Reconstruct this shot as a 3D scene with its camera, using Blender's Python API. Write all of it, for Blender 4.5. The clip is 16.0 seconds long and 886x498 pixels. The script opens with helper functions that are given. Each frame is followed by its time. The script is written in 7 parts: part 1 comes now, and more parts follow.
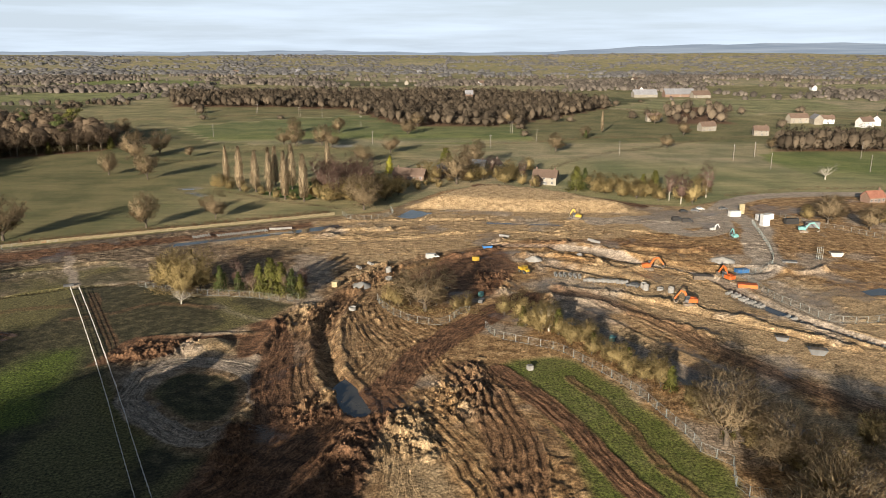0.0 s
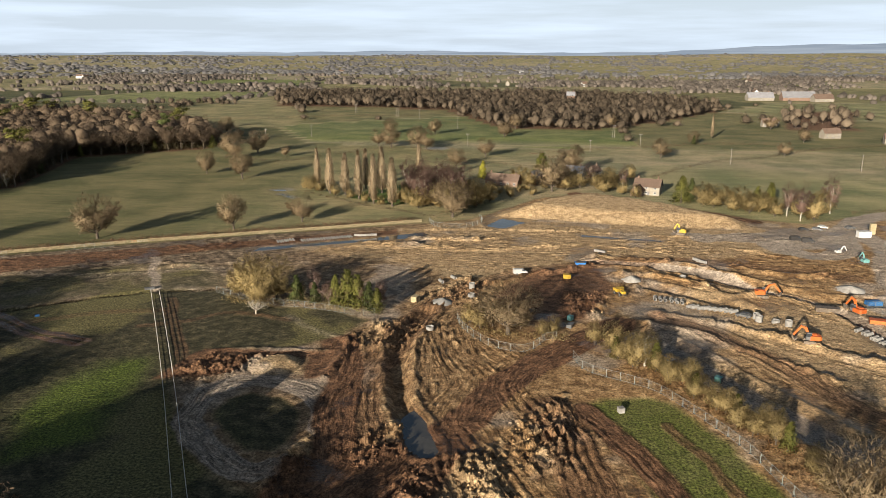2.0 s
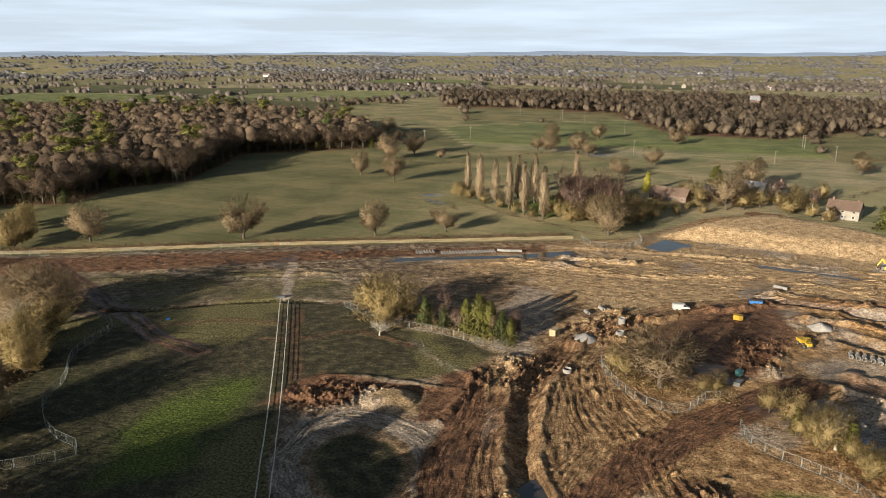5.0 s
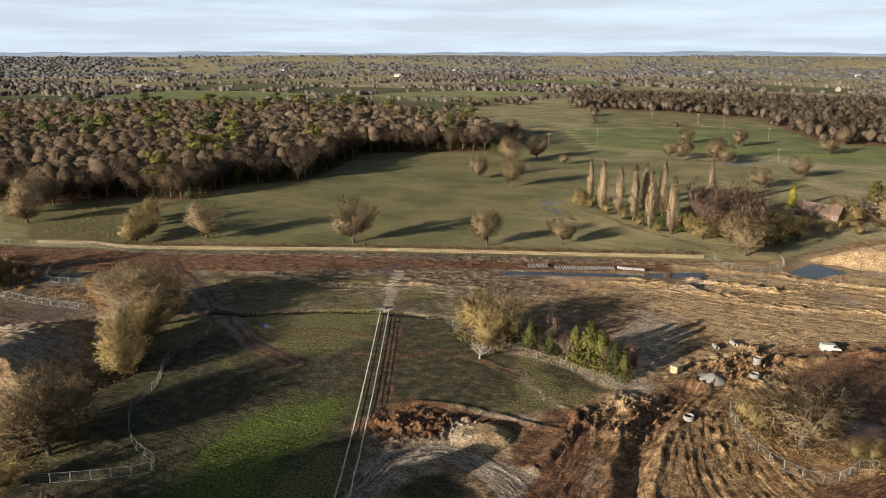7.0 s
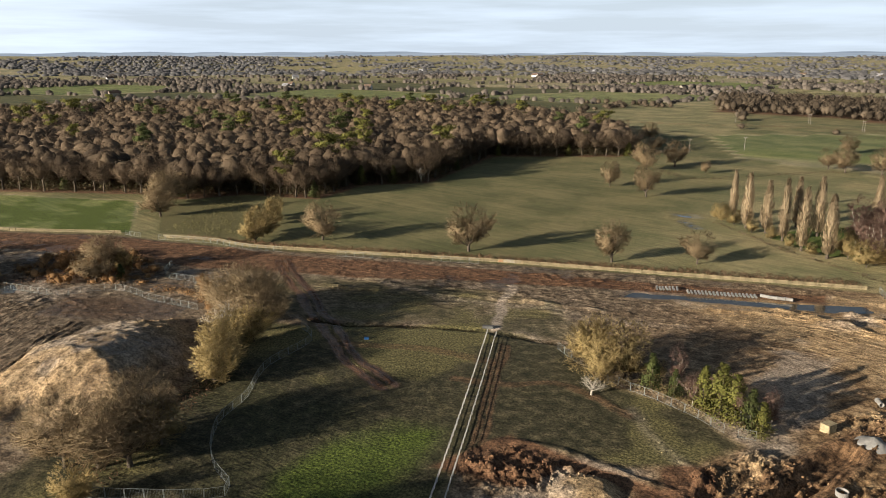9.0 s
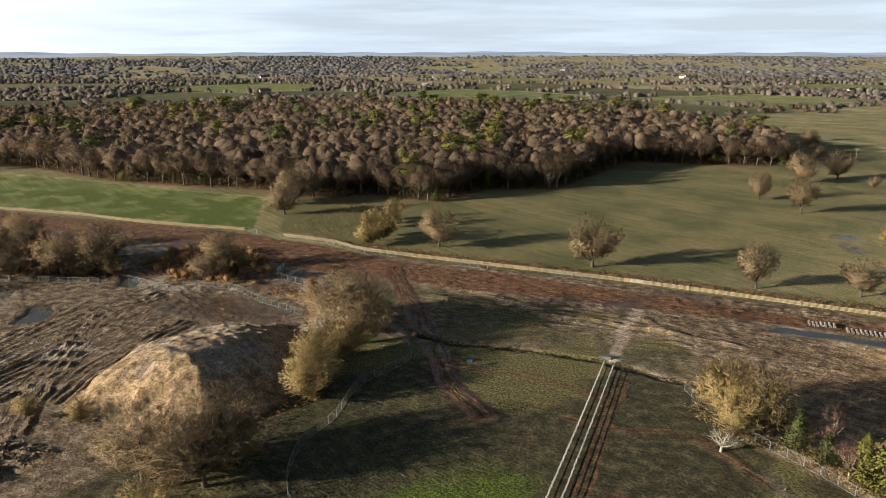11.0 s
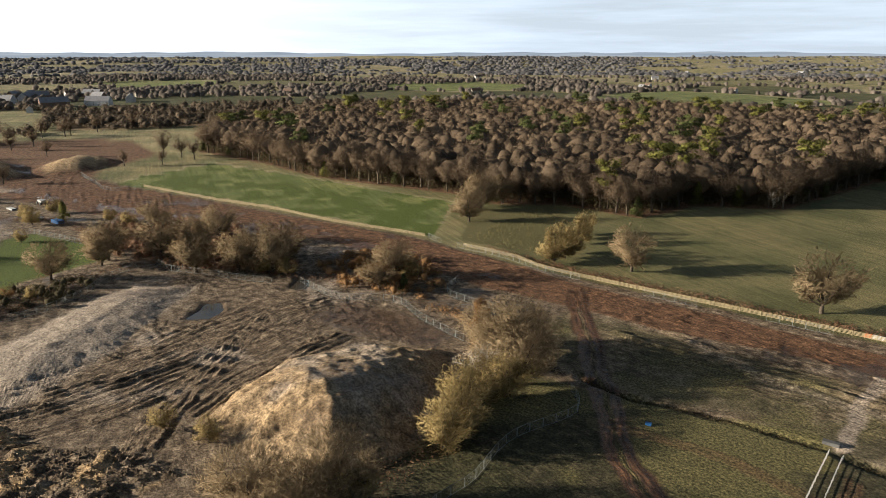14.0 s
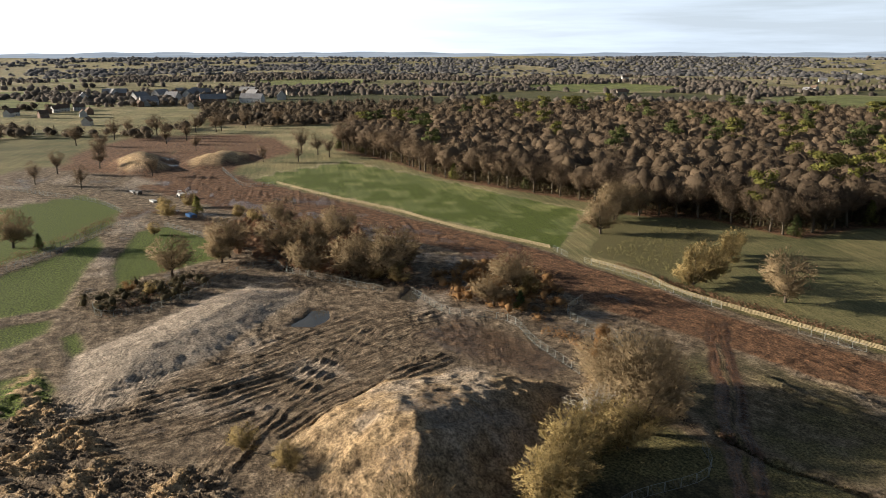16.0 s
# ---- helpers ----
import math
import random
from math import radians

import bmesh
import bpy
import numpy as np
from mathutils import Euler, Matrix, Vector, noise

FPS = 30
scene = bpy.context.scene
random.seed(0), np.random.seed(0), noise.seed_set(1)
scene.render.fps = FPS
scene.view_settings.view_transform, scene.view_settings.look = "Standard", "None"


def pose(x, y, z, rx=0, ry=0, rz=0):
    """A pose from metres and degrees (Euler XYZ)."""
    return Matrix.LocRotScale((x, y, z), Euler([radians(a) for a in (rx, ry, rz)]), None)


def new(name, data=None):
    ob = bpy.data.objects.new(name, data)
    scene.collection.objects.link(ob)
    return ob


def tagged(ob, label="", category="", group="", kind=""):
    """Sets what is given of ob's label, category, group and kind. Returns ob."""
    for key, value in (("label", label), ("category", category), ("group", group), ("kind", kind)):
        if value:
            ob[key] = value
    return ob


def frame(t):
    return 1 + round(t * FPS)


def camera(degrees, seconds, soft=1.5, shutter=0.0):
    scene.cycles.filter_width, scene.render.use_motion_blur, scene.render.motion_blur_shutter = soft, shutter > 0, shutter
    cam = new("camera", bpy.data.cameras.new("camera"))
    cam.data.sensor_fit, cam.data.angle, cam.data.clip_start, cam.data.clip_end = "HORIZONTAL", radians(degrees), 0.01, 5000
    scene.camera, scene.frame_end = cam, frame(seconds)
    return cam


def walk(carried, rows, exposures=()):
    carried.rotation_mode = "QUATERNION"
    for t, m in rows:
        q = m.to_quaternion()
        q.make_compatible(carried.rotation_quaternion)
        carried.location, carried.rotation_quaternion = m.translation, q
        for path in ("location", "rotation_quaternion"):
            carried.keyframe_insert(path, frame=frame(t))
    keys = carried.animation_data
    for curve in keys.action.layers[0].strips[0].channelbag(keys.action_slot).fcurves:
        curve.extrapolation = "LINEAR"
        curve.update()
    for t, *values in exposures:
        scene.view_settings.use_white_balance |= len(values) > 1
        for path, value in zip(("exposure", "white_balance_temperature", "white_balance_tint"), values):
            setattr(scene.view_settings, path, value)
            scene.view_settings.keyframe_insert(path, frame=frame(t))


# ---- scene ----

# camera: a drone in level flight that turns to its left
cam = camera(62.32, 16.0, soft=0.8)
ROWS = [
    # seconds, x, y, z, tilt, lean, heading
    (0.0, -0.00, -0.00, 75.45, 74.858, 0.000, 0.000),
    (0.5, 0.67, 4.34, 75.55, 74.861, 0.000, 1.997),
    (1.0, 1.38, 8.67, 75.65, 74.864, 0.000, 3.938),
    (1.5, 2.06, 12.97, 75.73, 74.867, 0.000, 5.866),
    (2.0, 2.64, 17.25, 75.80, 74.870, 0.000, 7.812),
    (2.5, 3.10, 21.51, 75.86, 74.873, 0.000, 9.800),
    (3.0, 3.40, 25.76, 75.92, 74.876, 0.000, 11.847),
    (3.5, 3.54, 30.00, 75.96, 74.879, 0.000, 13.963),
    (4.0, 3.50, 34.24, 75.99, 74.882, 0.000, 16.153),
    (4.5, 3.30, 38.47, 76.02, 74.885, 0.000, 18.417),
    (5.0, 2.93, 42.71, 76.03, 74.888, 0.000, 20.754),
    (5.5, 2.40, 46.95, 76.03, 74.891, 0.000, 23.157),
    (6.0, 1.73, 51.19, 76.03, 74.895, 0.000, 25.620),
    (6.5, 0.91, 55.42, 76.01, 74.898, 0.000, 28.137),
    (7.0, -0.05, 59.66, 75.98, 74.901, 0.000, 30.698),
    (7.5, -1.15, 63.88, 75.95, 74.904, 0.000, 33.297),
    (8.0, -2.38, 68.09, 75.90, 74.907, 0.000, 35.925),
    (8.5, -3.77, 72.28, 75.84, 74.910, 0.000, 38.575),
    (9.0, -5.31, 76.43, 75.78, 74.913, 0.000, 41.244),
    (9.5, -7.02, 80.53, 75.70, 74.916, 0.000, 43.925),
    (10.0, -8.91, 84.57, 75.62, 74.919, 0.000, 46.615),
    (10.5, -11.01, 88.54, 75.52, 74.922, 0.000, 49.314),
    (11.0, -13.32, 92.42, 75.41, 74.925, 0.000, 52.020),
    (11.5, -15.87, 96.21, 75.30, 74.928, 0.000, 54.733),
    (12.0, -18.67, 99.87, 75.17, 74.931, 0.000, 57.454),
    (12.5, -21.71, 103.41, 75.04, 74.934, 0.000, 60.185),
    (13.0, -25.01, 106.82, 74.89, 74.937, 0.000, 62.926),
    (13.5, -28.56, 110.08, 74.73, 74.940, 0.000, 65.678),
    (14.0, -32.32, 113.18, 74.57, 74.943, 0.000, 68.439),
    (14.5, -36.26, 116.13, 74.39, 74.946, 0.000, 71.207),
    (15.0, -40.31, 118.93, 74.21, 74.949, 0.000, 73.976),
    (15.5, -44.39, 121.58, 74.01, 74.952, 0.000, 76.736),
    (16.0, -48.38, 124.11, 73.81, 74.955, 0.000, 79.474),
]
walk(cam, [(t, pose(x, y, z, rx, ry, rz)) for t, x, y, z, rx, ry, rz in ROWS])

# ---- light ----
SUN_AZ, SUN_EL = 160.0, 13.0          # degrees: heading of the sun, turned left from +y; height over the horizon
sun_dir = Vector((-math.sin(radians(SUN_AZ)) * math.cos(radians(SUN_EL)), math.cos(radians(SUN_AZ)) * math.cos(radians(SUN_EL)), math.sin(radians(SUN_EL))))
sun = new("sun", bpy.data.lights.new("sun", "SUN"))
sun.data.energy, sun.data.angle, sun.data.color = 5.0, radians(0.6), (1.0, 0.89, 0.74)
sun.rotation_euler = sun_dir.to_track_quat("Z", "Y").to_euler()
sun.location = (0, 0, 300)

world = bpy.data.worlds.new("winter_sky")
scene.world = world
world.use_nodes = True
wn, wl = world.node_tree.nodes, world.node_tree.links
wn.clear()
w_out = wn.new("ShaderNodeOutputWorld")
w_bg = wn.new("ShaderNodeBackground")
w_sky = wn.new("ShaderNodeTexSky")
w_sky.sky_type, w_sky.sun_disc = "NISHITA", False
w_sky.sun_elevation = radians(SUN_EL)
w_sky.sun_rotation = radians(-SUN_AZ)
w_sky.air_density, w_sky.dust_density, w_sky.ozone_density = 1.0, 1.5, 1.5
# thin streaks of cloud, drawn out along the horizon
w_tc = wn.new("ShaderNodeTexCoord")
w_map = wn.new("ShaderNodeMapping")
w_map.inputs["Scale"].default_value = (1.6, 1.6, 22.0)
w_noise = wn.new("ShaderNodeTexNoise")
w_noise.inputs["Scale"].default_value, w_noise.inputs["Detail"].default_value, w_noise.inputs["Roughness"].default_value = 2.2, 6.0, 0.55
w_ramp = wn.new("ShaderNodeValToRGB")
w_ramp.color_ramp.elements[0].position, w_ramp.color_ramp.elements[1].position = 0.42, 0.66
w_mix = wn.new("ShaderNodeMixRGB")
w_mix.inputs["Color2"].default_value = (12.4, 14.4, 16.8, 1)
w_fac = wn.new("ShaderNodeMath")
w_fac.operation = "MULTIPLY_ADD"
w_fac.inputs[1].default_value, w_fac.inputs[2].default_value = 0.24, 0.74
# the haze lies low: it thins out towards the blue overhead
w_sep = wn.new("ShaderNodeSeparateXYZ")
w_low = wn.new("ShaderNodeMapRange")
w_low.interpolation_type = "SMOOTHSTEP"
for key, value in (("From Min", 0.02), ("From Max", 0.3), ("To Min", 1.0), ("To Max", 0.03)):
    w_low.inputs[key].default_value = value
w_thin = wn.new("ShaderNodeMath")
w_thin.operation = "MULTIPLY"
wl.new(w_tc.outputs["Generated"], w_sep.inputs["Vector"])
wl.new(w_sep.outputs["Z"], w_low.inputs["Value"])
wl.new(w_fac.outputs["Value"], w_thin.inputs[0])
wl.new(w_low.outputs["Result"], w_thin.inputs[1])
wl.new(w_tc.outputs["Generated"], w_map.inputs["Vector"])
wl.new(w_map.outputs["Vector"], w_noise.inputs["Vector"])
wl.new(w_noise.outputs["Fac"], w_ramp.inputs["Fac"])
wl.new(w_ramp.outputs["Color"], w_fac.inputs[0])
wl.new(w_thin.outputs["Value"], w_mix.inputs["Fac"])
wl.new(w_sky.outputs["Color"], w_mix.inputs["Color1"])
# brighter haze towards the sun
w_dot = wn.new("ShaderNodeVectorMath")
w_dot.operation = "DOT_PRODUCT"
w_dot.inputs[1].default_value = sun_dir
w_glow = wn.new("ShaderNodeMapRange")
w_glow.interpolation_type = "SMOOTHSTEP"
for key, value in (("From Min", -0.2), ("From Max", 1.0), ("To Min", 0.0), ("To Max", 20.0)):
    w_glow.inputs[key].default_value = value
w_glow2 = wn.new("ShaderNodeMath")
w_glow2.operation = "MULTIPLY"
w_sum = wn.new("ShaderNodeMixRGB")
w_sum.blend_type = "ADD"
w_sum.inputs["Fac"].default_value = 1.0
wl.new(w_tc.outputs["Generated"], w_dot.inputs[0])
wl.new(w_dot.outputs["Value"], w_glow.inputs["Value"])
wl.new(w_glow.outputs["Result"], w_glow2.inputs[0])
wl.new(w_low.outputs["Result"], w_glow2.inputs[1])
wl.new(w_mix.outputs["Color"], w_sum.inputs["Color1"])
wl.new(w_glow2.outputs["Value"], w_sum.inputs["Color2"])
wl.new(w_sum.outputs["Color"], w_bg.inputs["Color"])
w_bg.inputs["Strength"].default_value = 0.03
wl.new(w_bg.outputs["Background"], w_out.inputs["Surface"])
scene.view_settings.exposure = 1.13

# ---- materials ----
def shader(name, rough=0.9, metal=0.0, spec=0.3):
    m = bpy.data.materials.new(name)
    m.use_nodes = True
    b = m.node_tree.nodes["Principled BSDF"]
    b.inputs["Roughness"].default_value, b.inputs["Metallic"].default_value = rough, metal
    b.inputs["Specular IOR Level"].default_value = spec
    return m, m.node_tree.nodes, m.node_tree.links, b


def noise_node(n, l, vec, scale, detail=4.0, rough=0.6):
    t = n.new("ShaderNodeTexNoise")
    t.inputs["Scale"].default_value, t.inputs["Detail"].default_value, t.inputs["Roughness"].default_value = scale, detail, rough
    l.new(vec, t.inputs["Vector"])
    return t.outputs["Fac"]


def ramp_node(n, l, fac, stops):
    r = n.new("ShaderNodeValToRGB")
    e = r.color_ramp.elements
    while len(e) < len(stops):
        e.new(0.5)
    for k, (p, c) in enumerate(stops):
        e[k].position, e[k].color = p, (*c, 1)
    l.new(fac, r.inputs["Fac"])
    return r.outputs["Color"]


def mix_node(n, l, fac, a, b, mode="MIX"):
    x = n.new("ShaderNodeMixRGB")
    x.blend_type = mode
    for s, v in ((x.inputs["Fac"], fac), (x.inputs["Color1"], a), (x.inputs["Color2"], b)):
        if isinstance(v, (int, float)):
            s.default_value = v
        elif isinstance(v, tuple):
            s.default_value = (*v, 1)
        else:
            l.new(v, s)
    return x.outputs["Color"]


def math_node(n, l, op, a, b=0.0, clamp=False):
    x = n.new("ShaderNodeMath")
    x.operation, x.use_clamp = op, clamp
    for s, v in ((x.inputs[0], a), (x.inputs[1], b)):
        if isinstance(v, (int, float)):
            s.default_value = v
        else:
            l.new(v, s)
    return x.outputs["Value"]


def bump_node(n, l, b, height, strength, distance):
    u = n.new("ShaderNodeBump")
    u.inputs["Strength"].default_value, u.inputs["Distance"].default_value = strength, distance
    l.new(height, u.inputs["Height"])
    l.new(u.outputs["Normal"], b.inputs["Normal"])


def worn(name, dark, light, scale=3.0, rough=0.85, metal=0.0, bump=0.3, spread=0.25, spec=0.3, distance=0.02):
    """A surface that varies between two colours, with stains and a difference from piece to piece."""
    m, n, l, b = shader(name, rough, metal, spec)
    vec = n.new("ShaderNodeTexCoord").outputs["Object"]
    f = noise_node(n, l, vec, scale)
    col = ramp_node(n, l, f, [(0.3, dark), (0.7, light)])
    big = noise_node(n, l, vec, scale * 0.17, 2.0)
    col = mix_node(n, l, 0.5, col, ramp_node(n, l, big, [(0.3, (0.55, 0.52, 0.5)), (0.7, (1, 1, 1))]), "MULTIPLY")
    info = n.new("ShaderNodeObjectInfo").outputs["Random"]
    v = math_node(n, l, "MULTIPLY_ADD", info, spread)
    v.node.inputs[2].default_value = 1 - spread / 2
    hsv = n.new("ShaderNodeHueSaturation")
    l.new(v, hsv.inputs["Value"])
    l.new(col, hsv.inputs["Color"])
    l.new(hsv.outputs["Color"], b.inputs["Base Color"])
    if bump:
        bump_node(n, l, b, noise_node(n, l, vec, scale * 4), bump, distance)
    return m


def leafy(name, dark, light, scale=0.35, spread=0.3, shaggy=0.0, lets=0.3, each=0.3, speckle=0.2):
    """Twigs and leaves: each spray of its own shade, light passing through a little."""
    m, n, l, b = shader(name, 0.85, 0.0, 0.15)
    geo = n.new("ShaderNodeNewGeometry")
    vec = n.new("ShaderNodeTexCoord").outputs["Object"]
    f = math_node(n, l, "MULTIPLY_ADD", geo.outputs["Random Per Island"], each)
    mottle = math_node(n, l, "ADD", math_node(n, l, "MULTIPLY", noise_node(n, l, vec, scale, 3.0), 0.75), math_node(n, l, "MULTIPLY", noise_node(n, l, vec, 1.1, 4.0, 0.75), speckle))
    l.new(math_node(n, l, "SUBTRACT", mottle, 0.12 + (each - 0.3 + speckle - 0.2) / 2), f.node.inputs[2])
    col = ramp_node(n, l, f, [(0.2, dark), (0.75, light)])
    info = n.new("ShaderNodeObjectInfo").outputs["Random"]
    v = math_node(n, l, "MULTIPLY_ADD", info, spread)
    v.node.inputs[2].default_value = 1 - spread / 2
    hsv = n.new("ShaderNodeHueSaturation")
    l.new(v, hsv.inputs["Value"])
    l.new(col, hsv.inputs["Color"])
    l.new(hsv.outputs["Color"], b.inputs["Base Color"])
    if shaggy:
        bump_node(n, l, b, noise_node(n, l, vec, shaggy, 5.0, 0.7), 0.6, 0.8)
    thin, both = n.new("ShaderNodeBsdfTranslucent"), n.new("ShaderNodeMixShader")
    both.inputs["Fac"].default_value = lets
    l.new(hsv.outputs["Color"], thin.inputs["Color"])
    l.new(b.outputs["BSDF"], both.inputs[1])
    l.new(thin.outputs["BSDF"], both.inputs[2])
    l.new(both.outputs["Shader"], n["Material Output"].inputs["Surface"])
    return m


M_BARK = worn("bark", (0.05, 0.04, 0.03), (0.14, 0.112, 0.082), 2.0, 0.95, bump=0.6, distance=0.05)
M_PALEBARK = worn("pale_bark", (0.28, 0.25, 0.2), (0.5, 0.46, 0.38), 2.0, 0.95, bump=0.5, distance=0.04)
M_TWIG = leafy("oak_twigs", (0.13, 0.096, 0.056), (0.36, 0.27, 0.16))
M_TWIGGREEN = leafy("lichen_twigs", (0.17, 0.128, 0.056), (0.44, 0.335, 0.155))
M_TWIGRED = leafy("birch_twigs", (0.12, 0.075, 0.06), (0.26, 0.17, 0.13))
M_WOODTWIG = leafy("wood_twigs", (0.076, 0.055, 0.038), (0.22, 0.16, 0.104), 0.07, 0.5, 0.7, 0.35, 0.5, 0.3)
M_POPLAR = leafy("poplar_twigs", (0.27, 0.2, 0.125), (0.5, 0.39, 0.25))
M_RUSSET = leafy("russet_leaves", (0.16, 0.085, 0.035), (0.34, 0.2, 0.09))
M_EVERGREEN = leafy("evergreen_leaves", (0.035, 0.045, 0.016), (0.12, 0.135, 0.045))
M_IVY = leafy("ivy_leaves", (0.06, 0.065, 0.015), (0.2, 0.19, 0.05))
M_GOLD = leafy("golden_conifer_leaves", (0.2, 0.19, 0.03), (0.42, 0.38, 0.06))
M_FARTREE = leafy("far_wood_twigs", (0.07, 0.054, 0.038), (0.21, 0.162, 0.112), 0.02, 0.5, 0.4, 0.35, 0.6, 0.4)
# haze is put into these two: greyer, then paler, with distance
M_MIDTREE_HAZED = leafy("hazed_plain_twigs", (0.09, 0.077, 0.064), (0.22, 0.185, 0.152), 0.012, 0.4, 0.0, 0.4, 0.6)
M_DISTREE_HAZED = leafy("hazed_distant_twigs", (0.16, 0.155, 0.155), (0.25, 0.238, 0.23), 0.012, 0.3, 0.0, 0.4, 0.5)
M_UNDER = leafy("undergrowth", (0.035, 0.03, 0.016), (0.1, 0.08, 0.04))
M_TUFT = leafy("rough_tussocks", (0.09, 0.088, 0.03), (0.26, 0.225, 0.1))
M_HEDGE = leafy("hedge_twigs", (0.11, 0.06, 0.035), (0.25, 0.15, 0.09))
M_GALV = worn("galvanised_steel", (0.17, 0.195, 0.185), (0.31, 0.335, 0.32), 2.0, 0.55, 0.25, 0.0)
M_TIMBER = worn("pale_timber", (0.24, 0.19, 0.11), (0.42, 0.35, 0.21), 1.5, 0.9, bump=0.2)
M_CONCRETE = worn("pale_concrete", (0.2, 0.19, 0.175), (0.32, 0.31, 0.285), 1.2, 0.9, bump=0.2)
M_ORANGE = worn("orange_paint", (0.4, 0.09, 0.02), (0.58, 0.14, 0.03), 0.8, 0.5, bump=0.0)
M_YELLOW = worn("yellow_paint", (0.38, 0.24, 0.02), (0.55, 0.36, 0.04), 0.8, 0.5, bump=0.0)
M_BLUE = worn("blue_paint", (0.02, 0.10, 0.28), (0.04, 0.18, 0.42), 0.8, 0.5, bump=0.0)
M_TEAL = worn("teal_paint", (0.1, 0.26, 0.25), (0.18, 0.38, 0.36), 0.8, 0.5, bump=0.0)
M_WHITE = worn("white_paint", (0.4, 0.4, 0.39), (0.56, 0.56, 0.54), 0.6, 0.5, bump=0.0)
M_GREY = worn("grey_paint", (0.08, 0.08, 0.08), (0.16, 0.16, 0.155), 0.8, 0.6, bump=0.0)
M_BLACK = worn("black_rubber", (0.02, 0.02, 0.02), (0.05, 0.045, 0.04), 3.0, 0.8, bump=0.2)
M_STEEL = worn("muddy_steel", (0.09, 0.07, 0.05), (0.22, 0.18, 0.14), 2.0, 0.6, 0.4, bump=0.2)
M_GLASS = shader("dark_glass", 0.08, 0.0, 0.6)[0]
M_GLASS.node_tree.nodes["Principled BSDF"].inputs["Base Color"].default_value = (0.03, 0.035, 0.04, 1)
M_TILE = worn("brown_roof_tiles", (0.09, 0.06, 0.045), (0.18, 0.125, 0.092), 1.5, 0.9, bump=0.3)
M_REDTILE = worn("red_roof_tiles", (0.2, 0.085, 0.055), (0.32, 0.14, 0.095), 1.5, 0.9, bump=0.3)
M_SLATE = worn("grey_roof_slates", (0.15, 0.15, 0.16), (0.3, 0.3, 0.31), 1.5, 0.8, bump=0.3)
M_RENDER = worn("cream_render", (0.2, 0.175, 0.14), (0.32, 0.29, 0.235), 0.8, 0.9, bump=0.1)
M_BRICK = worn("brown_brick", (0.13, 0.085, 0.06), (0.24, 0.16, 0.12), 2.0, 0.9, bump=0.2)
M_POLE = worn("weathered_pole", (0.16, 0.14, 0.12), (0.3, 0.27, 0.24), 1.0, 0.9, bump=0.0)
M_NET = leafy("pale_netting", (0.6, 0.58, 0.54), (0.8, 0.79, 0.76), 0.8, 0.1, 0.0, 0.5)
M_MAT = worn("pale_matting", (0.28, 0.26, 0.23), (0.5, 0.47, 0.42), 1.2, 0.9, bump=0.3)


def water_material():
    m, n, l, b = shader("muddy_water", 0.04, 0.0, 0.9)
    vec = n.new("ShaderNodeTexCoord").outputs["Object"]
    col = ramp_node(n, l, noise_node(n, l, vec, 0.15, 3.0), [(0.3, (0.035, 0.032, 0.026)), (0.7, (0.075, 0.067, 0.052))])
    l.new(col, b.inputs["Base Color"])
    bump_node(n, l, b, noise_node(n, l, vec, 2.5, 2.0), 0.05, 0.02)
    return m


M_WATER = water_material()

# ---- the ground: one sheet, fine on the site, coarser towards the horizon ----
def axis(lo, hi, inner, step, fine_step, far, growth=1.055):
    """Grid lines: closest in the inner stretch, wider over the site, and ever wider beyond it."""
    def side(start, sign):
        out, s, v = [], step, start
        while abs(v) < far:
            s = min(s * growth, 160.0)
            v += sign * s
            out.append(v)
        return out
    a, b = inner
    return np.array(side(lo, -1)[::-1] + list(np.arange(lo, a, step)) + list(np.arange(a, b, fine_step)) + list(np.arange(b, hi, step)) + side(hi, 1))


def lattice(seed, size=512):
    return np.random.RandomState(seed).rand(size, size)


LATS = [lattice(k) for k in range(8)]


def vnoise(x, y, scale, seed=0):
    """Smooth noise 0..1 with features of that many metres."""
    g = LATS[seed % 8]
    u, v = x / scale + 37.3 * seed, y / scale + 91.7 * seed
    i, j = np.floor(u).astype(int), np.floor(v).astype(int)
    a, b = u - i, v - j
    a, b = a * a * (3 - 2 * a), b * b * (3 - 2 * b)
    i0, i1, j0, j1 = i % 512, (i + 1) % 512, j % 512, (j + 1) % 512
    return (g[i0, j0] * (1 - a) + g[i1, j0] * a) * (1 - b) + (g[i0, j1] * (1 - a) + g[i1, j1] * a) * b


def fbm(x, y, scale, seed=0, octaves=4):
    t, amp, tot = 0.0, 1.0, 0.0
    for k in range(octaves):
        t = t + amp * vnoise(x, y, scale / 2 ** k, seed + k)
        tot += amp
        amp *= 0.55
    return t / tot


def smooth(a, b, v):
    k = np.clip((v - a) / (b - a), 0, 1)
    return k * k * (3 - 2 * k)


def near_box(x, y, pts, reach=28.0):
    px, py = [p[0] for p in pts], [p[1] for p in pts]
    return np.nonzero((x > min(px) - reach) & (x < max(px) + reach) & (y > min(py) - reach) & (y < max(py) + reach))[0]


def line_dist(x, y, pts):
    """Distance to a broken line, the signed side offset and the way along it; places far off count as 1000 m away."""
    sel = near_box(x, y, pts)
    out = [np.full(x.shape, 1000.0), np.zeros(x.shape), np.zeros(x.shape)]
    for whole, some in zip(out, line_dist_all(x[sel], y[sel], pts)):
        whole[sel] = some
    return out


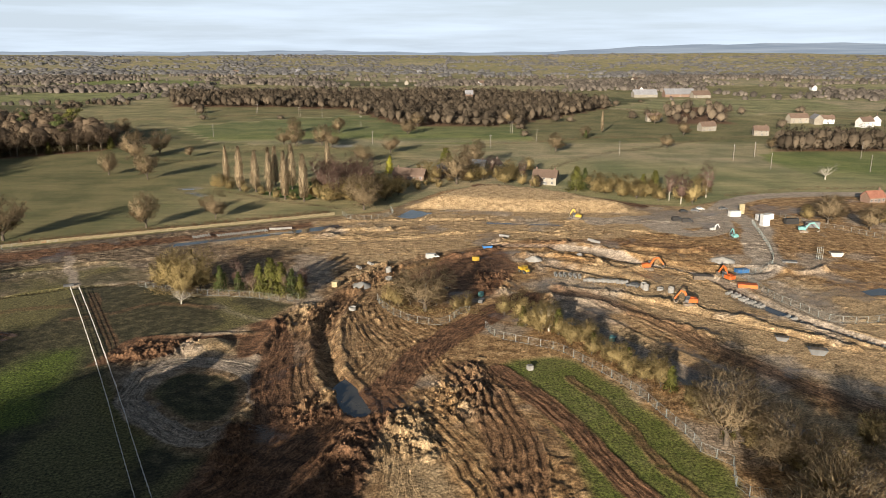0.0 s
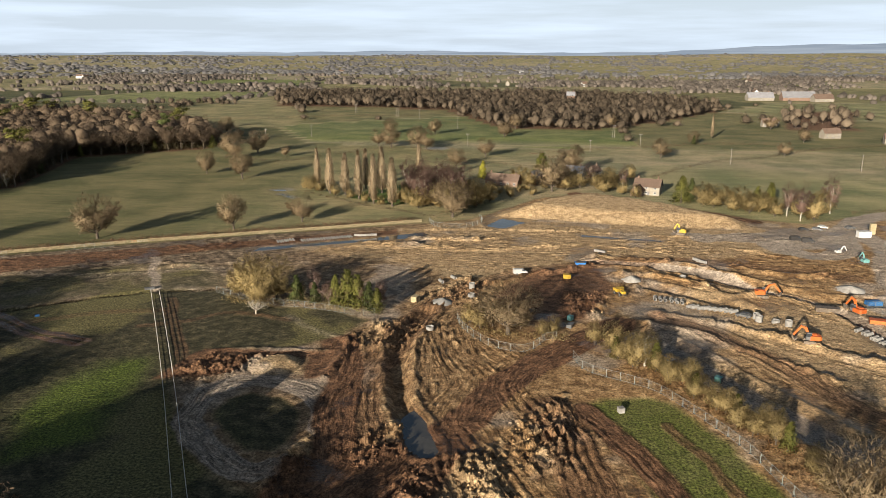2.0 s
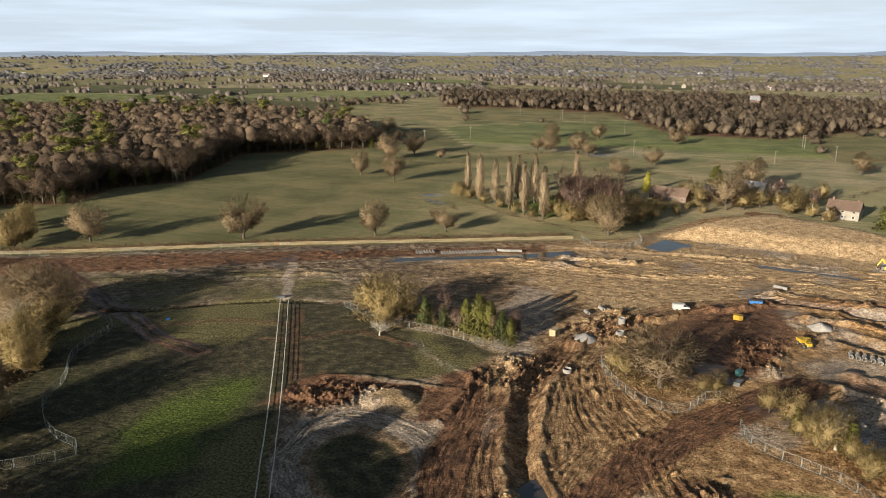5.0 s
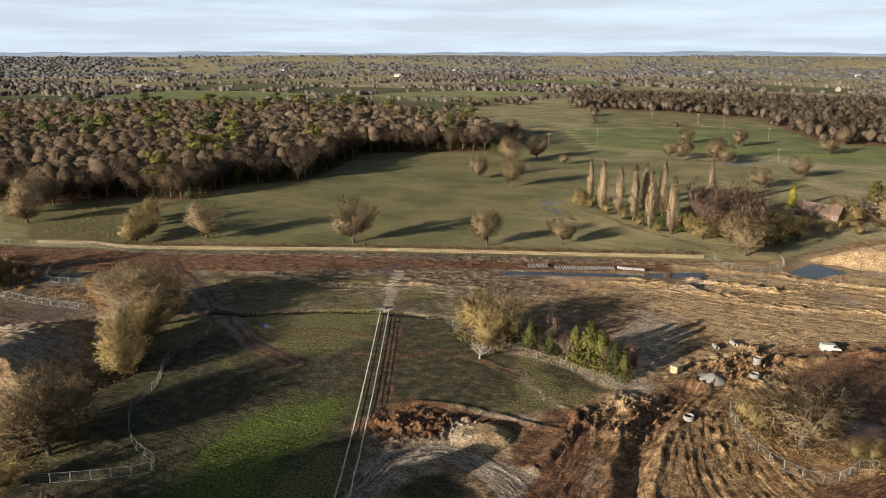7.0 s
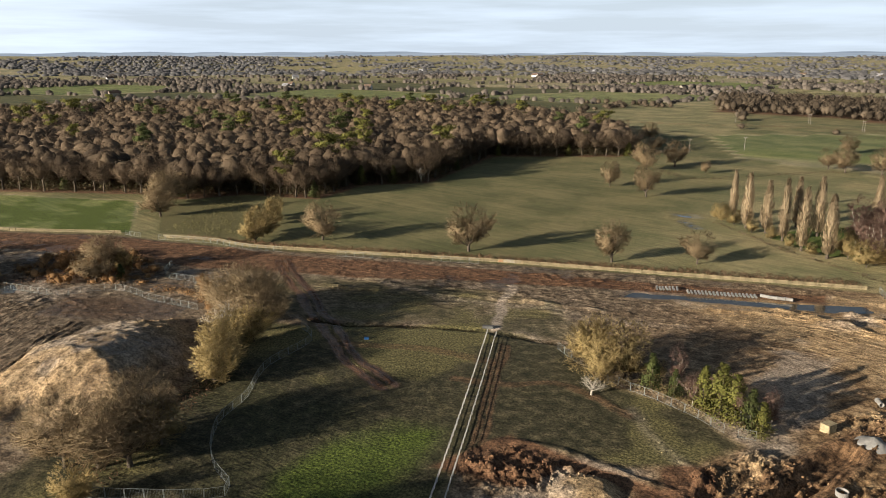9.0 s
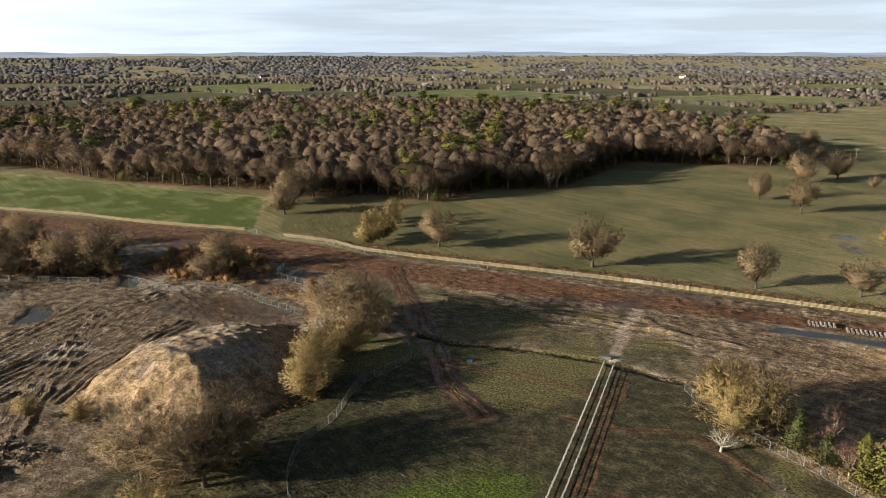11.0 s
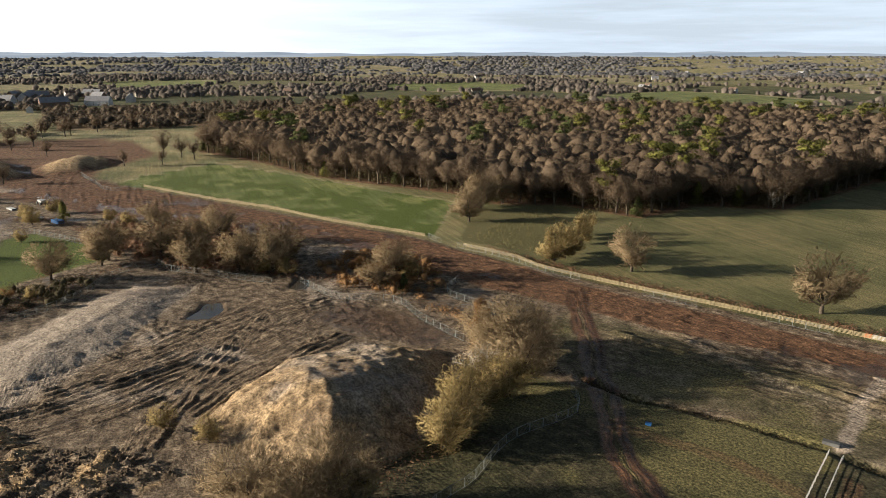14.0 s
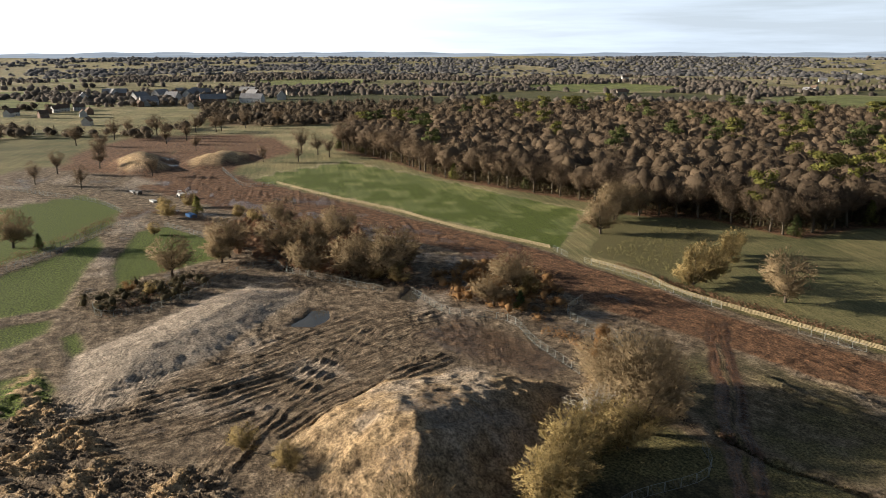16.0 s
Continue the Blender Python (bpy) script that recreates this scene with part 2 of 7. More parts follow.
def line_dist_all(x, y, pts):
    best, off, along, run = np.full(x.shape, 1e9), np.zeros(x.shape), np.zeros(x.shape), 0.0
    for (ax, ay), (bx, by) in zip(pts, pts[1:]):
        dx, dy = bx - ax, by - ay
        n = math.hypot(dx, dy)
        s = np.clip(((x - ax) * dx + (y - ay) * dy) / (n * n), 0, 1)
        d = np.hypot(x - ax - s * dx, y - ay - s * dy)
        side = ((x - ax) * dy - (y - ay) * dx) / n
        m = d < best
        best, off, along = np.where(m, d, best), np.where(m, side, off), np.where(m, run + s * n, along)
        run += n
    return best, off, along


def poly_dist(x, y, pts):
    """Signed distance to a closed outline, positive inside."""
    sel = near_box(x, y, pts)
    out = np.full(x.shape, -1000.0)
    out[sel] = poly_dist_all(x[sel], y[sel], pts)
    return out


def poly_dist_all(x, y, pts):
    inside, ring = np.zeros(x.shape, bool), pts + pts[:1]
    for (ax, ay), (bx, by) in zip(ring, ring[1:]):
        if ay != by:
            c = ((ay > y) != (by > y)) & (x < (bx - ax) * (y - ay) / (by - ay) + ax)
            inside ^= c
    d = line_dist_all(x, y, ring)[0]
    return np.where(inside, d, -d)


def curve(pts, steps=6):
    """A smooth line through the points."""
    p = [pts[0]] + list(pts) + [pts[-1]]
    out = []
    for a, b, c, d in zip(p, p[1:], p[2:], p[3:]):
        for k in range(steps):
            t = k / steps
            out.append(tuple(0.5 * (2 * b[i] + (c[i] - a[i]) * t + (2 * a[i] - 5 * b[i] + 4 * c[i] - d[i]) * t * t + (3 * b[i] - a[i] - 3 * c[i] + d[i]) * t ** 3) for i in (0, 1)))
    return out + [tuple(pts[-1])]


# the plan, in metres
SITE = [(-600, 30), (-541, 66), (-478, 100), (-427, 137), (-354, 183), (-309, 213), (-290, 219), (-250, 236), (-198, 264), (-157, 287), (-98, 315), (-48, 339), (-28, 350), (0, 402),
        (25, 418), (66, 396), (100, 366), (122, 358), (150, 378), (190, 390), (300, 385), (300, 330), (190, 300), (260, 240), (200, 160), (130, 100), (60, 100), (45, 60), (-90, 40), (-200, 30), (-330, -60), (-560, -60)]
FIELD = [(-45, -60), (-105, -20), (-128, 60), (-146, 112), (-150, 130), (-150, 146), (-158, 164), (-172, 180), (-180, 192), (-166, 199), (-160, 202), (-158, 208), (-144, 216), (-130, 234), (-104, 234), (-78, 222), (-60, 221), (-46, 214), (-50, 203), (-60, 191), (-81, 185), (-85, 171), (-74, 151), (-62, 136), (-50, 127), (-42, 124), (-37, 100), (-25, -60)]
RIGHT_GREEN = [(12, 166), (18, 171), (28, 174), (32, 172), (42, 154), (50, 130), (54, 121), (53, 112), (60, 60), (24, 60), (26, 113), (24, 130), (19, 150)]
GREEN_STRIP = [(-484, 87), (-513, 98), (-566, 150), (-509, 185), (-423, 228), (-374, 256), (-347, 240), (-311, 219), (-332, 204), (-397, 166), (-470, 111)]
LAWNS = [
    [(-420, -40), (-463, 6), (-421, 34), (-383, 39), (-347, 27), (-317, 12), (-330, -40)],
    [(-303, 15), (-334, 30), (-368, 36), (-343, 46), (-299, 47), (-272, 50), (-262, 30)],
    [(-371, 51), (-379, 61), (-344, 91), (-322, 94), (-301, 67), (-282, 63), (-318, 54)],
    [(-218, 46), (-226, 58), (-214, 66), (-207, 67), (-199, 63), (-202, 52)],
    [(-246, 57), (-250, 61), (-237, 66), (-230, 64)],
    [(-256, 36), (-262, 51), (-251, 53), (-238, 43)],
]
GARDEN = [(-100, 395), (-72, 378), (-55, 392), (-62, 440), (-90, 425)]
SCRUB = [(-352, 256), (-342, 299), (-285, 268), (-272, 244), (-301, 229)]
RED_EARTH = [(-480, 98), (-427, 134), (-354, 180), (-309, 211), (-270, 227), (-229, 240), (-193, 260), (-114, 297), (-60, 324), (-58, 317), (-112, 289), (-163, 259), (-186, 240), (-212, 228), (-240, 210), (-270, 199), (-318, 178), (-365, 138), (-409, 86), (-486, 27)]
RED_ROAD = [(-560, 20), (-500, 42), (-430, 105), (-385, 145), (-335, 185), (-300, 205), (-270, 217), (-230, 236), (-195, 254), (-157, 272), (-112, 294), (-60, 318)]
WET_ROAD = [(-620, 0), (-528, 20), (-461, 62), (-416, 95), (-383, 133), (-347, 172), (-310, 188)]
RING = [(-41, 150), (-42.5, 158.5), (-50.5, 167), (-62, 170), (-71, 165), (-71.5, 154), (-68, 146), (-61, 139), (-51, 132), (-44, 134)]
MAIN_ROAD = [(-42, 90), (-30, 115), (-22, 138), (-11, 160), (-2, 181), (13, 203), (26, 220)]
HAUL = [(-32, 118), (-31, 142), (-37, 167), (-37, 187), (-33, 210), (-26, 236), (-8, 262), (20, 280), (60, 290), (110, 275)]
TRENCH = [(-18.5, 144), (-22, 152), (-27, 165), (-30.5, 178), (-33.5, 195), (-33, 210), (-30, 224)]
CAUSEWAY = [(-14, 150), (-20, 163), (-25, 180), (-28, 200), (-25, 218)]
PATH = [(-121.0, 229.0), (-100.4, 194.8), (-79.0, 158.5), (-56.1, 118.5), (-28.0, 70.0)]
RUTS_W = [(-190, 205), (-180, 214), (-165, 204), (-150, 193), (-135, 192), (-122, 200)]
LANE_W = [(-222, 234), (-206, 225), (-182, 213.5), (-161, 203.5), (-139, 193), (-122, 187)]
ROAD_E = [(30, 212), (37, 203), (48, 183), (58, 166), (65, 155), (72, 135), (82, 112), (110, 70)]
LANE_E = [(38, 226), (50, 217), (66, 190), (76, 170), (98, 138), (130, 100)]
PIPE_CUT = [(20, 283), (40, 283), (59, 276), (75, 257), (92, 240), (101, 206), (118, 181), (150, 140)]
ACCESS = [(70, 326), (95, 334), (120, 340), (137, 352), (152, 374), (190, 391), (300, 393)]
SITE_ROAD = [(137, 350), (139, 318), (128, 290), (119, 258), (108, 244)]
WOOD = [(-476, 206), (-390, 268), (-362, 272), (-348, 303), (-308, 321), (-321, 362), (-298, 397), (-317, 452), (-339, 512), (-262, 578), (-268, 610), (-350, 720), (-560, 800), (-760, 720), (-900, 520), (-900, 320), (-770, 180), (-632, 146), (-545, 186)]
FENCE_MUD = [(-198, 258), (-157, 281), (-98, 309), (-60, 328)]
POND_PIPES = [(-112, 281), (-95, 289), (-74, 299), (-52, 312), (-45, 316)]
HEAP_A = [(-186, 120), (-178.6, 117.4), (-168.7, 122), (-157, 127), (-146, 136), (-150.7, 150), (-177, 172), (-196, 178), (-206, 160), (-204, 138)]
HEAP_B = [(-198, 72), (-231, 64), (-250, 77), (-276, 92), (-284, 104), (-276, 122), (-256, 112), (-240, 104), (-226, 98), (-216, 91), (-202, 81)]
HEAP_B_WAY = [(-195, 76), (-214, 78), (-238, 86), (-262, 98), (-280, 112)]
BIG_HEAP = [(-20, 357), (0, 385), (25, 404), (64, 384), (96, 358), (92, 345), (60, 345), (20, 350)]

gx, gy = axis(-284, 124, (-212, 66), 0.85, 0.45, 4880), axis(64, 340, (108, 200), 0.85, 0.45, 4880)
X, Y = [a.ravel() for a in np.meshgrid(gx, gy, indexing="xy")]
NEAR = (X > -760) & (X < 340) & (Y > -80) & (Y < 620)
x, y = X[NEAR], Y[NEAR]
wx, wy = x + 3.0 * (fbm(x, y, 9, 1) - 0.5), y + 3.0 * (fbm(x, y, 9, 3) - 0.5)


def zone(pts, soft=2.0):
    return smooth(-soft, soft, poly_dist(wx, wy, pts))


def lane(pts, half, soft=1.2):
    return 1 - smooth(half - soft, half + soft, line_dist(wx, wy, curve(pts))[0])


z = np.zeros(x.shape)
site = zone(SITE, 2.0)
lush, mud_shadow, sand, wet, gravel, rough = [np.zeros(x.shape) for _ in range(6)]
field = zone(FIELD, 2.5)
field = np.maximum(field, zone([(-46.5, 150), (-48, 157), (-54, 162), (-62, 163.5), (-66, 160), (-66.5, 153), (-61, 145.5), (-53, 139), (-47, 140)], 1.2))
field = np.maximum(field, zone([(-212, 226), (-188, 238), (-160, 251), (-138, 262), (-120, 262), (-108, 250), (-100, 240), (-118, 231), (-133, 224), (-146, 217), (-158, 207), (-164, 200), (-186, 204), (-204, 212)], 5) * (0.45 + 0.45 * smooth(0.4, 0.6, fbm(x, y, 16, 5))))
green = zone(RIGHT_GREEN, 2.0)
lawns = np.maximum.reduce([zone(p, 2.0) for p in LAWNS])
strip = zone(GREEN_STRIP, 2.0)
site = site * (1 - field) * (1 - green * 0.9) * (1 - lawns)
big = fbm(x, y, 40, 2)
mid = fbm(x, y, 8, 4)
fine = fbm(x, y, 2.2, 5)
# grass
lush = np.maximum(lush, field * smooth(0.45, 0.62, fbm(x, y, 18, 6)) * 0.06 * smooth(185, 165, y))
lush = np.maximum(lush, field * zone([(-98, 130), (-106, 146), (-108, 162), (-104, 175), (-96, 178), (-92, 164), (-86, 140)], 6) * (0.2 + 0.6 * fbm(x, y, 7, 3)))
lush = np.maximum(lush, green * (0.35 + 0.65 * smooth(0.35, 0.55, fbm(x, y, 12, 1))))
lush = np.maximum(lush, lawns * (0.42 + 0.5 * mid))
lush = np.maximum(lush, zone(GARDEN, 1.5))
lush = np.maximum(lush, strip * smooth(0.42, 0.6, fbm(x, y, 11, 2)) * 0.5)
rough = np.maximum(rough, zone(SCRUB, 3))
rough = np.maximum(rough, field * smooth(0.5, 0.7, fbm(x, y, 26, 3)) * 0.7)
# earth
mud_shadow = np.maximum(mud_shadow, zone(RED_EARTH, 2.5) * site * (0.6 + 0.5 * big))
mud_shadow = np.maximum(mud_shadow, zone(WOOD, 4.0) * 0.75)
mud_shadow = np.maximum(mud_shadow, lane(MAIN_ROAD, 4.2, 1.5))
mud_shadow = np.maximum(mud_shadow, zone([(3, 267), (21, 280), (26, 256), (16, 224), (-4, 216), (-10, 240)], 5) * site)
mud_shadow = np.maximum(mud_shadow, zone([(-27, 142), (-20, 148), (-10, 148), (-14, 132), (-28, 122), (-36, 128)], 4) * 0.8)
_, lw_off, _ = line_dist(wx, wy, curve(LANE_W))
lw_near = lane(LANE_W, 4.5, 1.5)
mud_shadow = np.maximum(mud_shadow, lw_near * np.exp(-((np.abs(lw_off) - 1.8) / 1.0) ** 2) * 0.8)
mud_shadow = np.maximum(mud_shadow, zone([(-88, 168), (-84, 186), (-46, 188), (-42, 176), (-52, 173), (-64, 175), (-74, 171)], 2) * (1 - zone([(-70, 173), (-70, 184), (-54, 185), (-53, 174)], 2)) * (0.5 + 0.5 * mid))
mud_shadow = np.maximum(mud_shadow, lane([(-50, 196), (-43, 178), (-41, 160), (-36, 138), (-40, 112)], 4.5, 1.5) * (0.35 + 0.4 * mid))
mud_shadow = np.maximum(mud_shadow, zone([(-44, 136), (-24, 146), (-14, 140), (-14, 90), (-50, 90)], 3) * (0.3 + 0.5 * mid))
mud_shadow = np.maximum(mud_shadow, lane(LANE_E, 4, 2) * 0.3)
sandy = zone([(-40, 271), (-18, 252), (10, 282), (40, 292), (75, 300), (105, 312), (149, 369), (98, 364), (24, 415), (-25, 357), (-60, 318), (-95, 290)], 6)
sand = np.maximum(sand, sandy * site * (0.55 + 0.5 * big))
sand = np.maximum(sand, zone([(-15, 137), (-4, 141), (2, 112), (-8, 108)], 3) * 0.6)
sand = np.maximum(sand, zone([(-68, 172), (-68, 184), (-58, 185), (-54, 174)], 2))
sand = np.maximum(sand, zone([(28, 230), (60, 262), (120, 236), (200, 170), (140, 110), (100, 140), (70, 180)], 8) * site * (0.3 + 0.5 * mid))
sand = np.maximum(sand, zone(HEAP_A, 3) * (0.12 + 0.34 * mid))
gravel = np.maximum(gravel, zone(HEAP_B, 3) * 0.55)
sand = np.maximum(sand, lane([(35, 200), (55, 178), (72, 148), (90, 118)], 6, 3) * 0.8 * (1 - lane(ROAD_E, 4, 1)))
gravel = np.maximum(gravel, lane(ROAD_E, 3.6, 1))
gravel = np.maximum(gravel, lane(RING, 2.9, 0.7) * 0.9)
gravel = np.maximum(gravel, lane(ACCESS, 5.5, 1.2) * 0.8)
gravel = np.maximum(gravel, zone([(95, 312), (128, 318), (140, 352), (118, 350), (98, 336)], 3) * 0.75)
LOOP = [(96, 328), (104, 340), (114, 345), (124, 338), (125, 322), (118, 309), (108, 303), (99, 310), (95, 320), (96, 328)]
gravel = np.maximum(gravel, lane(LOOP, 5.0, 1.0))
gravel = np.maximum(gravel, lane([(62, 333), (72, 330), (84, 326), (96, 326)], 4.0, 1.0) * 0.95)
gravel = np.maximum(gravel, lane(WET_ROAD, 4.5, 1.5) * 0.7)
gravel = np.maximum(gravel, lane(SITE_ROAD, 6, 1.5) * 0.5)
gravel = np.maximum(gravel, lane(PIPE_CUT, 2.6, 0.8) * 0.9)
gravel = np.maximum(gravel, lane([(-122, 232), (-134, 252), (-142, 268)], 1.6, 0.6) * 0.4)
gravel = np.maximum(gravel, site * smooth(0.56, 0.7, fbm(x, y, 22, 7)) * 0.3)
wet = np.maximum(wet, lane(WET_ROAD, 3.5, 2) * smooth(0.45, 0.6, mid))
wet = np.maximum(wet, site * smooth(0.62, 0.72, fbm(x, y, 14, 2)) * 0.4)
wet = np.maximum(wet, lane(PIPE_CUT, 2.0, 0.6) * 0.7)
wet = np.maximum(wet, lw_near * np.exp(-((np.abs(lw_off) - 1.8) / 1.0) ** 2))
# shadow north of the big heap, painted as a lane of dark earth
mud_shadow = np.maximum(mud_shadow, lane([(20, 420), (27, 418), (54, 399), (79, 377), (99, 361)], 4.0, 1.5) * 0.9)

# relief: ruts along the lanes, clods where machines have turned the earth, heaps and cuts
z += 0.5 * (fbm(x, y, 60, 5) - 0.5) + 0.06 * (fine - 0.5)
calm = zone([(-200, 222), (-150, 236), (-104, 240), (-60, 236), (-44, 262), (-70, 292), (-110, 284), (-190, 252)], 6)
churn = site * (0.3 + 0.7 * smooth(0.42, 0.62, fbm(x, y, 25, 1))) * (1 - 0.75 * calm)
clods = np.maximum.reduce([zone(p, 2.5) for p in (
    [(-4, 155), (9, 171), (11, 141), (1, 139)], [(-36, 145), (-24, 156), (-19, 142), (-31, 135)], [(-13, 142), (-3, 148), (-2, 124), (-9, 124)],
    [(-84, 171), (-81, 183), (-60, 186), (-66, 174), (-76, 168)], [(-42, 150), (-38, 128), (-34, 112), (-44, 118), (-47, 128)], [(-44, 212), (-30, 214), (-36, 190), (-50, 196)],
    [(-20, 138), (-12, 128), (-16, 108), (-26, 112)], [(-35, 240), (-18, 258), (-10, 236), (-24, 226)], [(10, 248), (24, 250), (22, 222), (12, 226)],
    [(-228, 56), (-205, 70), (-182, 84), (-172, 104), (-160, 112), (-150, 90), (-190, 52)])])
lines = np.maximum.reduce([lane(p, h, 1.5) for p, h in (([(-200, 236), (-176, 242), (-151, 243), (-134, 249), (-122, 256)], 2.4), ([(-129, 258), (-113, 256), (-98, 260), (-84, 268)], 3.0), ([(-70, 213), (-62, 205), (-52, 200)], 1.4))])
clods = np.maximum(clods, lines * 0.35)
gravel = np.maximum(gravel, lines * 0.15)
ridged = 1 - np.abs(2 * fbm(wx, wy, 2.6, 1, 3) - 1) * 1.6
z += clods * 1.0 * (ridged - 0.5) + churn * 0.35 * (ridged - 0.5)
z += clods * 2.0 * np.maximum(fbm(wx, wy, 5.5, 6) - 0.45, -0.08) * (0.6 + 0.8 * fine) + clods * 1.1 * (fbm(x, y, 1.7, 2, 2) - 0.5)
z += churn * (1.0 * (mid - 0.5) + 0.8 * (fine - 0.5))
turn_way = 3.0 * fbm(x, y, 30, 6, 2)
slice_u, slice_v = wx * np.cos(turn_way) + wy * np.sin(turn_way), wy * np.cos(turn_way) - wx * np.sin(turn_way)
slices = 1 - np.abs(2 * fbm(slice_u * 0.35, slice_v, 1.9, 3, 3) - 1) * 1.8
z += clods * 0.9 * (slices - 0.4) * (0.4 + mid) + churn * 0.28 * (slices - 0.5)
def windrow(pts, tall, half):
    """A long ridge of pushed-up earth."""
    global z
    d = line_dist(wx, wy, curve(pts))[0]
    z = z + tall * np.exp(-(d / half) ** 2) * (0.35 + 1.1 * mid) * (0.5 + fine)


for pts, tall in (([(-52, 311), (-36, 310), (-24, 311)], 1.6), ([(71, 288), (81, 278), (90, 274), (105, 277)], 1.2), ([(28, 267), (42, 269), (56, 260), (63, 249), (71, 250)], 1.7),
                  ([(36, 230), (51, 225), (67, 214), (79, 205), (92, 194), (108, 178)], 1.6), ([(77, 314), (88, 304), (98, 300)], 1.0), ([(118, 252), (124, 246), (135, 248)], 1.5),
                  ([(-26, 257), (-12, 251), (0, 265), (14, 272), (21, 280)], 1.4), ([(20, 290), (40, 289), (58, 283), (68, 272), (80, 262)], 1.3), ([(-66, 300), (-20, 296), (20, 308), (60, 300)], 0.9),
                  ([(-90, 284), (-60, 297), (-30, 300)], 0.8), ([(30, 222), (46, 215), (60, 200), (74, 186)], 1.2), ([(-48, 200), (-47, 185), (-48, 174)], 1.0), ([(-84, 172), (-86, 180), (-78, 187), (-60, 189), (-46, 188)], 0.5),
                  ([(-75, 168), (-75, 152), (-70, 143), (-58, 133)], 0.7), ([(-190, 226), (-160, 240), (-130, 256), (-100, 268)], 0.7), ([(-60, 324), (-20, 330), (30, 330), (66, 328)], 0.8)):
    windrow(pts, tall, 1.5)
sand = np.maximum(sand, clods * smooth(0.5, 0.62, fbm(wx, wy, 5.5, 6)) * 0.7)


rut_across, rut_along, rut_mask = [np.zeros(x.shape) for _ in range(3)]


def ruts(pts, half, pitch, depth, keep=0.0):
    """Wheel and track marks that run along a line: furrows in the ground, and their finer lines for the surface."""
    global z, mud_shadow
    d, off, along = line_dist(wx, wy, curve(pts))
    m = 1 - smooth(half * 0.75, half * 1.1, d)
    o = off + 1.2 * (vnoise(x, y, 14, 3) - 0.5)
    pitch = pitch * 1.7
    wave = 0.5 + 0.5 * np.sin(2 * math.pi * o / pitch) * (0.4 + 1.2 * vnoise(along, off, 12, 5)) + 0.35 * (vnoise(along, off * 6, 9, 6) - 0.5)
    z = z - m * depth * 1.9 * (1 - wave) * (0.5 + 1.0 * mid) + m * depth * 0.5
    strong = m > rut_mask * 0.9
    rut_across[strong], rut_along[strong] = o[strong], along[strong]
    rut_mask[:] = np.maximum(rut_mask, m * min(1.0, depth / 0.35))
    if keep:
        mud_shadow = np.maximum(mud_shadow, m * keep)


rut_across[:] = y * 0.87 - x * 0.5 + 40 * (fbm(x, y, 90, 2, 2) - 0.5)
rut_along[:] = x * 0.87 + y * 0.5
rut_mask[:] = np.maximum(site * 0.14, field * 0.3) * smooth(0.36, 0.56, fbm(x, y, 26, 4, 2))
ruts([(-185, 225), (-150, 244), (-110, 262), (-70, 280)], 13, 2.1, 0.2)
ruts([(-170, 250), (-130, 268), (-100, 282)], 6, 1.7, 0.25)
ruts([(-120, 246), (-90, 262), (-62, 268), (-40, 262)], 7, 1.9, 0.2)
ruts(MAIN_ROAD, 4.5, 1.15, 0.35)
ruts(HAUL, 5.0, 1.2, 0.40, 0.25)
ruts(RED_ROAD, 11, 1.7, 0.2)
ruts(RING, 3.2, 1.3, 0.35)
ruts(LANE_W, 2.6, 1.6, 0.45)
ruts(LANE_E, 6, 1.5, 0.35)
ruts(CAUSEWAY, 5, 1.3, 0.25)
for shift in (0.0, 1.0):
    ruts([(-62 + 7 * shift, 299 + 4 * shift), (-20, 300 + 12 * shift), (20, 303 + 12 * shift), (62, 306 + 8 * shift), (92, 296)], 7, 1.6, 0.4)
ruts([(-95, 268), (-60, 285), (-20, 285), (20, 290), (60, 300)], 6, 1.6, 0.35)
ruts([(-200, 250), (-150, 262), (-110, 270), (-60, 284)], 5, 1.5, 0.3)
ruts([(14, 165), (22, 148), (30, 128), (36, 108), (42, 80)], 3.5, 1.1, 0.3, 0.4)
ruts([(6, 165), (10, 150), (14, 130), (14, 110), (12, 80)], 6, 1.2, 0.4, 0.3)
ruts([(30, 160), (36, 146), (40, 128), (46, 108)], 1.6, 1.2, 0.2, 0.3)
ruts([(-20, 210), (-10, 195), (-3, 182), (-10, 168)], 9, 1.25, 0.35)
ruts([(-200, 70), (-208, 90), (-222, 112), (-240, 135), (-248, 150)], 11, 1.6, 0.45)
ruts([(-185, 66), (-190, 88), (-200, 108), (-215, 128), (-232, 150)], 8, 1.5, 0.4)
ruts([(-172, 104), (-190, 112), (-212, 124), (-236, 138)], 5, 1.5, 0.45)
ruts([(-186, 118), (-196, 126), (-206, 140), (-214, 152)], 5, 1.4, 0.5)
ruts([(50, 268), (80, 246), (100, 225)], 8, 1.5, 0.3)
ruts([(120, 300), (150, 270), (190, 230)], 16, 2.0, 0.35)
ruts([(70, 215), (100, 190), (140, 150)], 10, 1.7, 0.2)
ruts([(-9, 152), (1, 136), (9, 116), (15, 90)], 6, 1.3, 0.45)
ruts([(-13, 142), (-9, 126), (-7, 106), (-6, 86)], 4, 1.2, 0.4)
ruts([(-28, 132), (-38, 116), (-46, 98)], 6, 1.3, 0.4)
ruts([(-46, 198), (-42, 180), (-42, 160), (-36, 140)], 4, 1.3, 0.35)
ruts([(-22, 206), (-17, 190), (-12, 176), (-14, 164)], 8, 1.2, 0.4)
ruts([(2, 190), (-4, 178), (0, 164), (6, 150)], 5, 1.2, 0.35)
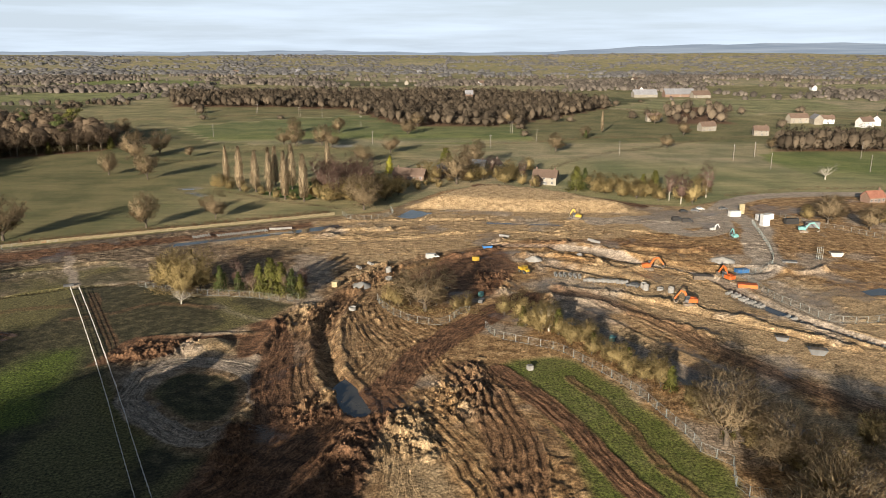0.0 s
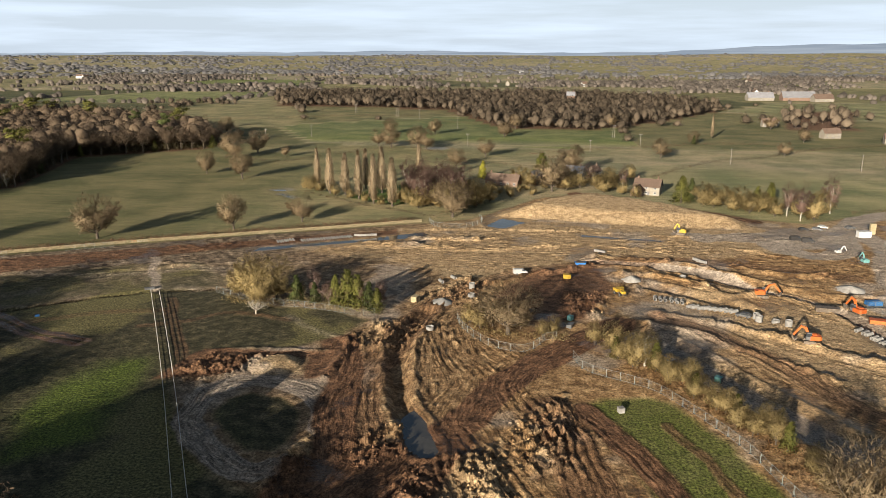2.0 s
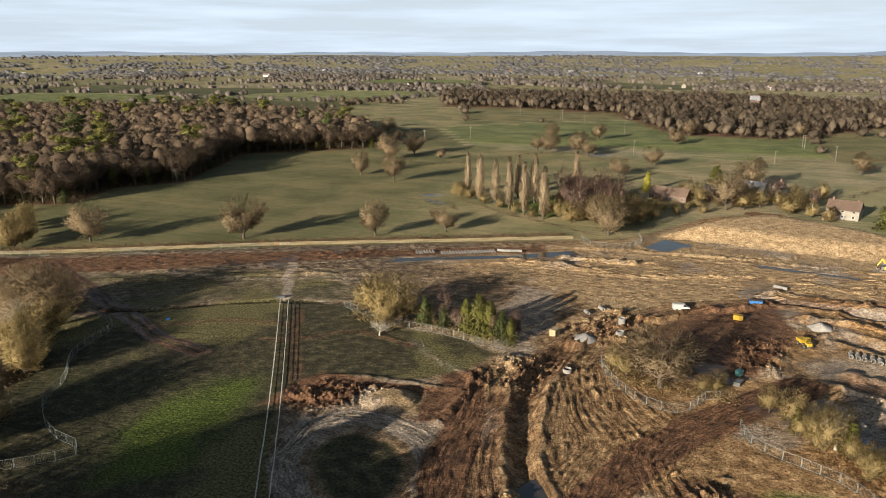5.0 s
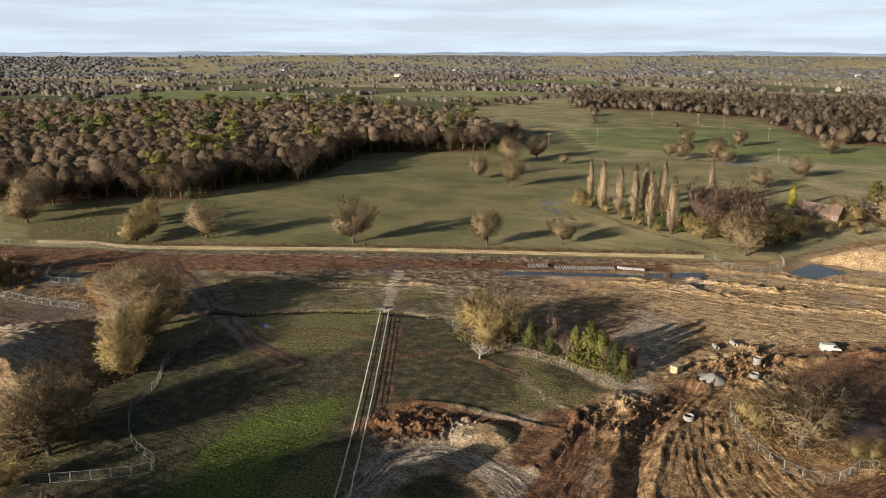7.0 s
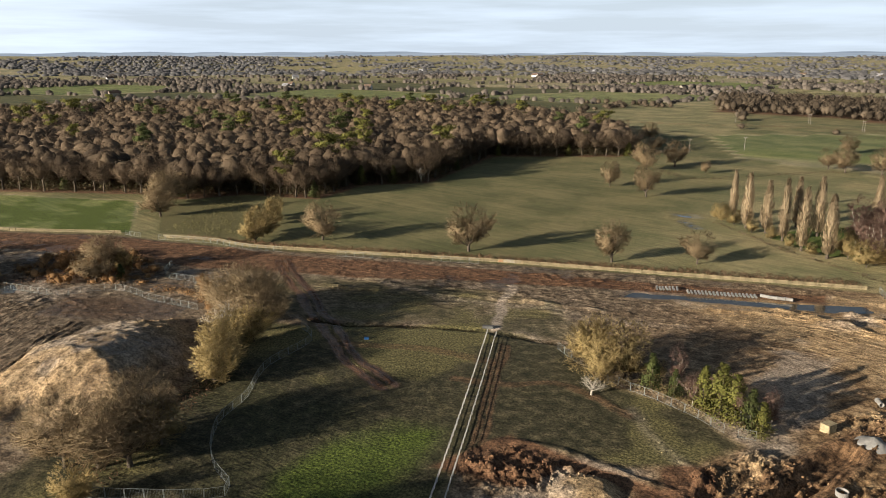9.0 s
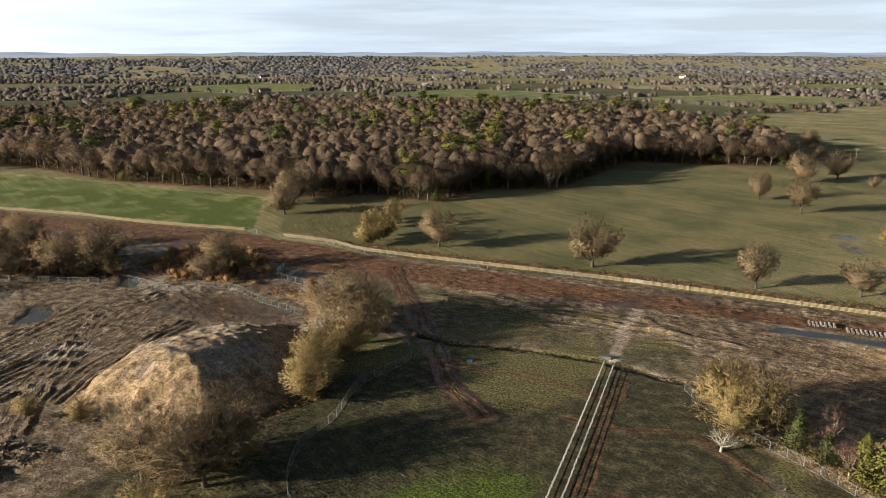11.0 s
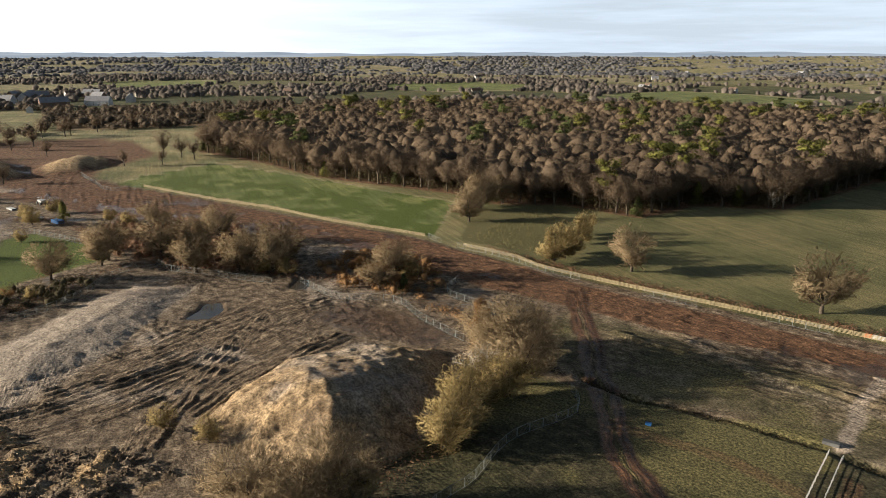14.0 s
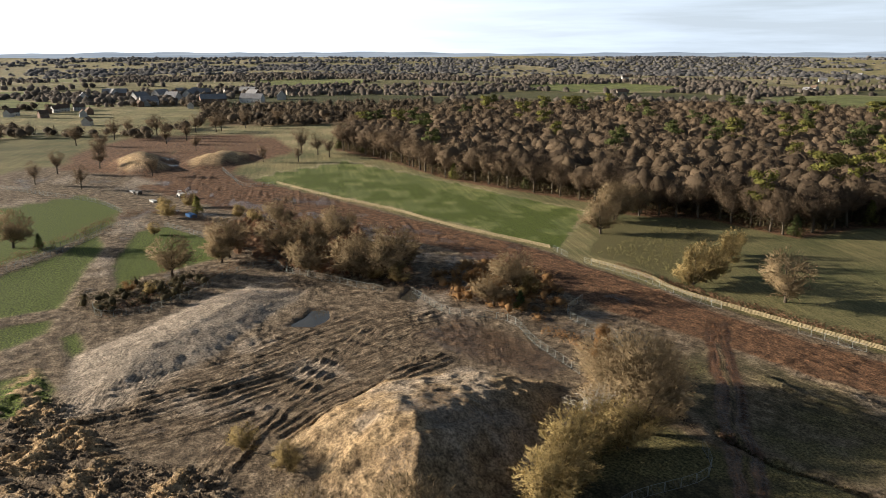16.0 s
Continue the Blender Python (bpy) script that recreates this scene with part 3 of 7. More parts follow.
ruts([(-90, 262), (-50, 276), (-10, 276), (20, 284)], 8, 1.6, 0.3)
ruts([(-60, 305), (-30, 318), (10, 322), (50, 322), (90, 330)], 7, 1.6, 0.3)
ruts([(40, 300), (70, 290), (100, 285), (125, 270)], 7, 1.5, 0.35)
ruts([(-148, 196), (-128, 208), (-108, 214)], 2.0, 1.6, 0.12, 0.2)
ruts([(-110, 200), (-98, 206), (-88, 214), (-70, 210)], 1.6, 1.6, 0.15, 0.2)
for side in (-1.1, 1.1):          # a worn pair of wheel lines over the grass by the path
    ruts([(-118 + side + 5, 224), (-98 + side + 5, 190), (-84 + side + 5, 168)], 0.8, 1.6, 0.12, 0.25)

# spoil heaps
def mound(pts, radius, top, flat=0.15, rugged=0.6):
    global z
    d = line_dist(wx, wy, pts)[0] / radius
    k = np.clip((1 - d) / (1 - flat), 0, 1)
    gully = 1 - 0.10 * fbm(np.arctan2(y - pts[0][1], x - pts[0][0]) * 20 + 3 * mid, k * 3, 1.6, 4, 3)
    z = np.maximum(z, top * (k ** 0.95) * gully + (rugged * (mid - 0.5) + 0.3 * (fine - 0.5)) * (k > 0))


def bank(pts, slope, top, rugged):
    """A tipped heap: banks that rise from its foot to a top that need not be level."""
    global z
    d = poly_dist(wx, wy, pts)
    rill = 1 + 0.22 * (fbm(x * 0.94 + y * 0.34, (y * 0.94 - x * 0.34) * 0.25, 4.0, 4, 3) - 0.5)
    h = np.minimum(np.maximum(d, 0) * slope * rill, top)
    h = h - 0.8 * np.exp(-((np.maximum(d, 0) * slope - top) / 1.6) ** 2)
    z = np.where(d > 0, np.maximum(h, 0) + z * np.clip(1 - d / 6, 0.25, 1) + rugged * smooth(0, 5, d) * (mid - 0.5) + rugged * 0.55 * smooth(0, 3, d) * (fine - 0.5), z)


bank(HEAP_A, 0.6, 10.2 - 0.17 * np.hypot(x + 168, y - 141), 2.0)
bank(HEAP_B, 0.2, np.clip(0.07 * np.hypot(x + 192, y - 74), 0, 3.3), 0.35)
ruts(HEAP_B_WAY, 13, 1.1, 0.05)
mound([(-63, 178), (-61, 180)], 5.5, 1.8, 0.4, 0.5)
mound([(-548, 22), (-570, 12), (-600, 8)], 18, 6.5, 0.2, 0.5)
mound([(-572, 58), (-592, 68)], 22, 6, 0.2, 1.5)
d_big = poly_dist(wx, wy, BIG_HEAP)
z = np.maximum(z, np.clip(d_big * 0.5, 0, 5.2) * (0.75 + 0.5 * smooth(345, 395, y)) + (d_big > 0) * 0.25 * (mid - 0.5))
sand = np.maximum(sand, smooth(-1, 2, d_big) * 0.95)
mud_shadow = np.maximum(mud_shadow, zone([(-470, 60), (-520, 20), (-560, -36), (-643, -48), (-745, -30), (-750, 60), (-735, 95), (-620, 116), (-560, 82), (-520, 76), (-478, 100), (-440, 120), (-420, 90)], 6) * (0.25 + 0.4 * mid))
# wet hollow beside heap A, also darkened for the shade that fills it
wet = np.maximum(wet, zone([(-242, 164), (-224, 178), (-205, 186), (-200, 176), (-215, 160), (-232, 152)], 4) * 0.9)
mud_shadow = np.maximum(mud_shadow, zone([(-242, 164), (-224, 178), (-205, 186), (-200, 176), (-215, 160), (-232, 152)], 4) * 0.2)
gravel = np.minimum(gravel, 1 - 0.6 * zone([(-520, 20), (-560, -30), (-660, -20), (-680, 60), (-640, 100), (-560, 82)], 6))
sand = np.maximum(sand, lane([(-548, 22), (-570, 12), (-600, 8)], 15, 4) * 0.7)
sand = np.maximum(sand, lane([(-572, 58), (-592, 68)], 18, 4) * 0.75)


# cuts and hollows that hold water
def cut(pts, half, depth, bank=1.0):
    global z
    d = line_dist(wx, wy, curve(pts))[0]
    z = z - depth * (1 - smooth(half * 0.5, half + bank, d)) + 0.45 * np.exp(-((d - half - bank - 0.8) / 0.9) ** 2) * (depth > 0.6)


def hollow(pts, depth, soft=1.6):
    global z, wet
    m = smooth(-soft, soft, poly_dist(wx, wy, pts))
    z = z * (1 - m) - depth * m
    wet = np.maximum(wet, smooth(-4, 1, poly_dist(wx, wy, pts)) * 0.7)


cut([(-170, 203), (-157, 206), (-145, 216), (-133, 223), (-124, 229), (-119, 230), (-110, 233), (-100, 236), (-92, 236)], 0.9, 0.58, 1.0)
cut(TRENCH, 1.8, 1.5, 1.5)
cut(PIPE_CUT, 1.8, 1.6, 1.2)
cut(ROAD_E, 4.5, 1.2, 2.5)
cut([(46, 278), (70, 262), (92, 250), (112, 250)], 3.0, 1.0, 2.5)
cut([(40, 256), (56, 246), (66, 236)], 2.5, 0.9, 2.0)
PONDS = {
    "pipes": [(-110, 282), (-92, 292), (-74, 300), (-52, 311), (-44, 318), (-48, 322), (-70, 308), (-92, 297), (-108, 289)],
    "north": [(-22, 338), (-16, 354), (-6, 357), (2, 352), (-4, 345), (-14, 334)],
    "junction": [(-23, 160), (-18, 152), (-15.5, 144), (-20, 142.5), (-22.5, 147), (-25, 155)],
    "heap": [(-245, 117), (-257, 123), (-256, 128), (-249, 128), (-243, 123)],
    "heap_end": [(-263, 150), (-272, 154), (-270, 159), (-260, 156)],
    "road": [(-300, 112), (-309, 116), (-306, 121), (-298, 117)],
    "far_cut": [(20, 324), (52, 320), (53, 322), (20, 327)],
    "east": [(136, 228), (146, 230), (146, 224), (137, 223)],
    "east_cut": [(92, 222), (98, 214), (103, 203), (99, 203), (94, 212)],
    "field": [(-149, 409), (-143, 413), (-136, 412), (-143, 408)],
    "field_track": [(-140, 398), (-129, 388), (-128, 389), (-139, 400)],
    "meadow": [(-92, 600), (-84, 606), (-72, 604), (-84, 597)],
}
for pts in PONDS.values():
    hollow(pts, 0.55)

heap_clear = 1 - np.maximum.reduce([smooth(-2, 2, d_big), lane([(-548, 22), (-570, 12), (-600, 8)], 13, 3), lane([(-572, 58), (-592, 68)], 15, 3)])
gravel, wet, mud_shadow = gravel * heap_clear, wet * heap_clear, mud_shadow * heap_clear
Z = np.zeros(X.shape)
Z[NEAR] = z * smooth(0, 60, np.minimum.reduce([x + 760, 340 - x, y + 80, 620 - y]))
# the far land: gentle swells, and low hills at the edge
R = np.hypot(X + 50, Y - 100)
Z += (fbm(X, Y, 900, 3, 3) - 0.5) * 34 * smooth(700, 2200, R) + smooth(2600, 4700, R) * 46
ANG = np.degrees(np.arctan2(-X, Y))
Z += smooth(3000, 4600, R) * 6 * (smooth(-4, -14, ANG) * smooth(-60, -24, ANG)) * (0.7 + 0.6 * fbm(X, Y, 700, 5, 2))

# the farmland beyond: a patchwork of fields
seeds = np.random.RandomState(5)
SX, SY = [a.ravel() for a in np.meshgrid(np.arange(-4900, 4901, 280.0), np.arange(-4900, 4901, 280.0))]
SX, SY = SX + seeds.uniform(-120, 120, SX.size), SY + seeds.uniform(-120, 120, SY.size)
SHADE = seeds.rand(SX.size)
GRID = int(round(9800 / 280.0)) + 1


def patch(px, py):
    """Which field a place lies in, and how far its edge is."""
    ci, cj = np.clip(((px + 4900) / 280).round().astype(int), 1, GRID - 2), np.clip(((py + 4900) / 280).round().astype(int), 1, GRID - 2)
    d1, d2, idx = np.full(px.shape, 1e9), np.full(px.shape, 1e9), np.zeros(px.shape, int)
    for a in (-1, 0, 1):
        for b in (-1, 0, 1):
            k = (cj + b) * GRID + ci + a
            d = np.hypot(px - SX[k], py - SY[k])
            m = d < d1
            d2 = np.where(m, d1, np.minimum(d2, d))
            idx, d1 = np.where(m, k, idx), np.where(m, d, d1)
    return idx, (d2 - d1) / 2


FAR_ID, FAR_EDGE = patch(X, Y)
# with distance the fields turn paler and more alike: haze in their colour
hazed_tone = SHADE[FAR_ID] + (0.48 + 0.25 * SHADE[FAR_ID] - SHADE[FAR_ID]) * smooth(1300, 2600, R)
shade = hazed_tone * smooth(420, 640, R) + 0.4 * (1 - smooth(420, 640, R))
# pasture darker to the west; paler to the east, with haze painted in
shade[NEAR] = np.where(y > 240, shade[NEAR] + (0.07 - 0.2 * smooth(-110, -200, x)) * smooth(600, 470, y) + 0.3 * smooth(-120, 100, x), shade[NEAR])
shade[NEAR] = shade[NEAR] * (1 - np.maximum(strip, lawns)) + 0.87 * np.maximum(strip, lawns)



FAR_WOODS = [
    [(-382, 1053), (-245, 1029), (-130, 996), (-42, 768), (44, 757), (118, 842), (222, 1011), (245, 1119), (77, 1351), (-179, 1369), (-476, 1313)],
    [(237, 788), (307, 792), (394, 1023), (304, 1017)],
    [(256, 562), (345, 566), (370, 624), (282, 622)],
]


def pastures(px, py):
    """The wide open pastures north and east of the farmhouse."""
    return (px > -430) & (py > 470) & (np.hypot(px + 30, py - 60) < 1300)


def open_land(px, py):
    """Where the far hedgerows and copses may stand."""
    keep = (poly_dist(px, py, WOOD) < -8) & (poly_dist(px, py, SITE) < -60) & (poly_dist(px, py, GREEN_STRIP) < -20)
    keep &= ~((px > -330) & (px < 330) & (py > 0) & (py < 640))
    keep &= ~((px > -420) & (px < 40) & (py > 500) & (py < 830))
    return keep & ~((px < -400) & (px > -700) & (py < 260) & (py > -60))


# leaf litter under the copses
litter = np.zeros(X.shape)
litter[NEAR] = mud_shadow
litter = np.maximum(litter, 0.3 * smooth(1500, 900, R) * ((((SHADE[FAR_ID] * 97.3) % 1) < 0.34) & open_land(X, Y) & ~pastures(X, Y) & (R > 480) & (FAR_EDGE > 4)))
for pts in FAR_WOODS:
    litter = np.maximum(litter, 0.4 * (poly_dist(X, Y, pts) > 0))
mesh = bpy.data.meshes.new("ground")
nx, ny = len(gx), len(gy)
idx = np.arange(nx * ny).reshape(ny, nx)
quads = np.stack([idx[:-1, :-1], idx[:-1, 1:], idx[1:, 1:], idx[1:, :-1]], -1).reshape(-1, 4)
mesh.vertices.add(nx * ny)
mesh.vertices.foreach_set("co", np.stack([X, Y, Z], 1).ravel().astype(np.float32))
mesh.loops.add(quads.size)
mesh.loops.foreach_set("vertex_index", quads.ravel().astype(np.int32))
mesh.polygons.add(len(quads))
mesh.polygons.foreach_set("loop_start", np.arange(0, quads.size, 4, dtype=np.int32))
mesh.update(calc_edges=True)
mesh.polygons.foreach_set("use_smooth", np.ones(len(quads), bool))


def store(name, r, g, b):
    c = np.zeros((X.size, 4), np.float32)
    for k, v in enumerate((r, g, b)):
        if v.size == X.size:
            c[:, k] = v
        else:
            c[NEAR, k] = v
    c[:, 3] = 1
    mesh.attributes.new(name, "FLOAT_COLOR", "POINT").data.foreach_set("color", c.ravel())


store("zone_a", lush, litter, sand)
store("zone_b", wet, gravel, rough)
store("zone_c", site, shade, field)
store("ruts", rut_across, rut_along, rut_mask)


def height_at(px, py):
    """The ground's height at a place."""
    i, j = int(np.clip(np.searchsorted(gx, px) - 1, 0, nx - 2)), int(np.clip(np.searchsorted(gy, py) - 1, 0, ny - 2))
    a, b = (px - gx[i]) / (gx[i + 1] - gx[i]), (py - gy[j]) / (gy[j + 1] - gy[j])
    q = Z.reshape(ny, nx)
    return float((q[j, i] * (1 - a) + q[j, i + 1] * a) * (1 - b) + (q[j + 1, i] * (1 - a) + q[j + 1, i + 1] * a) * b)


def ground_material():
    m, n, l, b = shader("earth_and_grass", 0.95, 0.0, 0.2)
    vec = n.new("ShaderNodeTexCoord").outputs["Object"]

    def attribute(name):
        a = n.new("ShaderNodeAttribute")
        a.attribute_name = name
        s = n.new("ShaderNodeSeparateColor")
        l.new(a.outputs["Color"], s.inputs["Color"])
        return s.outputs["Red"], s.outputs["Green"], s.outputs["Blue"]
    lush_, mud_shadow_, sand_ = attribute("zone_a")
    wet_, gravel_, rough_ = attribute("zone_b")
    site_, shade_, field_ = attribute("zone_c")
    across_, along_, rut_ = attribute("ruts")
    n_big, n_mid, n_fine = noise_node(n, l, vec, 0.03, 5.0), noise_node(n, l, vec, 0.35, 6.0), noise_node(n, l, vec, 1.7, 7.0, 0.75)

    def broken(mask, wide=0.55):
        """The mask with a ragged edge."""
        k = math_node(n, l, "ADD", mask, math_node(n, l, "MULTIPLY", math_node(n, l, "SUBTRACT", n_mid, 0.5), wide * 2))
        return math_node(n, l, "MULTIPLY", math_node(n, l, "MULTIPLY_ADD", k, 1.6, True), math_node(n, l, "MULTIPLY", mask, 2.5, True))
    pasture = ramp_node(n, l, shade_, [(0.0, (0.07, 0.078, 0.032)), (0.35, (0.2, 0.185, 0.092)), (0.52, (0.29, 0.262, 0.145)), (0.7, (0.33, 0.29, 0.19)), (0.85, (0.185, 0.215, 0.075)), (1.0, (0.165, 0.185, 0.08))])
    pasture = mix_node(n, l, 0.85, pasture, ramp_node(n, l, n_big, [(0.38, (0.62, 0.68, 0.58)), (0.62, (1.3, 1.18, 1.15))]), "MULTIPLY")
    # drill lines and mottling of the sown fields
    rows = n.new("ShaderNodeMapping")
    rows.inputs["Rotation"].default_value = (0, 0, radians(62))
    rows.inputs["Scale"].default_value = (0.02, 0.5, 1.0)
    l.new(vec, rows.inputs["Vector"])
    pasture = mix_node(n, l, 0.8, pasture, ramp_node(n, l, noise_node(n, l, rows.outputs["Vector"], 1.0, 4.0, 0.6), [(0.3, (0.62, 0.64, 0.6)), (0.7, (1.25, 1.22, 1.2))]), "MULTIPLY")
    col = mix_node(n, l, 0.55, pasture, ramp_node(n, l, n_mid, [(0.3, (0.62, 0.66, 0.6)), (0.7, (1.2, 1.15, 1.1))]), "MULTIPLY")
    turf = ramp_node(n, l, n_mid, [(0.32, (0.024, 0.025, 0.012)), (0.5, (0.056, 0.05, 0.026)), (0.68, (0.12, 0.1, 0.056))])
    col = mix_node(n, l, field_, col, turf)
    col = mix_node(n, l, broken(rough_), col, ramp_node(n, l, n_fine, [(0.3, (0.06, 0.06, 0.022)), (0.7, (0.19, 0.16, 0.07))]))
    col = mix_node(n, l, broken(lush_), col, ramp_node(n, l, n_fine, [(0.34, (0.034, 0.054, 0.01)), (0.66, (0.125, 0.158, 0.028))]))
    earth = ramp_node(n, l, n_mid, [(0.34, (0.06, 0.044, 0.029)), (0.5, (0.165, 0.122, 0.08)), (0.66, (0.31, 0.24, 0.165))])
    clay = ramp_node(n, l, n_mid, [(0.34, (0.13, 0.072, 0.032)), (0.5, (0.29, 0.175, 0.08)), (0.66, (0.5, 0.33, 0.165))])
    sep = n.new("ShaderNodeSeparateXYZ")
    l.new(vec, sep.inputs["Vector"])
    east = n.new("ShaderNodeMapRange")
    for key, value in (("From Min", -110.0), ("From Max", 10.0), ("To Min", 0.0), ("To Max", 1.0)):
        east.inputs[key].default_value = value
    l.new(sep.outputs["X"], east.inputs["Value"])
    earth = mix_node(n, l, east.outputs["Result"], earth, clay)
    col = mix_node(n, l, math_node(n, l, "MULTIPLY", site_, 1.3, True), col, earth)
    col = mix_node(n, l, broken(sand_, 0.4), col, ramp_node(n, l, n_mid, [(0.32, (0.24, 0.158, 0.081)), (0.68, (0.51, 0.365, 0.205))]))
    col = mix_node(n, l, broken(gravel_, 0.3), col, ramp_node(n, l, n_mid, [(0.3, (0.22, 0.178, 0.135)), (0.7, (0.46, 0.38, 0.298))]))
    col = mix_node(n, l, broken(mud_shadow_, 0.4), col, ramp_node(n, l, n_mid, [(0.32, (0.06, 0.032, 0.018)), (0.68, (0.24, 0.13, 0.07))]))
    # fine lines left by wheels and tracks
    comb = n.new("ShaderNodeCombineXYZ")
    l.new(math_node(n, l, "MULTIPLY", across_, 1.5), comb.inputs["X"])
    l.new(math_node(n, l, "MULTIPLY", along_, 0.16), comb.inputs["Y"])
    lines = noise_node(n, l, comb.outputs["Vector"], 1.0, 5.0, 0.65)
    lined = math_node(n, l, "MULTIPLY", math_node(n, l, "MULTIPLY", rut_, 1.4, True), 0.85)
    col = mix_node(n, l, lined, col, mix_node(n, l, 1.0, col, ramp_node(n, l, lines, [(0.36, (0.34, 0.31, 0.28)), (0.5, (0.95, 0.93, 0.91)), (0.62, (1.5, 1.47, 1.43))]), "MULTIPLY"))
    damp = broken(wet_, 0.3)
    col = mix_node(n, l, math_node(n, l, "MULTIPLY", damp, 0.6), col, mix_node(n, l, 1.0, col, (0.5, 0.47, 0.45), "MULTIPLY"))
    col = mix_node(n, l, 0.9, col, ramp_node(n, l, n_fine, [(0.38, (0.3, 0.29, 0.28)), (0.5, (0.95, 0.95, 0.95)), (0.62, (1.65, 1.65, 1.65))]), "MULTIPLY")
    l.new(col, b.inputs["Base Color"])
    gloss = math_node(n, l, "SUBTRACT", 0.95, math_node(n, l, "MULTIPLY", damp, 0.6))
    l.new(gloss, b.inputs["Roughness"])
    relief = math_node(n, l, "ADD", math_node(n, l, "MULTIPLY", n_fine, 0.6), math_node(n, l, "MULTIPLY", n_mid, 1.2))
    relief = math_node(n, l, "MULTIPLY", relief, math_node(n, l, "MULTIPLY_ADD", site_, 0.8))
    relief.node.inputs[2].default_value = 0.35
    relief = math_node(n, l, "ADD", relief, math_node(n, l, "MULTIPLY", math_node(n, l, "MULTIPLY", lines, rut_), 1.4))
    bump_node(n, l, b, relief, 1.0, 0.45)
    return m


ground = new("ground", mesh)
mesh.materials.append(ground_material())
tagged(ground, "muddy winter construction site with ruts, heaps and grass fields", "ground", kind="structure")


# ---- helpers for things ----
class Geo:
    """Collects faces of one mesh."""
    def __init__(self):
        self.v, self.f = [], []

    def add(self, verts, faces):
        k = len(self.v)
        self.v += [tuple(p) for p in verts]
        self.f += [tuple(k + i for i in f) for f in faces]
        return self

    def box(self, c, s, rz=0.0, taper=1.0, bevel=0.0, tilt=0.0):
        """A block with its centre and sizes; taper narrows the top, bevel cuts the upright edges."""
        hx, hy, hz = s[0] / 2, s[1] / 2, s[2] / 2
        if bevel:
            b = bevel
            ring = [(-hx + b, -hy), (hx - b, -hy), (hx, -hy + b), (hx, hy - b), (hx - b, hy), (-hx + b, hy), (-hx, hy - b), (-hx, -hy + b)]
        else:
            ring = [(-hx, -hy), (hx, -hy), (hx, hy), (-hx, hy)]
        n = len(ring)
        m = Matrix.Translation(c) @ Matrix.Rotation(rz, 4, "Z") @ Matrix.Rotation(tilt, 4, "Y")
        vs = [m @ Vector((a, b2, -hz)) for a, b2 in ring] + [m @ Vector((a * taper, b2 * taper, hz)) for a, b2 in ring]
        return self.add(vs, [tuple(range(n))[::-1], tuple(range(n, 2 * n))] + [(i, (i + 1) % n, n + (i + 1) % n, n + i) for i in range(n)])

    def tube(self, a, b, r0, r1=None, n=8, caps=True):
        a, b = Vector(a), Vector(b)
        r1 = r0 if r1 is None else r1
        d = b - a
        q = d.to_track_quat("Z", "Y")
        vs = []
        for p, r in ((a, r0), (b, r1)):
            vs += [p + q @ Vector((r * math.cos(2 * math.pi * k / n), r * math.sin(2 * math.pi * k / n), 0)) for k in range(n)]
        fs = [(i, (i + 1) % n, n + (i + 1) % n, n + i) for i in range(n)]
        if caps:
            fs += [tuple(range(n))[::-1], tuple(range(n, 2 * n))]
        return self.add(vs, fs)

    def pipe(self, a, b, r, wall, n=14):
        """A hollow pipe with thick walls."""
        a, b = Vector(a), Vector(b)
        q = (b - a).to_track_quat("Z", "Y")
        vs = []
        for p, rr in ((a, r), (b, r), (b, r - wall), (a, r - wall)):
            vs += [p + q @ Vector((rr * math.cos(2 * math.pi * k / n), rr * math.sin(2 * math.pi * k / n), 0)) for k in range(n)]
        fs = []
        for s in range(4):
            u = (s + 1) % 4
            fs += [(s * n + i, s * n + (i + 1) % n, u * n + (i + 1) % n, u * n + i) for i in range(n)]
        return self.add(vs, fs)

    def prism(self, outline, y0, y1):
        """An outline in x and z, drawn out along y."""
        n = len(outline)
        vs = [(a, y0, b) for a, b in outline] + [(a, y1, b) for a, b in outline]
        return self.add(vs, [tuple(range(n)), tuple(range(n, 2 * n))[::-1]] + [(i, n + i, n + (i + 1) % n, (i + 1) % n) for i in range(n)])

    def mesh(self, name, material, soft=False):
        me = bpy.data.meshes.new(name)
        me.from_pydata(self.v, [], self.f)
        me.materials.append(material)
        if soft:
            me.polygons.foreach_set("use_smooth", np.ones(len(me.polygons), bool))
        me.update()
        return me


def recalc(me):
    b = bmesh.new()
    b.from_mesh(me)
    bmesh.ops.recalc_face_normals(b, faces=b.faces)
    b.to_mesh(me)
    b.free()
    return me


def part(name, geo, material, parent, label="", m=None, soft=False):
    me = geo if isinstance(geo, bpy.types.Mesh) else recalc(geo.mesh(name, material, soft))
    ob = new(name, me)
    ob.parent = parent
    if m is not None:
        ob.matrix_basis = m
    return tagged(ob, label)


def thing(name, label, category, m=None, group="", kind=""):
    ob = new(name)
    ob.empty_display_size = 0.5
    if m is not None:
        ob.matrix_basis = m
    return tagged(ob, label, category, group, kind)


def solo(name, geo, material, label, category, m=None, group="", kind="", soft=False):
    ob = new(name, geo if isinstance(geo, bpy.types.Mesh) else recalc(geo.mesh(name, material, soft)))
    if m is not None:
        ob.matrix_basis = m
    return tagged(ob, label, category, group, kind)


def on_ground(px, py, rz=0.0, lift=0.0, s=1.0):
    return pose(px, py, height_at(px, py) + lift, 0, 0, rz) @ Matrix.Scale(s, 4)


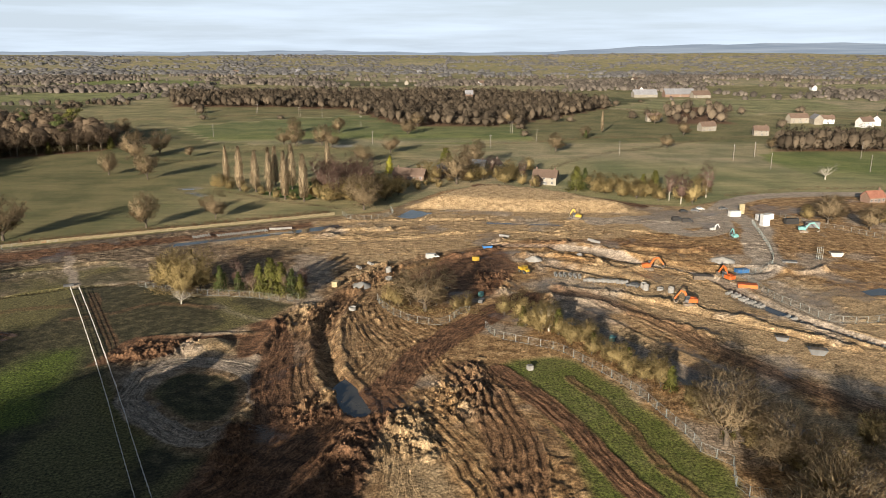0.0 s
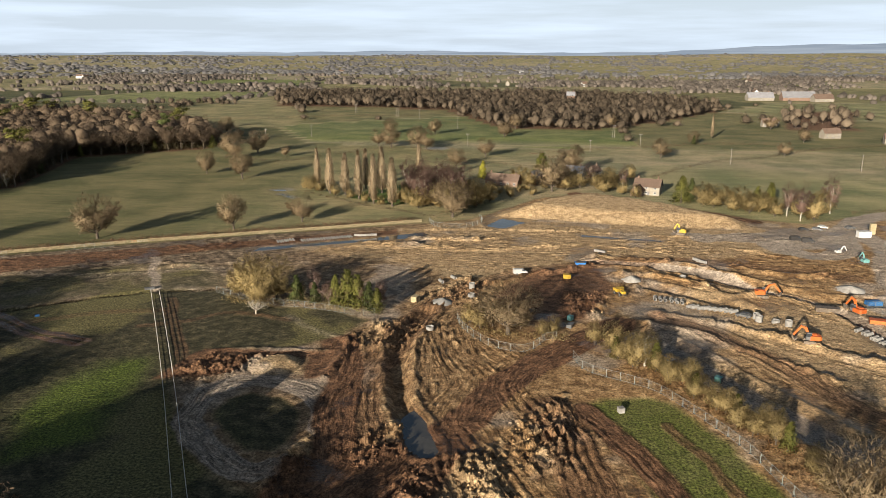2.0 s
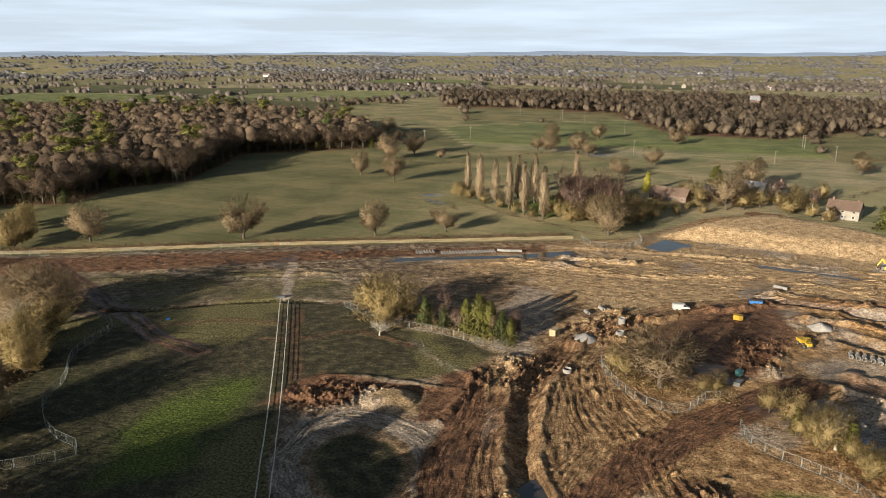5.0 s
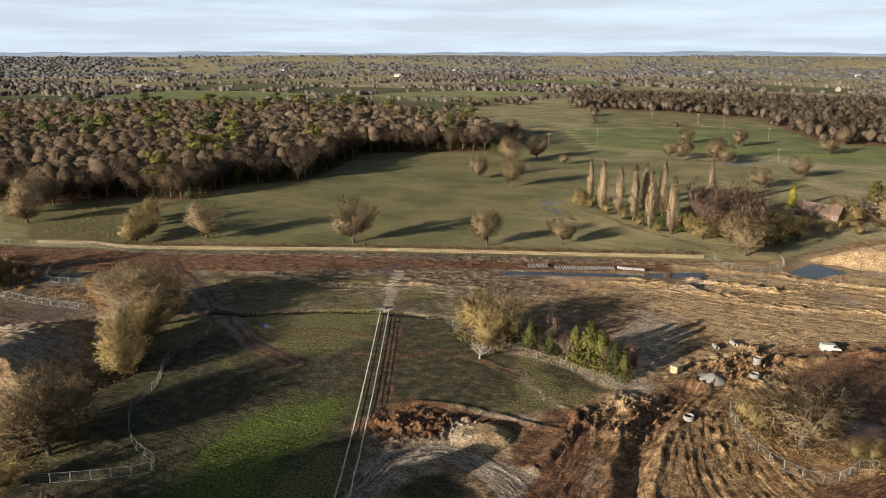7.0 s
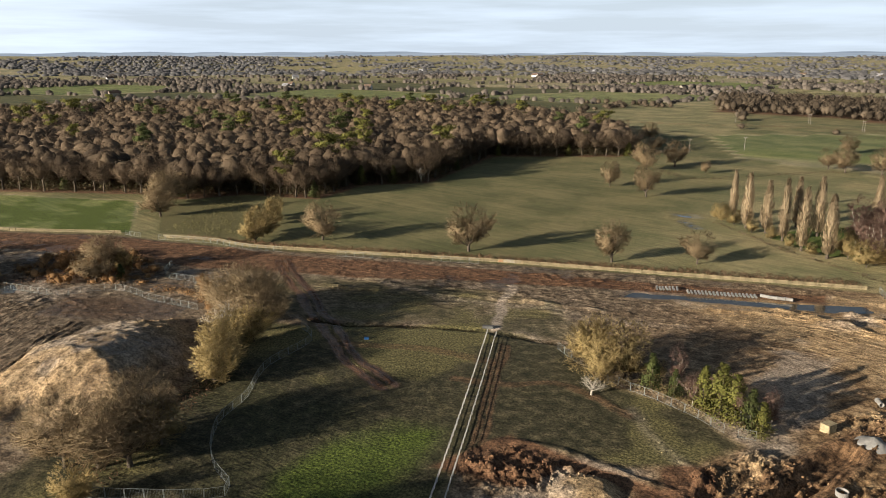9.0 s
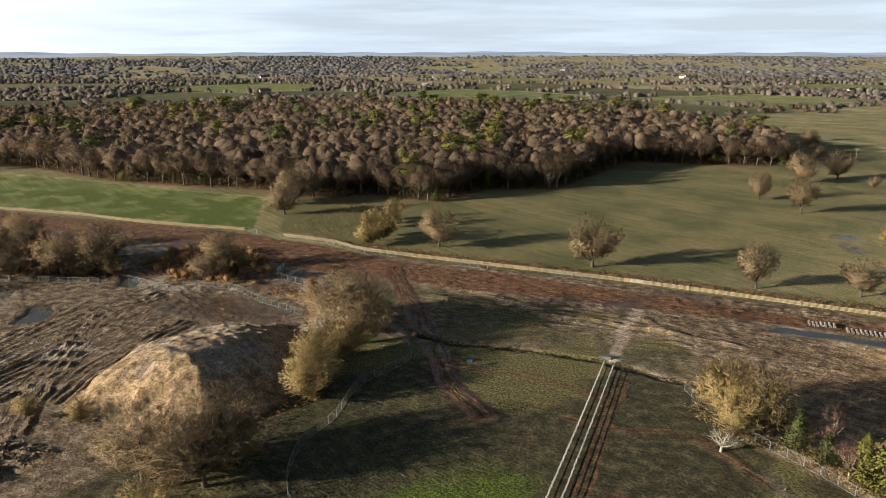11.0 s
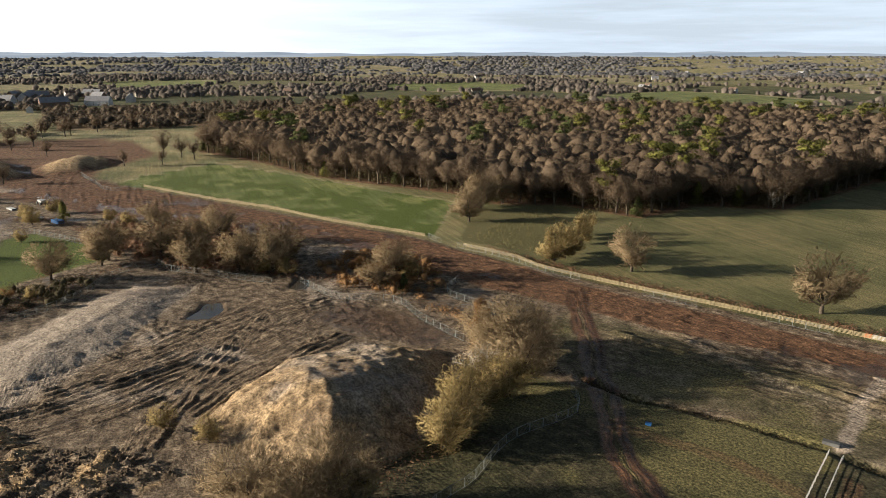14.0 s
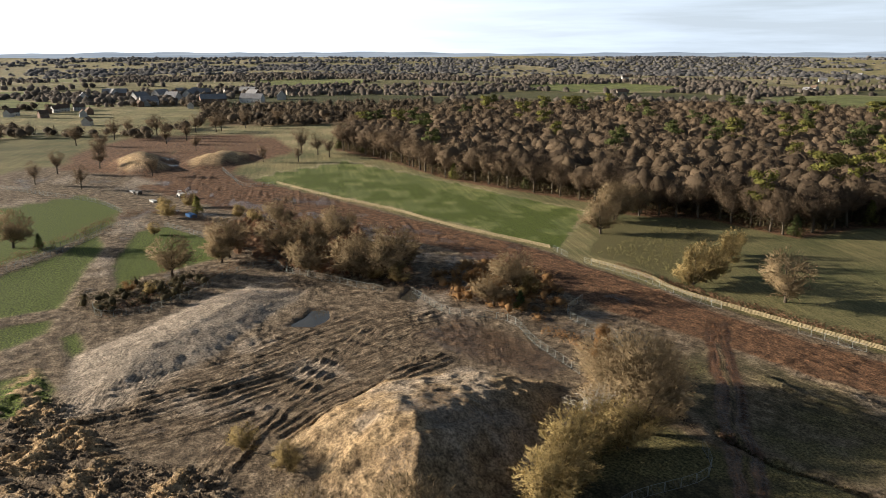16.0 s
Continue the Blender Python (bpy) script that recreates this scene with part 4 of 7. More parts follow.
# ---- trees ----
def limb(geo, rng, p, d, length, r0, r1, bends=3, wander=0.25, rise=0.1, sides=5):
    """A crooked, tapering branch. Returns points along it with the direction there."""
    out = []
    step = length / bends
    for k in range(bends):
        d = (d + Vector((rng.uniform(-wander, wander), rng.uniform(-wander, wander), rng.uniform(-wander, wander) * 0.7 + rise))).normalized()
        q = p + d * step
        a, b = r0 + (r1 - r0) * k / bends, r0 + (r1 - r0) * (k + 1) / bends
        geo.tube(p, q, a, b, sides, caps=False)
        out.append((q.copy(), d.copy(), b))
        p = q
    return out


def blade(geo, p, d, length, width, rng):
    side = d.cross(Vector((rng.uniform(-1, 1), rng.uniform(-1, 1), rng.uniform(-1, 1)))).normalized() * width
    geo.add([p - side, p + side, p + d * length], [(0, 1, 2)])


def bare_tree(seed, h, spread, limbs=8, fine=1.0, bole=0.28, gnarl=0.35, twig=0.035, girth=1.0, droop=0.0, fill=420):
    """Trunk and crown of a leafless tree: limbs, branches, and sprays of twigs at their ends."""
    rng = random.Random(seed)
    wood, crown = Geo(), Geo()
    r = h * 0.028 * girth
    stem = limb(wood, rng, Vector((0, 0, -0.3)), Vector((0, 0, 1)), h * bole + 0.3, r * 1.25, r * 0.85, 3, 0.08, 0.2, 8)
    top, lead, _ = stem[-1]
    for k in range(limbs):
        ang = 2 * math.pi * (k + rng.uniform(-0.3, 0.3)) / limbs * (1.618 if limbs > 6 else 1)
        up = rng.uniform(0.25, 1.5) if k else 3.0
        d = Vector((math.cos(ang) * spread, math.sin(ang) * spread, up * h * 0.5)).normalized()
        start = top + Vector((0, 0, -h * bole * 0.35 * rng.random() * (k > 0)))
        reach = spread * rng.uniform(0.75, 1.05) if up < 0.9 else h * (1 - bole) * rng.uniform(0.62, 0.8)
        pts = limb(wood, rng, start, d, reach * 0.85, r * rng.uniform(0.4, 0.6), r * 0.16, 4, gnarl, 0.08 - droop)
        for q, dd, rr in pts:
            for j in range(4):
                d2 = (dd * 0.8 + Vector((rng.uniform(-1, 1), rng.uniform(-1, 1), rng.uniform(-0.5, 0.9) - droop))).normalized()
                ln2 = spread * rng.uniform(0.28, 0.48)
                blade(crown, q, d2, ln2, max(rr * 0.4, twig * 1.4), rng)
                for s in (0.3, 0.6, 0.9):
                    q2 = q + d2 * ln2 * s
                    for t in range(int(2 * fine + rng.random())):
                        d4 = (d2 * 0.8 + Vector((rng.uniform(-1, 1), rng.uniform(-1, 1), rng.uniform(-0.6, 1.0)))).normalized()
                        ln = spread * rng.uniform(0.12, 0.25)
                        blade(crown, q2, d4, ln, twig, rng)
                        for u in range(2):
                            d5 = (d4 + Vector((rng.uniform(-0.9, 0.9), rng.uniform(-0.9, 0.9), rng.uniform(-0.7, 0.8)))).normalized()
                            blade(crown, q2 + d4 * ln * rng.uniform(0.3, 0.9), d5, ln * rng.uniform(0.5, 0.9), twig * 0.8, rng)
    # the outermost twigs, which round the crown off in uneven clumps
    half = h * (1 - bole) * 0.5
    knots = [Vector((rng.gauss(0, 1), rng.gauss(0, 1), rng.gauss(0.2, 0.9))).normalized() for k in range(fill and 16)]
    for k in range(fill):
        d = (rng.choice(knots) + Vector((rng.gauss(0, 0.34), rng.gauss(0, 0.34), rng.gauss(0, 0.34)))).normalized()
        out = rng.uniform(0.62, 1.0)
        p = Vector((d.x * spread * 0.92 * out, d.y * spread * 0.92 * out, h * bole + half + d.z * half * (0.98 if d.z > 0 else 0.7) * out))
        d2 = (d + Vector((rng.uniform(-0.8, 0.8), rng.uniform(-0.8, 0.8), rng.uniform(-0.3, 0.9)))).normalized()
        ln = spread * rng.uniform(0.1, 0.2)
        blade(crown, p, d2, ln, twig, rng)
        blade(crown, p, (d2 + Vector((rng.uniform(-1, 1), rng.uniform(-1, 1), rng.uniform(-0.6, 0.8)))).normalized(), ln * 0.8, twig * 0.8, rng)
    return wood, crown


def leaf_cloud(geo, rng, centre, radius, count, size, flat=0.7):
    """Many small leaf sprays in an uneven clump."""
    for k in range(count):
        d = Vector((rng.gauss(0, 1), rng.gauss(0, 1), rng.gauss(0, 1) * flat))
        d = d.normalized() * (rng.random() ** 0.45) * radius
        d.z *= flat
        n = (d.normalized() + Vector((rng.uniform(-0.8, 0.8), rng.uniform(-0.8, 0.8), rng.uniform(-0.2, 1.0)))).normalized()
        u = n.orthogonal().normalized()
        w = n.cross(u)
        s = size * rng.uniform(0.6, 1.4)
        p = centre + d
        geo.add([p - u * s, p + w * s * 0.6 - u * s * 0.1, p + u * s, p - w * s * 0.6], [(0, 1, 2, 3)])


def poplar(seed, h):
    rng = random.Random(seed)
    wood, crown = Geo(), Geo()
    limb(wood, rng, Vector((0, 0, -0.3)), Vector((0, 0, 1)), h * 0.92, h * 0.018, 0.04, 6, 0.03, 0.2, 6)
    width = h * 0.1
    for k in range(2600):
        t = 0.07 + 0.93 * rng.random()
        prof = width * min(1.0, 0.45 + 2.2 * t) * (1 - t) ** 0.55 * (1.0 if t < 0.35 else 1.12)
        ang, out = rng.uniform(0, 6.283), rng.random() ** 0.6
        wob = 0.85 + 0.2 * math.sin(ang * 3 + t * 14 + seed)
        p = Vector((math.cos(ang) * prof * out * wob, math.sin(ang) * prof * out * wob, h * t * 0.94))
        d = Vector((math.cos(ang) * 0.22 + rng.uniform(-0.15, 0.15), math.sin(ang) * 0.22 + rng.uniform(-0.15, 0.15), 1)).normalized()
        blade(crown, p, d, h * rng.uniform(0.04, 0.09), 0.075, rng)
    return wood, crown


def conifer(seed, h, width, size=0.4, count=900, blunt=0.6):
    rng = random.Random(seed)
    wood, crown = Geo(), Geo()
    limb(wood, rng, Vector((0, 0, -0.3)), Vector((0, 0, 1)), h * 0.9, h * 0.02, 0.05, 4, 0.03, 0.2, 6)
    for k in range(26):
        t = 0.06 + 0.9 * k / 26
        ring = width * (1 - t) ** blunt
        for j in range(3):
            ang = rng.uniform(0, 6.28)
            out = rng.uniform(0.35, 0.95)
            leaf_cloud(crown, rng, Vector((math.cos(ang) * ring * out, math.sin(ang) * ring * out, h * t * rng.uniform(0.94, 1.04))), ring * rng.uniform(0.3, 0.55) + 0.3, count // 78, size, 0.9)
    return wood, crown


def pine(seed, h, clumps=9, spread=0.24):
    rng = random.Random(seed)
    wood, crown = Geo(), Geo()
    stem = limb(wood, rng, Vector((0, 0, -0.3)), Vector((0, 0, 1)), h * 0.86, h * 0.02, h * 0.009, 5, 0.07, 0.3, 6)
    for k in range(clumps):
        base, _, _ = stem[rng.choice((2, 3, 3, 4, 4))]
        ang = rng.uniform(0, 6.28)
        d = Vector((math.cos(ang), math.sin(ang), rng.uniform(0.1, 0.9))).normalized()
        tip = limb(wood, rng, base, d, h * spread * rng.uniform(0.5, 1.1), h * 0.007, 0.03, 2, 0.2, 0.15, 4)[-1][0]
        leaf_cloud(crown, rng, tip, h * rng.uniform(0.10, 0.16), 90, h * 0.026, 0.6)
    return wood, crown


TREES = {}


def tree_kind(key, name, label, made, bark, leaf):
    """Keeps the meshes of a kind of tree, to be planted many times."""
    wood, crown = made
    v = np.array(crown.v)
    centre, span = v.mean(0) * np.array([0, 0, 0.9]), v.std(0) + 0.1
    nrm = (v - centre) / span * span.mean()
    nrm /= np.linalg.norm(nrm, axis=1)[:, None] + 1e-6
    # each spray faces outwards
    for k, q in enumerate(crown.f):
        if np.dot(np.cross(v[q[1]] - v[q[0]], v[q[2]] - v[q[0]]), nrm[q[0]]) < 0:
            crown.f[k] = q[::-1]
    me = crown.mesh("crown", leaf, True)
    nrm += np.random.RandomState(len(v)).normal(size=nrm.shape) * 0.35
    me.normals_split_custom_set_from_vertices(nrm / np.linalg.norm(nrm, axis=1)[:, None])
    TREES[key] = (name, label, wood.mesh("trunk", bark, True), me)


def plant(key, px, py, scale=1.0, label="", group="", wide=1.0, turn=None, sink=0.0):
    # trees far from the middle of the site need fewer twigs
    if key + "_sparse" in TREES and math.hypot(px + 30, py - 90) > 215:
        key = key + "_sparse"
    name, text, wood, crown = TREES[key]
    rz = (px * 37.7 + py * 91.3) % 360 if turn is None else turn
    m = on_ground(px, py, rz, -sink) @ Matrix.Diagonal((scale * wide, scale * wide, scale, 1))
    t = thing(name, label or text, "tree", m, group)
    part("trunk", wood, None, t)
    part("crown", crown, None, t)
    return t


for k in range(3):
    tree_kind("oak%d" % k, "oak_tree", "leafless spreading oak tree with brown twigs", bare_tree(10 + k, 17, 8.2, 12, 1.6, 0.2, 0.38, 0.065, fill=800), M_BARK, M_TWIG)
for k in range(3):
    tree_kind("bush%d" % k, "scrub_tree", "leafless multi-stemmed scrub tree with olive twigs", bare_tree(30 + k, 10, 4.2, 12, 1.4, 0.12, 0.3, 0.058, 0.7, fill=620), M_BARK, M_TWIGGREEN)
    tree_kind("bush%d_sparse" % k, "scrub_tree", "leafless multi-stemmed scrub tree with olive twigs", bare_tree(30 + k, 10, 4.2, 10, 1.1, 0.1, 0.3, 0.095, 0.7, fill=520), M_BARK, M_TWIGGREEN)
    tree_kind("oak%d_sparse" % k, "oak_tree", "leafless spreading oak tree with brown twigs", bare_tree(10 + k, 17, 8.2, 11, 1.2, 0.16, 0.38, 0.12, fill=640), M_BARK, M_TWIG)
for k in range(2):
    tree_kind("slim%d" % k, "slender_tree", "slender leafless tree with reddish twigs", bare_tree(50 + k, 16, 3.6, 11, 1.6, 0.25, 0.22, 0.07, 0.5), M_PALEBARK, M_TWIGRED)
for k in range(2):
    tree_kind("dead%d" % k, "dead_tree", "dead pale tree with bare broken limbs", bare_tree(70 + k, 13, 7.0, 9, 0.3, 0.22, 0.55, 0.04, 1.1, fill=0), M_PALEBARK, M_PALEBARK)
for k in range(4):
    tree_kind("wood%d" % k, "woodland_tree", "leafless woodland tree with grey-brown twigs", bare_tree(90 + k, 20, 7.2, 9, 1.0, 0.32, 0.35, 0.085, 0.8, fill=380), M_BARK, M_WOODTWIG)
for k in range(2):
    tree_kind("russet%d" % k, "russet_tree", "bushy tree with russet brown twigs", bare_tree(110 + k, 8, 4.6, 11, 2.0, 0.08, 0.3, 0.06, 0.6), M_BARK, M_RUSSET)
for k in range(2):
    tree_kind("poplar%d" % k, "poplar_tree", "tall columnar leafless poplar with pale twigs", poplar(130 + k, 26), M_BARK, M_POPLAR)
for k in range(2):
    tree_kind("holly%d" % k, "evergreen_tree", "dense dark green evergreen tree", conifer(150 + k, 10, 3.0, 0.22, 2400, 0.7), M_BARK, M_IVY if k else M_EVERGREEN)
tree_kind("gold", "golden_conifer", "golden yellow garden conifer", conifer(160, 12, 3.4, 0.3, 2000, 0.8), M_BARK, M_GOLD)
for k in range(2):
    tree_kind("pine%d" % k, "pine_tree", "tall pine with bare trunk and dark green clumps", pine(170 + k, 24), M_BARK, M_EVERGREEN if k else M_IVY)

# oaks by themselves in the fields
for px, py, s, w in ((-237.5, 265.5, 1.02, 1.0), (-181, 292, 1.18, 1.0), (-131, 315, 0.98, 0.85), (-106, 333.5, 0.8, 0.95), (-210, 457, 0.95, 0.8), (-179.5, 441, 1.05, 0.9), (-222, 527, 1.2, 1.0), (-214, 554, 1.15, 0.9)):
    plant("oak%d" % (int(-px) % 3), px, py, s, "solitary leafless oak standing in the grass field", "field oaks", w)
for k, (px, py, s) in enumerate(((-256, 245, 1.45), (-260, 252, 1.5), (-266, 259, 1.2), (-277, 269, 1.25), (-284, 275, 1.0), (-290, 280, 1.1))):
    plant("bush%d" % (k % 3), px, py, s, "pale golden leafless tree on the edge of the rough plot", "trees beside the rough plot")
plant("oak0", -331, 244, 1.0, "leafless oak at the end of the green field")
plant("oak2", -352, 259, 1.05, "leafless oak at the corner of the wood")
plant("oak0", -38.8, 352.5, 1.15, "broad leafless oak inside a ring of panel fence", "", 1.1)
plant("oak1", 56.1, 130, 0.95, "old gnarled oak with twisted pale limbs in the hedge strip", "", 1.1)
plant("oak2", -5.3, 207.5, 0.88, "leafless oak inside a fenced protection area", "", 1.5)
for px, py, s in ((-10, 213, 0.8), (-13.5, 211, 0.75), (-16.5, 213.5, 0.7), (-2, 212, 0.7), (4, 207, 0.55), (7, 209, 0.6), (-7, 216, 0.7)):
    plant("bush%d" % (int(py) % 3), px, py, s, "", "scrub round the fenced oak")
for px, py, s in ((27.5, 189.6, 0.95), (22.2, 198.4, 0.9), (31, 196, 0.8), (18, 203, 0.7)):
    plant("bush%d" % (int(px) % 3), px, py, s, "", "scrub by the causeway")
plant("dead0", 29.5, 191, 0.75, "dead pale tree standing in scrub")
# the clump in the middle field
for px, py, s, key in ((-86, 225, 1.55, "bush0"), (-79, 226.5, 1.6, "bush1"), (-82.5, 221, 1.3, "bush2"), (-91, 227, 1.15, "bush0"), (-73, 231, 0.6, "bush1"), (-68, 231, 0.7, "slim0"), (-61, 223.5, 0.55, "slim1"), (-50.5, 223, 0.6, "slim0"), (-44.5, 224, 0.62, "slim1"), (-56, 226, 0.6, "slim0")):
    plant(key, px, py, s, "", "clump behind the panel fence")
plant("dead1", -80.7, 213.8, 0.55, "small bare pale tree on the grass")
for px, py, s in ((-72, 226, 0.9), (-66, 225, 0.7), (-59, 224, 1.05), (-55, 223.5, 1.25), (-51.5, 222.5, 1.1), (-48, 222, 0.9), (-45, 220, 0.8)):
    plant("holly%d" % (int(px) % 2), px, py, s, "", "evergreens behind the panel fence")
# poplars and birches by the farmhouse garden
for k, (px, py, s) in enumerate(((-125, 419, 0.9), (-113, 403, 0.98), (-103.5, 400, 0.9), (-93.5, 390, 1.03), (-83, 379, 1.0), (-72, 373, 0.98), (-69, 436, 0.95), (-97, 420, 0.9), (-85, 408, 1.0))):
    plant("poplar%d" % (k % 2), px, py, s, "", "row of poplars", 1.15 + 0.15 * (k % 3))
for k, (px, py) in enumerate(((-62, 385), (-57, 382), (-51, 386), (-54, 392), (-47, 391), (-59, 394), (-65, 391), (-44, 384), (-50, 398), (-42, 396), (-60, 400), (-68, 398), (-56, 376), (-46, 402), (-38, 390))):
    plant("slim%d" % (k % 2), px, py, 1.15 + 0.15 * (k % 3), "slender birch with pale trunk and reddish twigs", "birches by the garden")
for k, (px, py, s) in enumerate(((-126, 410, 0.9), (-119, 405, 0.8), (-108, 396, 0.7), (-98, 390, 0.6), (-78, 374, 0.55), (-33, 385, 1.3), (-28, 398, 1.2), (-20, 412, 1.0), (-10, 420, 1.0), (-48, 372, 0.9), (-40, 376, 1.4), (-36, 366, 1.2), (-52, 378, 1.2), (-66, 378, 1.0), (-70, 386, 1.1), (-30, 376, 1.3), (-88, 381, 0.6), (-130, 414, 0.8), (-24, 390, 1.1), (-14, 404, 1.2), (-2, 412, 1.1), (4, 432, 1.2))):
    plant("bush%d" % (k % 3), px, py, s * (0.5 if -34 < px < 10 and 396 < py < 434 else 1.0))
for k, (px, py, s) in enumerate(((-46, 374, 1.3), (-58, 370, 1.1), (-34, 400, 1.2), (-26, 406, 1.3), (-16, 416, 1.2), (-40, 408, 1.1), (-32, 416, 1.0), (-54, 406, 1.2), (-24, 424, 0.9), (-6, 426, 1.1), (16, 428, 1.2), (24, 436, 1.2), (36, 424, 1.1), (42, 446, 1.2), (12, 456, 1.0), (84, 398, 1.2), (92, 400, 1.1), (100, 392, 1.2), (108, 384, 1.1), (124, 376, 1.2))):
    plant("bush%d" % (k % 3), px, py, s * (0.5 if -34 < px < 10 and 396 < py < 434 else 1.0), "bushy leafless garden tree with golden-brown twigs", "garden trees", 1.25)
plant("gold", -33.7, 461.5, 1.0)
plant("holly1", 2, 470, 1.6, "broad green evergreen tree by the houses", "", 1.4)
plant("holly1", 73.8, 402, 1.45, "dense bright green evergreen tree by the cottage", "", 1.3)
plant("holly0", 79, 404, 1.3, "tall dark evergreen tree by the cottage", "", 0.9)
plant("holly1", 108, 391, 1.2)
plant("holly1", 116, 397, 1.3)
for k, (px, py, s, key) in enumerate(((-5, 438, 1.2, "bush1"), (8, 425, 1.3, "oak0"), (14, 445, 0.9, "oak1"), (32, 440, 0.9, "bush0"), (40, 432, 1.1, "bush2"), (48, 440, 0.9, "slim0"), (30, 452, 0.9, "slim1"), (52, 412, 0.8, "bush0"), (88, 392, 1.0, "bush1"),
        (95, 385, 1.0, "bush2"), (102, 380, 1.1, "bush0"), (112, 374, 1.0, "bush1"), (121, 366, 1.2, "slim0"), (127, 366, 1.3, "bush2"), (118, 376, 1.1, "slim1"), (134, 380, 1.3, "bush0"), (140, 384, 1.3, "slim0"), (46, 420, 0.9, "bush1"), (-12, 450, 1.1, "bush2"), (20, 482, 1.2, "oak2"), (55, 470, 1.0, "bush0"))):
    plant(key, px, py, s, "", "trees round the houses")
for px, py, s, key in ((174.6, 324, 0.85, "oak0"), (186, 310, 0.75, "oak1"), (168, 330, 0.8, "bush0"), (195, 318, 0.9, "bush1"), (200, 300, 0.9, "bush2"), (180, 330, 0.7, "oak2"), (206, 312, 0.8, "oak0")):
    plant(key, px, py, s, "", "trees along the compound fence")
plant("dead1", 231.9, 440.3, 1.0, "lone bare tree in the field beyond the compound")
# the belt west of the grass field, with unseen southern oaks added for shade
for px, py, s, key in ((-184, 192, 0.95, "oak0"), (-186, 186, 0.85, "oak2"), (-180, 186, 0.75, "oak1"), (-190, 198, 0.7, "oak2"), (-162, 169, 1.2, "bush0"), (-157, 165, 1.1, "bush1"), (-166, 175, 1.1, "bush2"), (-139, 136, 0.85, "oak0"), (-135, 126, 0.8, "oak1"),
        (-127, 118, 0.8, "bush2"), (-140, 122, 0.8, "oak2"), (-108, 92, 0.9, "oak1"), (-100, 76, 1.0, "oak2"), (-112, 72, 1.0, "oak0"), (-92, 58, 1.0, "oak1"),
        (-112, 84, 1.15, "oak0"), (-104, 70, 1.2, "oak1"), (-96, 66, 1.15, "oak0"), (-88, 52, 1.2, "oak2"), (-80, 46, 1.2, "oak1"), (-70, 38, 1.2, "oak0"), (-60, 34, 1.2, "oak2"), (-124, 78, 1.2, "oak1"), (-102, 52, 1.2, "oak2"), (-116, 58, 1.2, "oak0"), 
        (-170, 118, 0.6, "bush2"), (-178, 110, 0.6, "bush1")):
    plant(key, px, py, s * 1.05, "", "tree belt west of the grass field", 1.2)
for px, py, s, key in ((-171, 188, 0.85, "oak0"), (-177, 191, 0.95, "oak1"), (-150, 160, 1.05, "bush0"), (-154, 165, 1.05, "bush2"), (-166, 182, 1.1, "bush0"), (-131, 130, 0.8, "oak1"), (-134, 138, 0.95, "bush1")):
    plant(key, px, py, s, "", "tree belt west of the grass field", 1.35)
# unseen scrub at the belt's southern end, added to deepen its shade
belt_rng = random.Random(6)
for k in range(12):
    t = k / 11
    px, py = -112 + 14 * t + belt_rng.uniform(-4, 4), 92 - 26 * t + belt_rng.uniform(-4, 4)
    plant("bush%d" % (k % 3), px, py, belt_rng.uniform(0.8, 1.2), "", "scrub of the tree belt", 1.2)
for px, py, s in ((-174, 179, 0.85), (-141, 141, 0.6)):
    plant("dead0", px, py, s * 1.15, "dead white-limbed tree in the tree belt")
for k, (px, py, s) in enumerate(((-212, 196, 0.6), (-206, 193, 0.6), (-200, 191, 0.65), (-195, 188, 0.6), (-219, 199, 0.6))):
    plant("russet%d" % (k % 2), px, py, s, "", "russet scrub by the ditch")
for px, py, s, key in ((-262, 186, 0.85, "oak0"), (-250, 177, 0.7, "oak1"), (-256, 190, 0.8, "bush0"), (-270, 176, 0.8, "russet0"), (-258, 180, 0.9, "russet1"), (-246, 184, 0.6, "holly0"), (-288, 137, 0.9, "oak2"), (-293, 153, 0.95, "oak0"), (-282, 146, 0.9, "bush1"), (-300, 158, 0.8, "bush2"),
        (-320, 126, 0.95, "oak1"), (-306, 140, 0.8, "bush0"), (-335, 135, 0.9, "oak2"), (-330, 122, 0.7, "russet0"), (-312, 128, 0.7, "russet1"), (-300, 147, 0.9, "oak1"), (-276, 152, 0.8, "bush0"), (-300, 77, 0.85, "oak0"), (-314, 92, 0.7, "oak1"), (-350, 10, 0.9, "oak2"), (-348, 20, 0.6, "holly0"), (-370, 112, 0.8, "oak1"),
        (-319, 112, 1.0, "oak0"), (-292, 123, 0.85, "oak1"), (-320, 94, 0.95, "oak2"), (-286, 140, 0.8, "oak0"), (-281, 148, 0.8, "oak2"), (-285, 66, 0.5, "russet1"), (-280, 74, 0.5, "bush2"), (-376, 100, 0.8, "bush1"), (-390, 92, 0.7, "bush0"), (-362, 60, 0.6, "bush2"), (-395, 60, 0.9, "bush1"), (-402, 72, 0.9, "holly1"), (-408, 56, 0.8, "bush0"), (-420, 66, 0.8, "bush2")):
    plant(key, px, py, s, "", "trees round the spoil heaps", 1.15)
# the hedge strip east of the green
hedge_rng = random.Random(4)
for k in range(46):
    t = k / 45
    px, py = (24 + 46 * t + hedge_rng.uniform(-2.5, 2.5), 198 - 88 * t + hedge_rng.uniform(-3, 3) + 8 * math.sin(t * 3))
    plant(("bush%d" % (k % 3)) if k % 7 else "holly1", px, py, hedge_rng.uniform(0.5, 0.78), "", "hedge strip east of the green", 1.0)
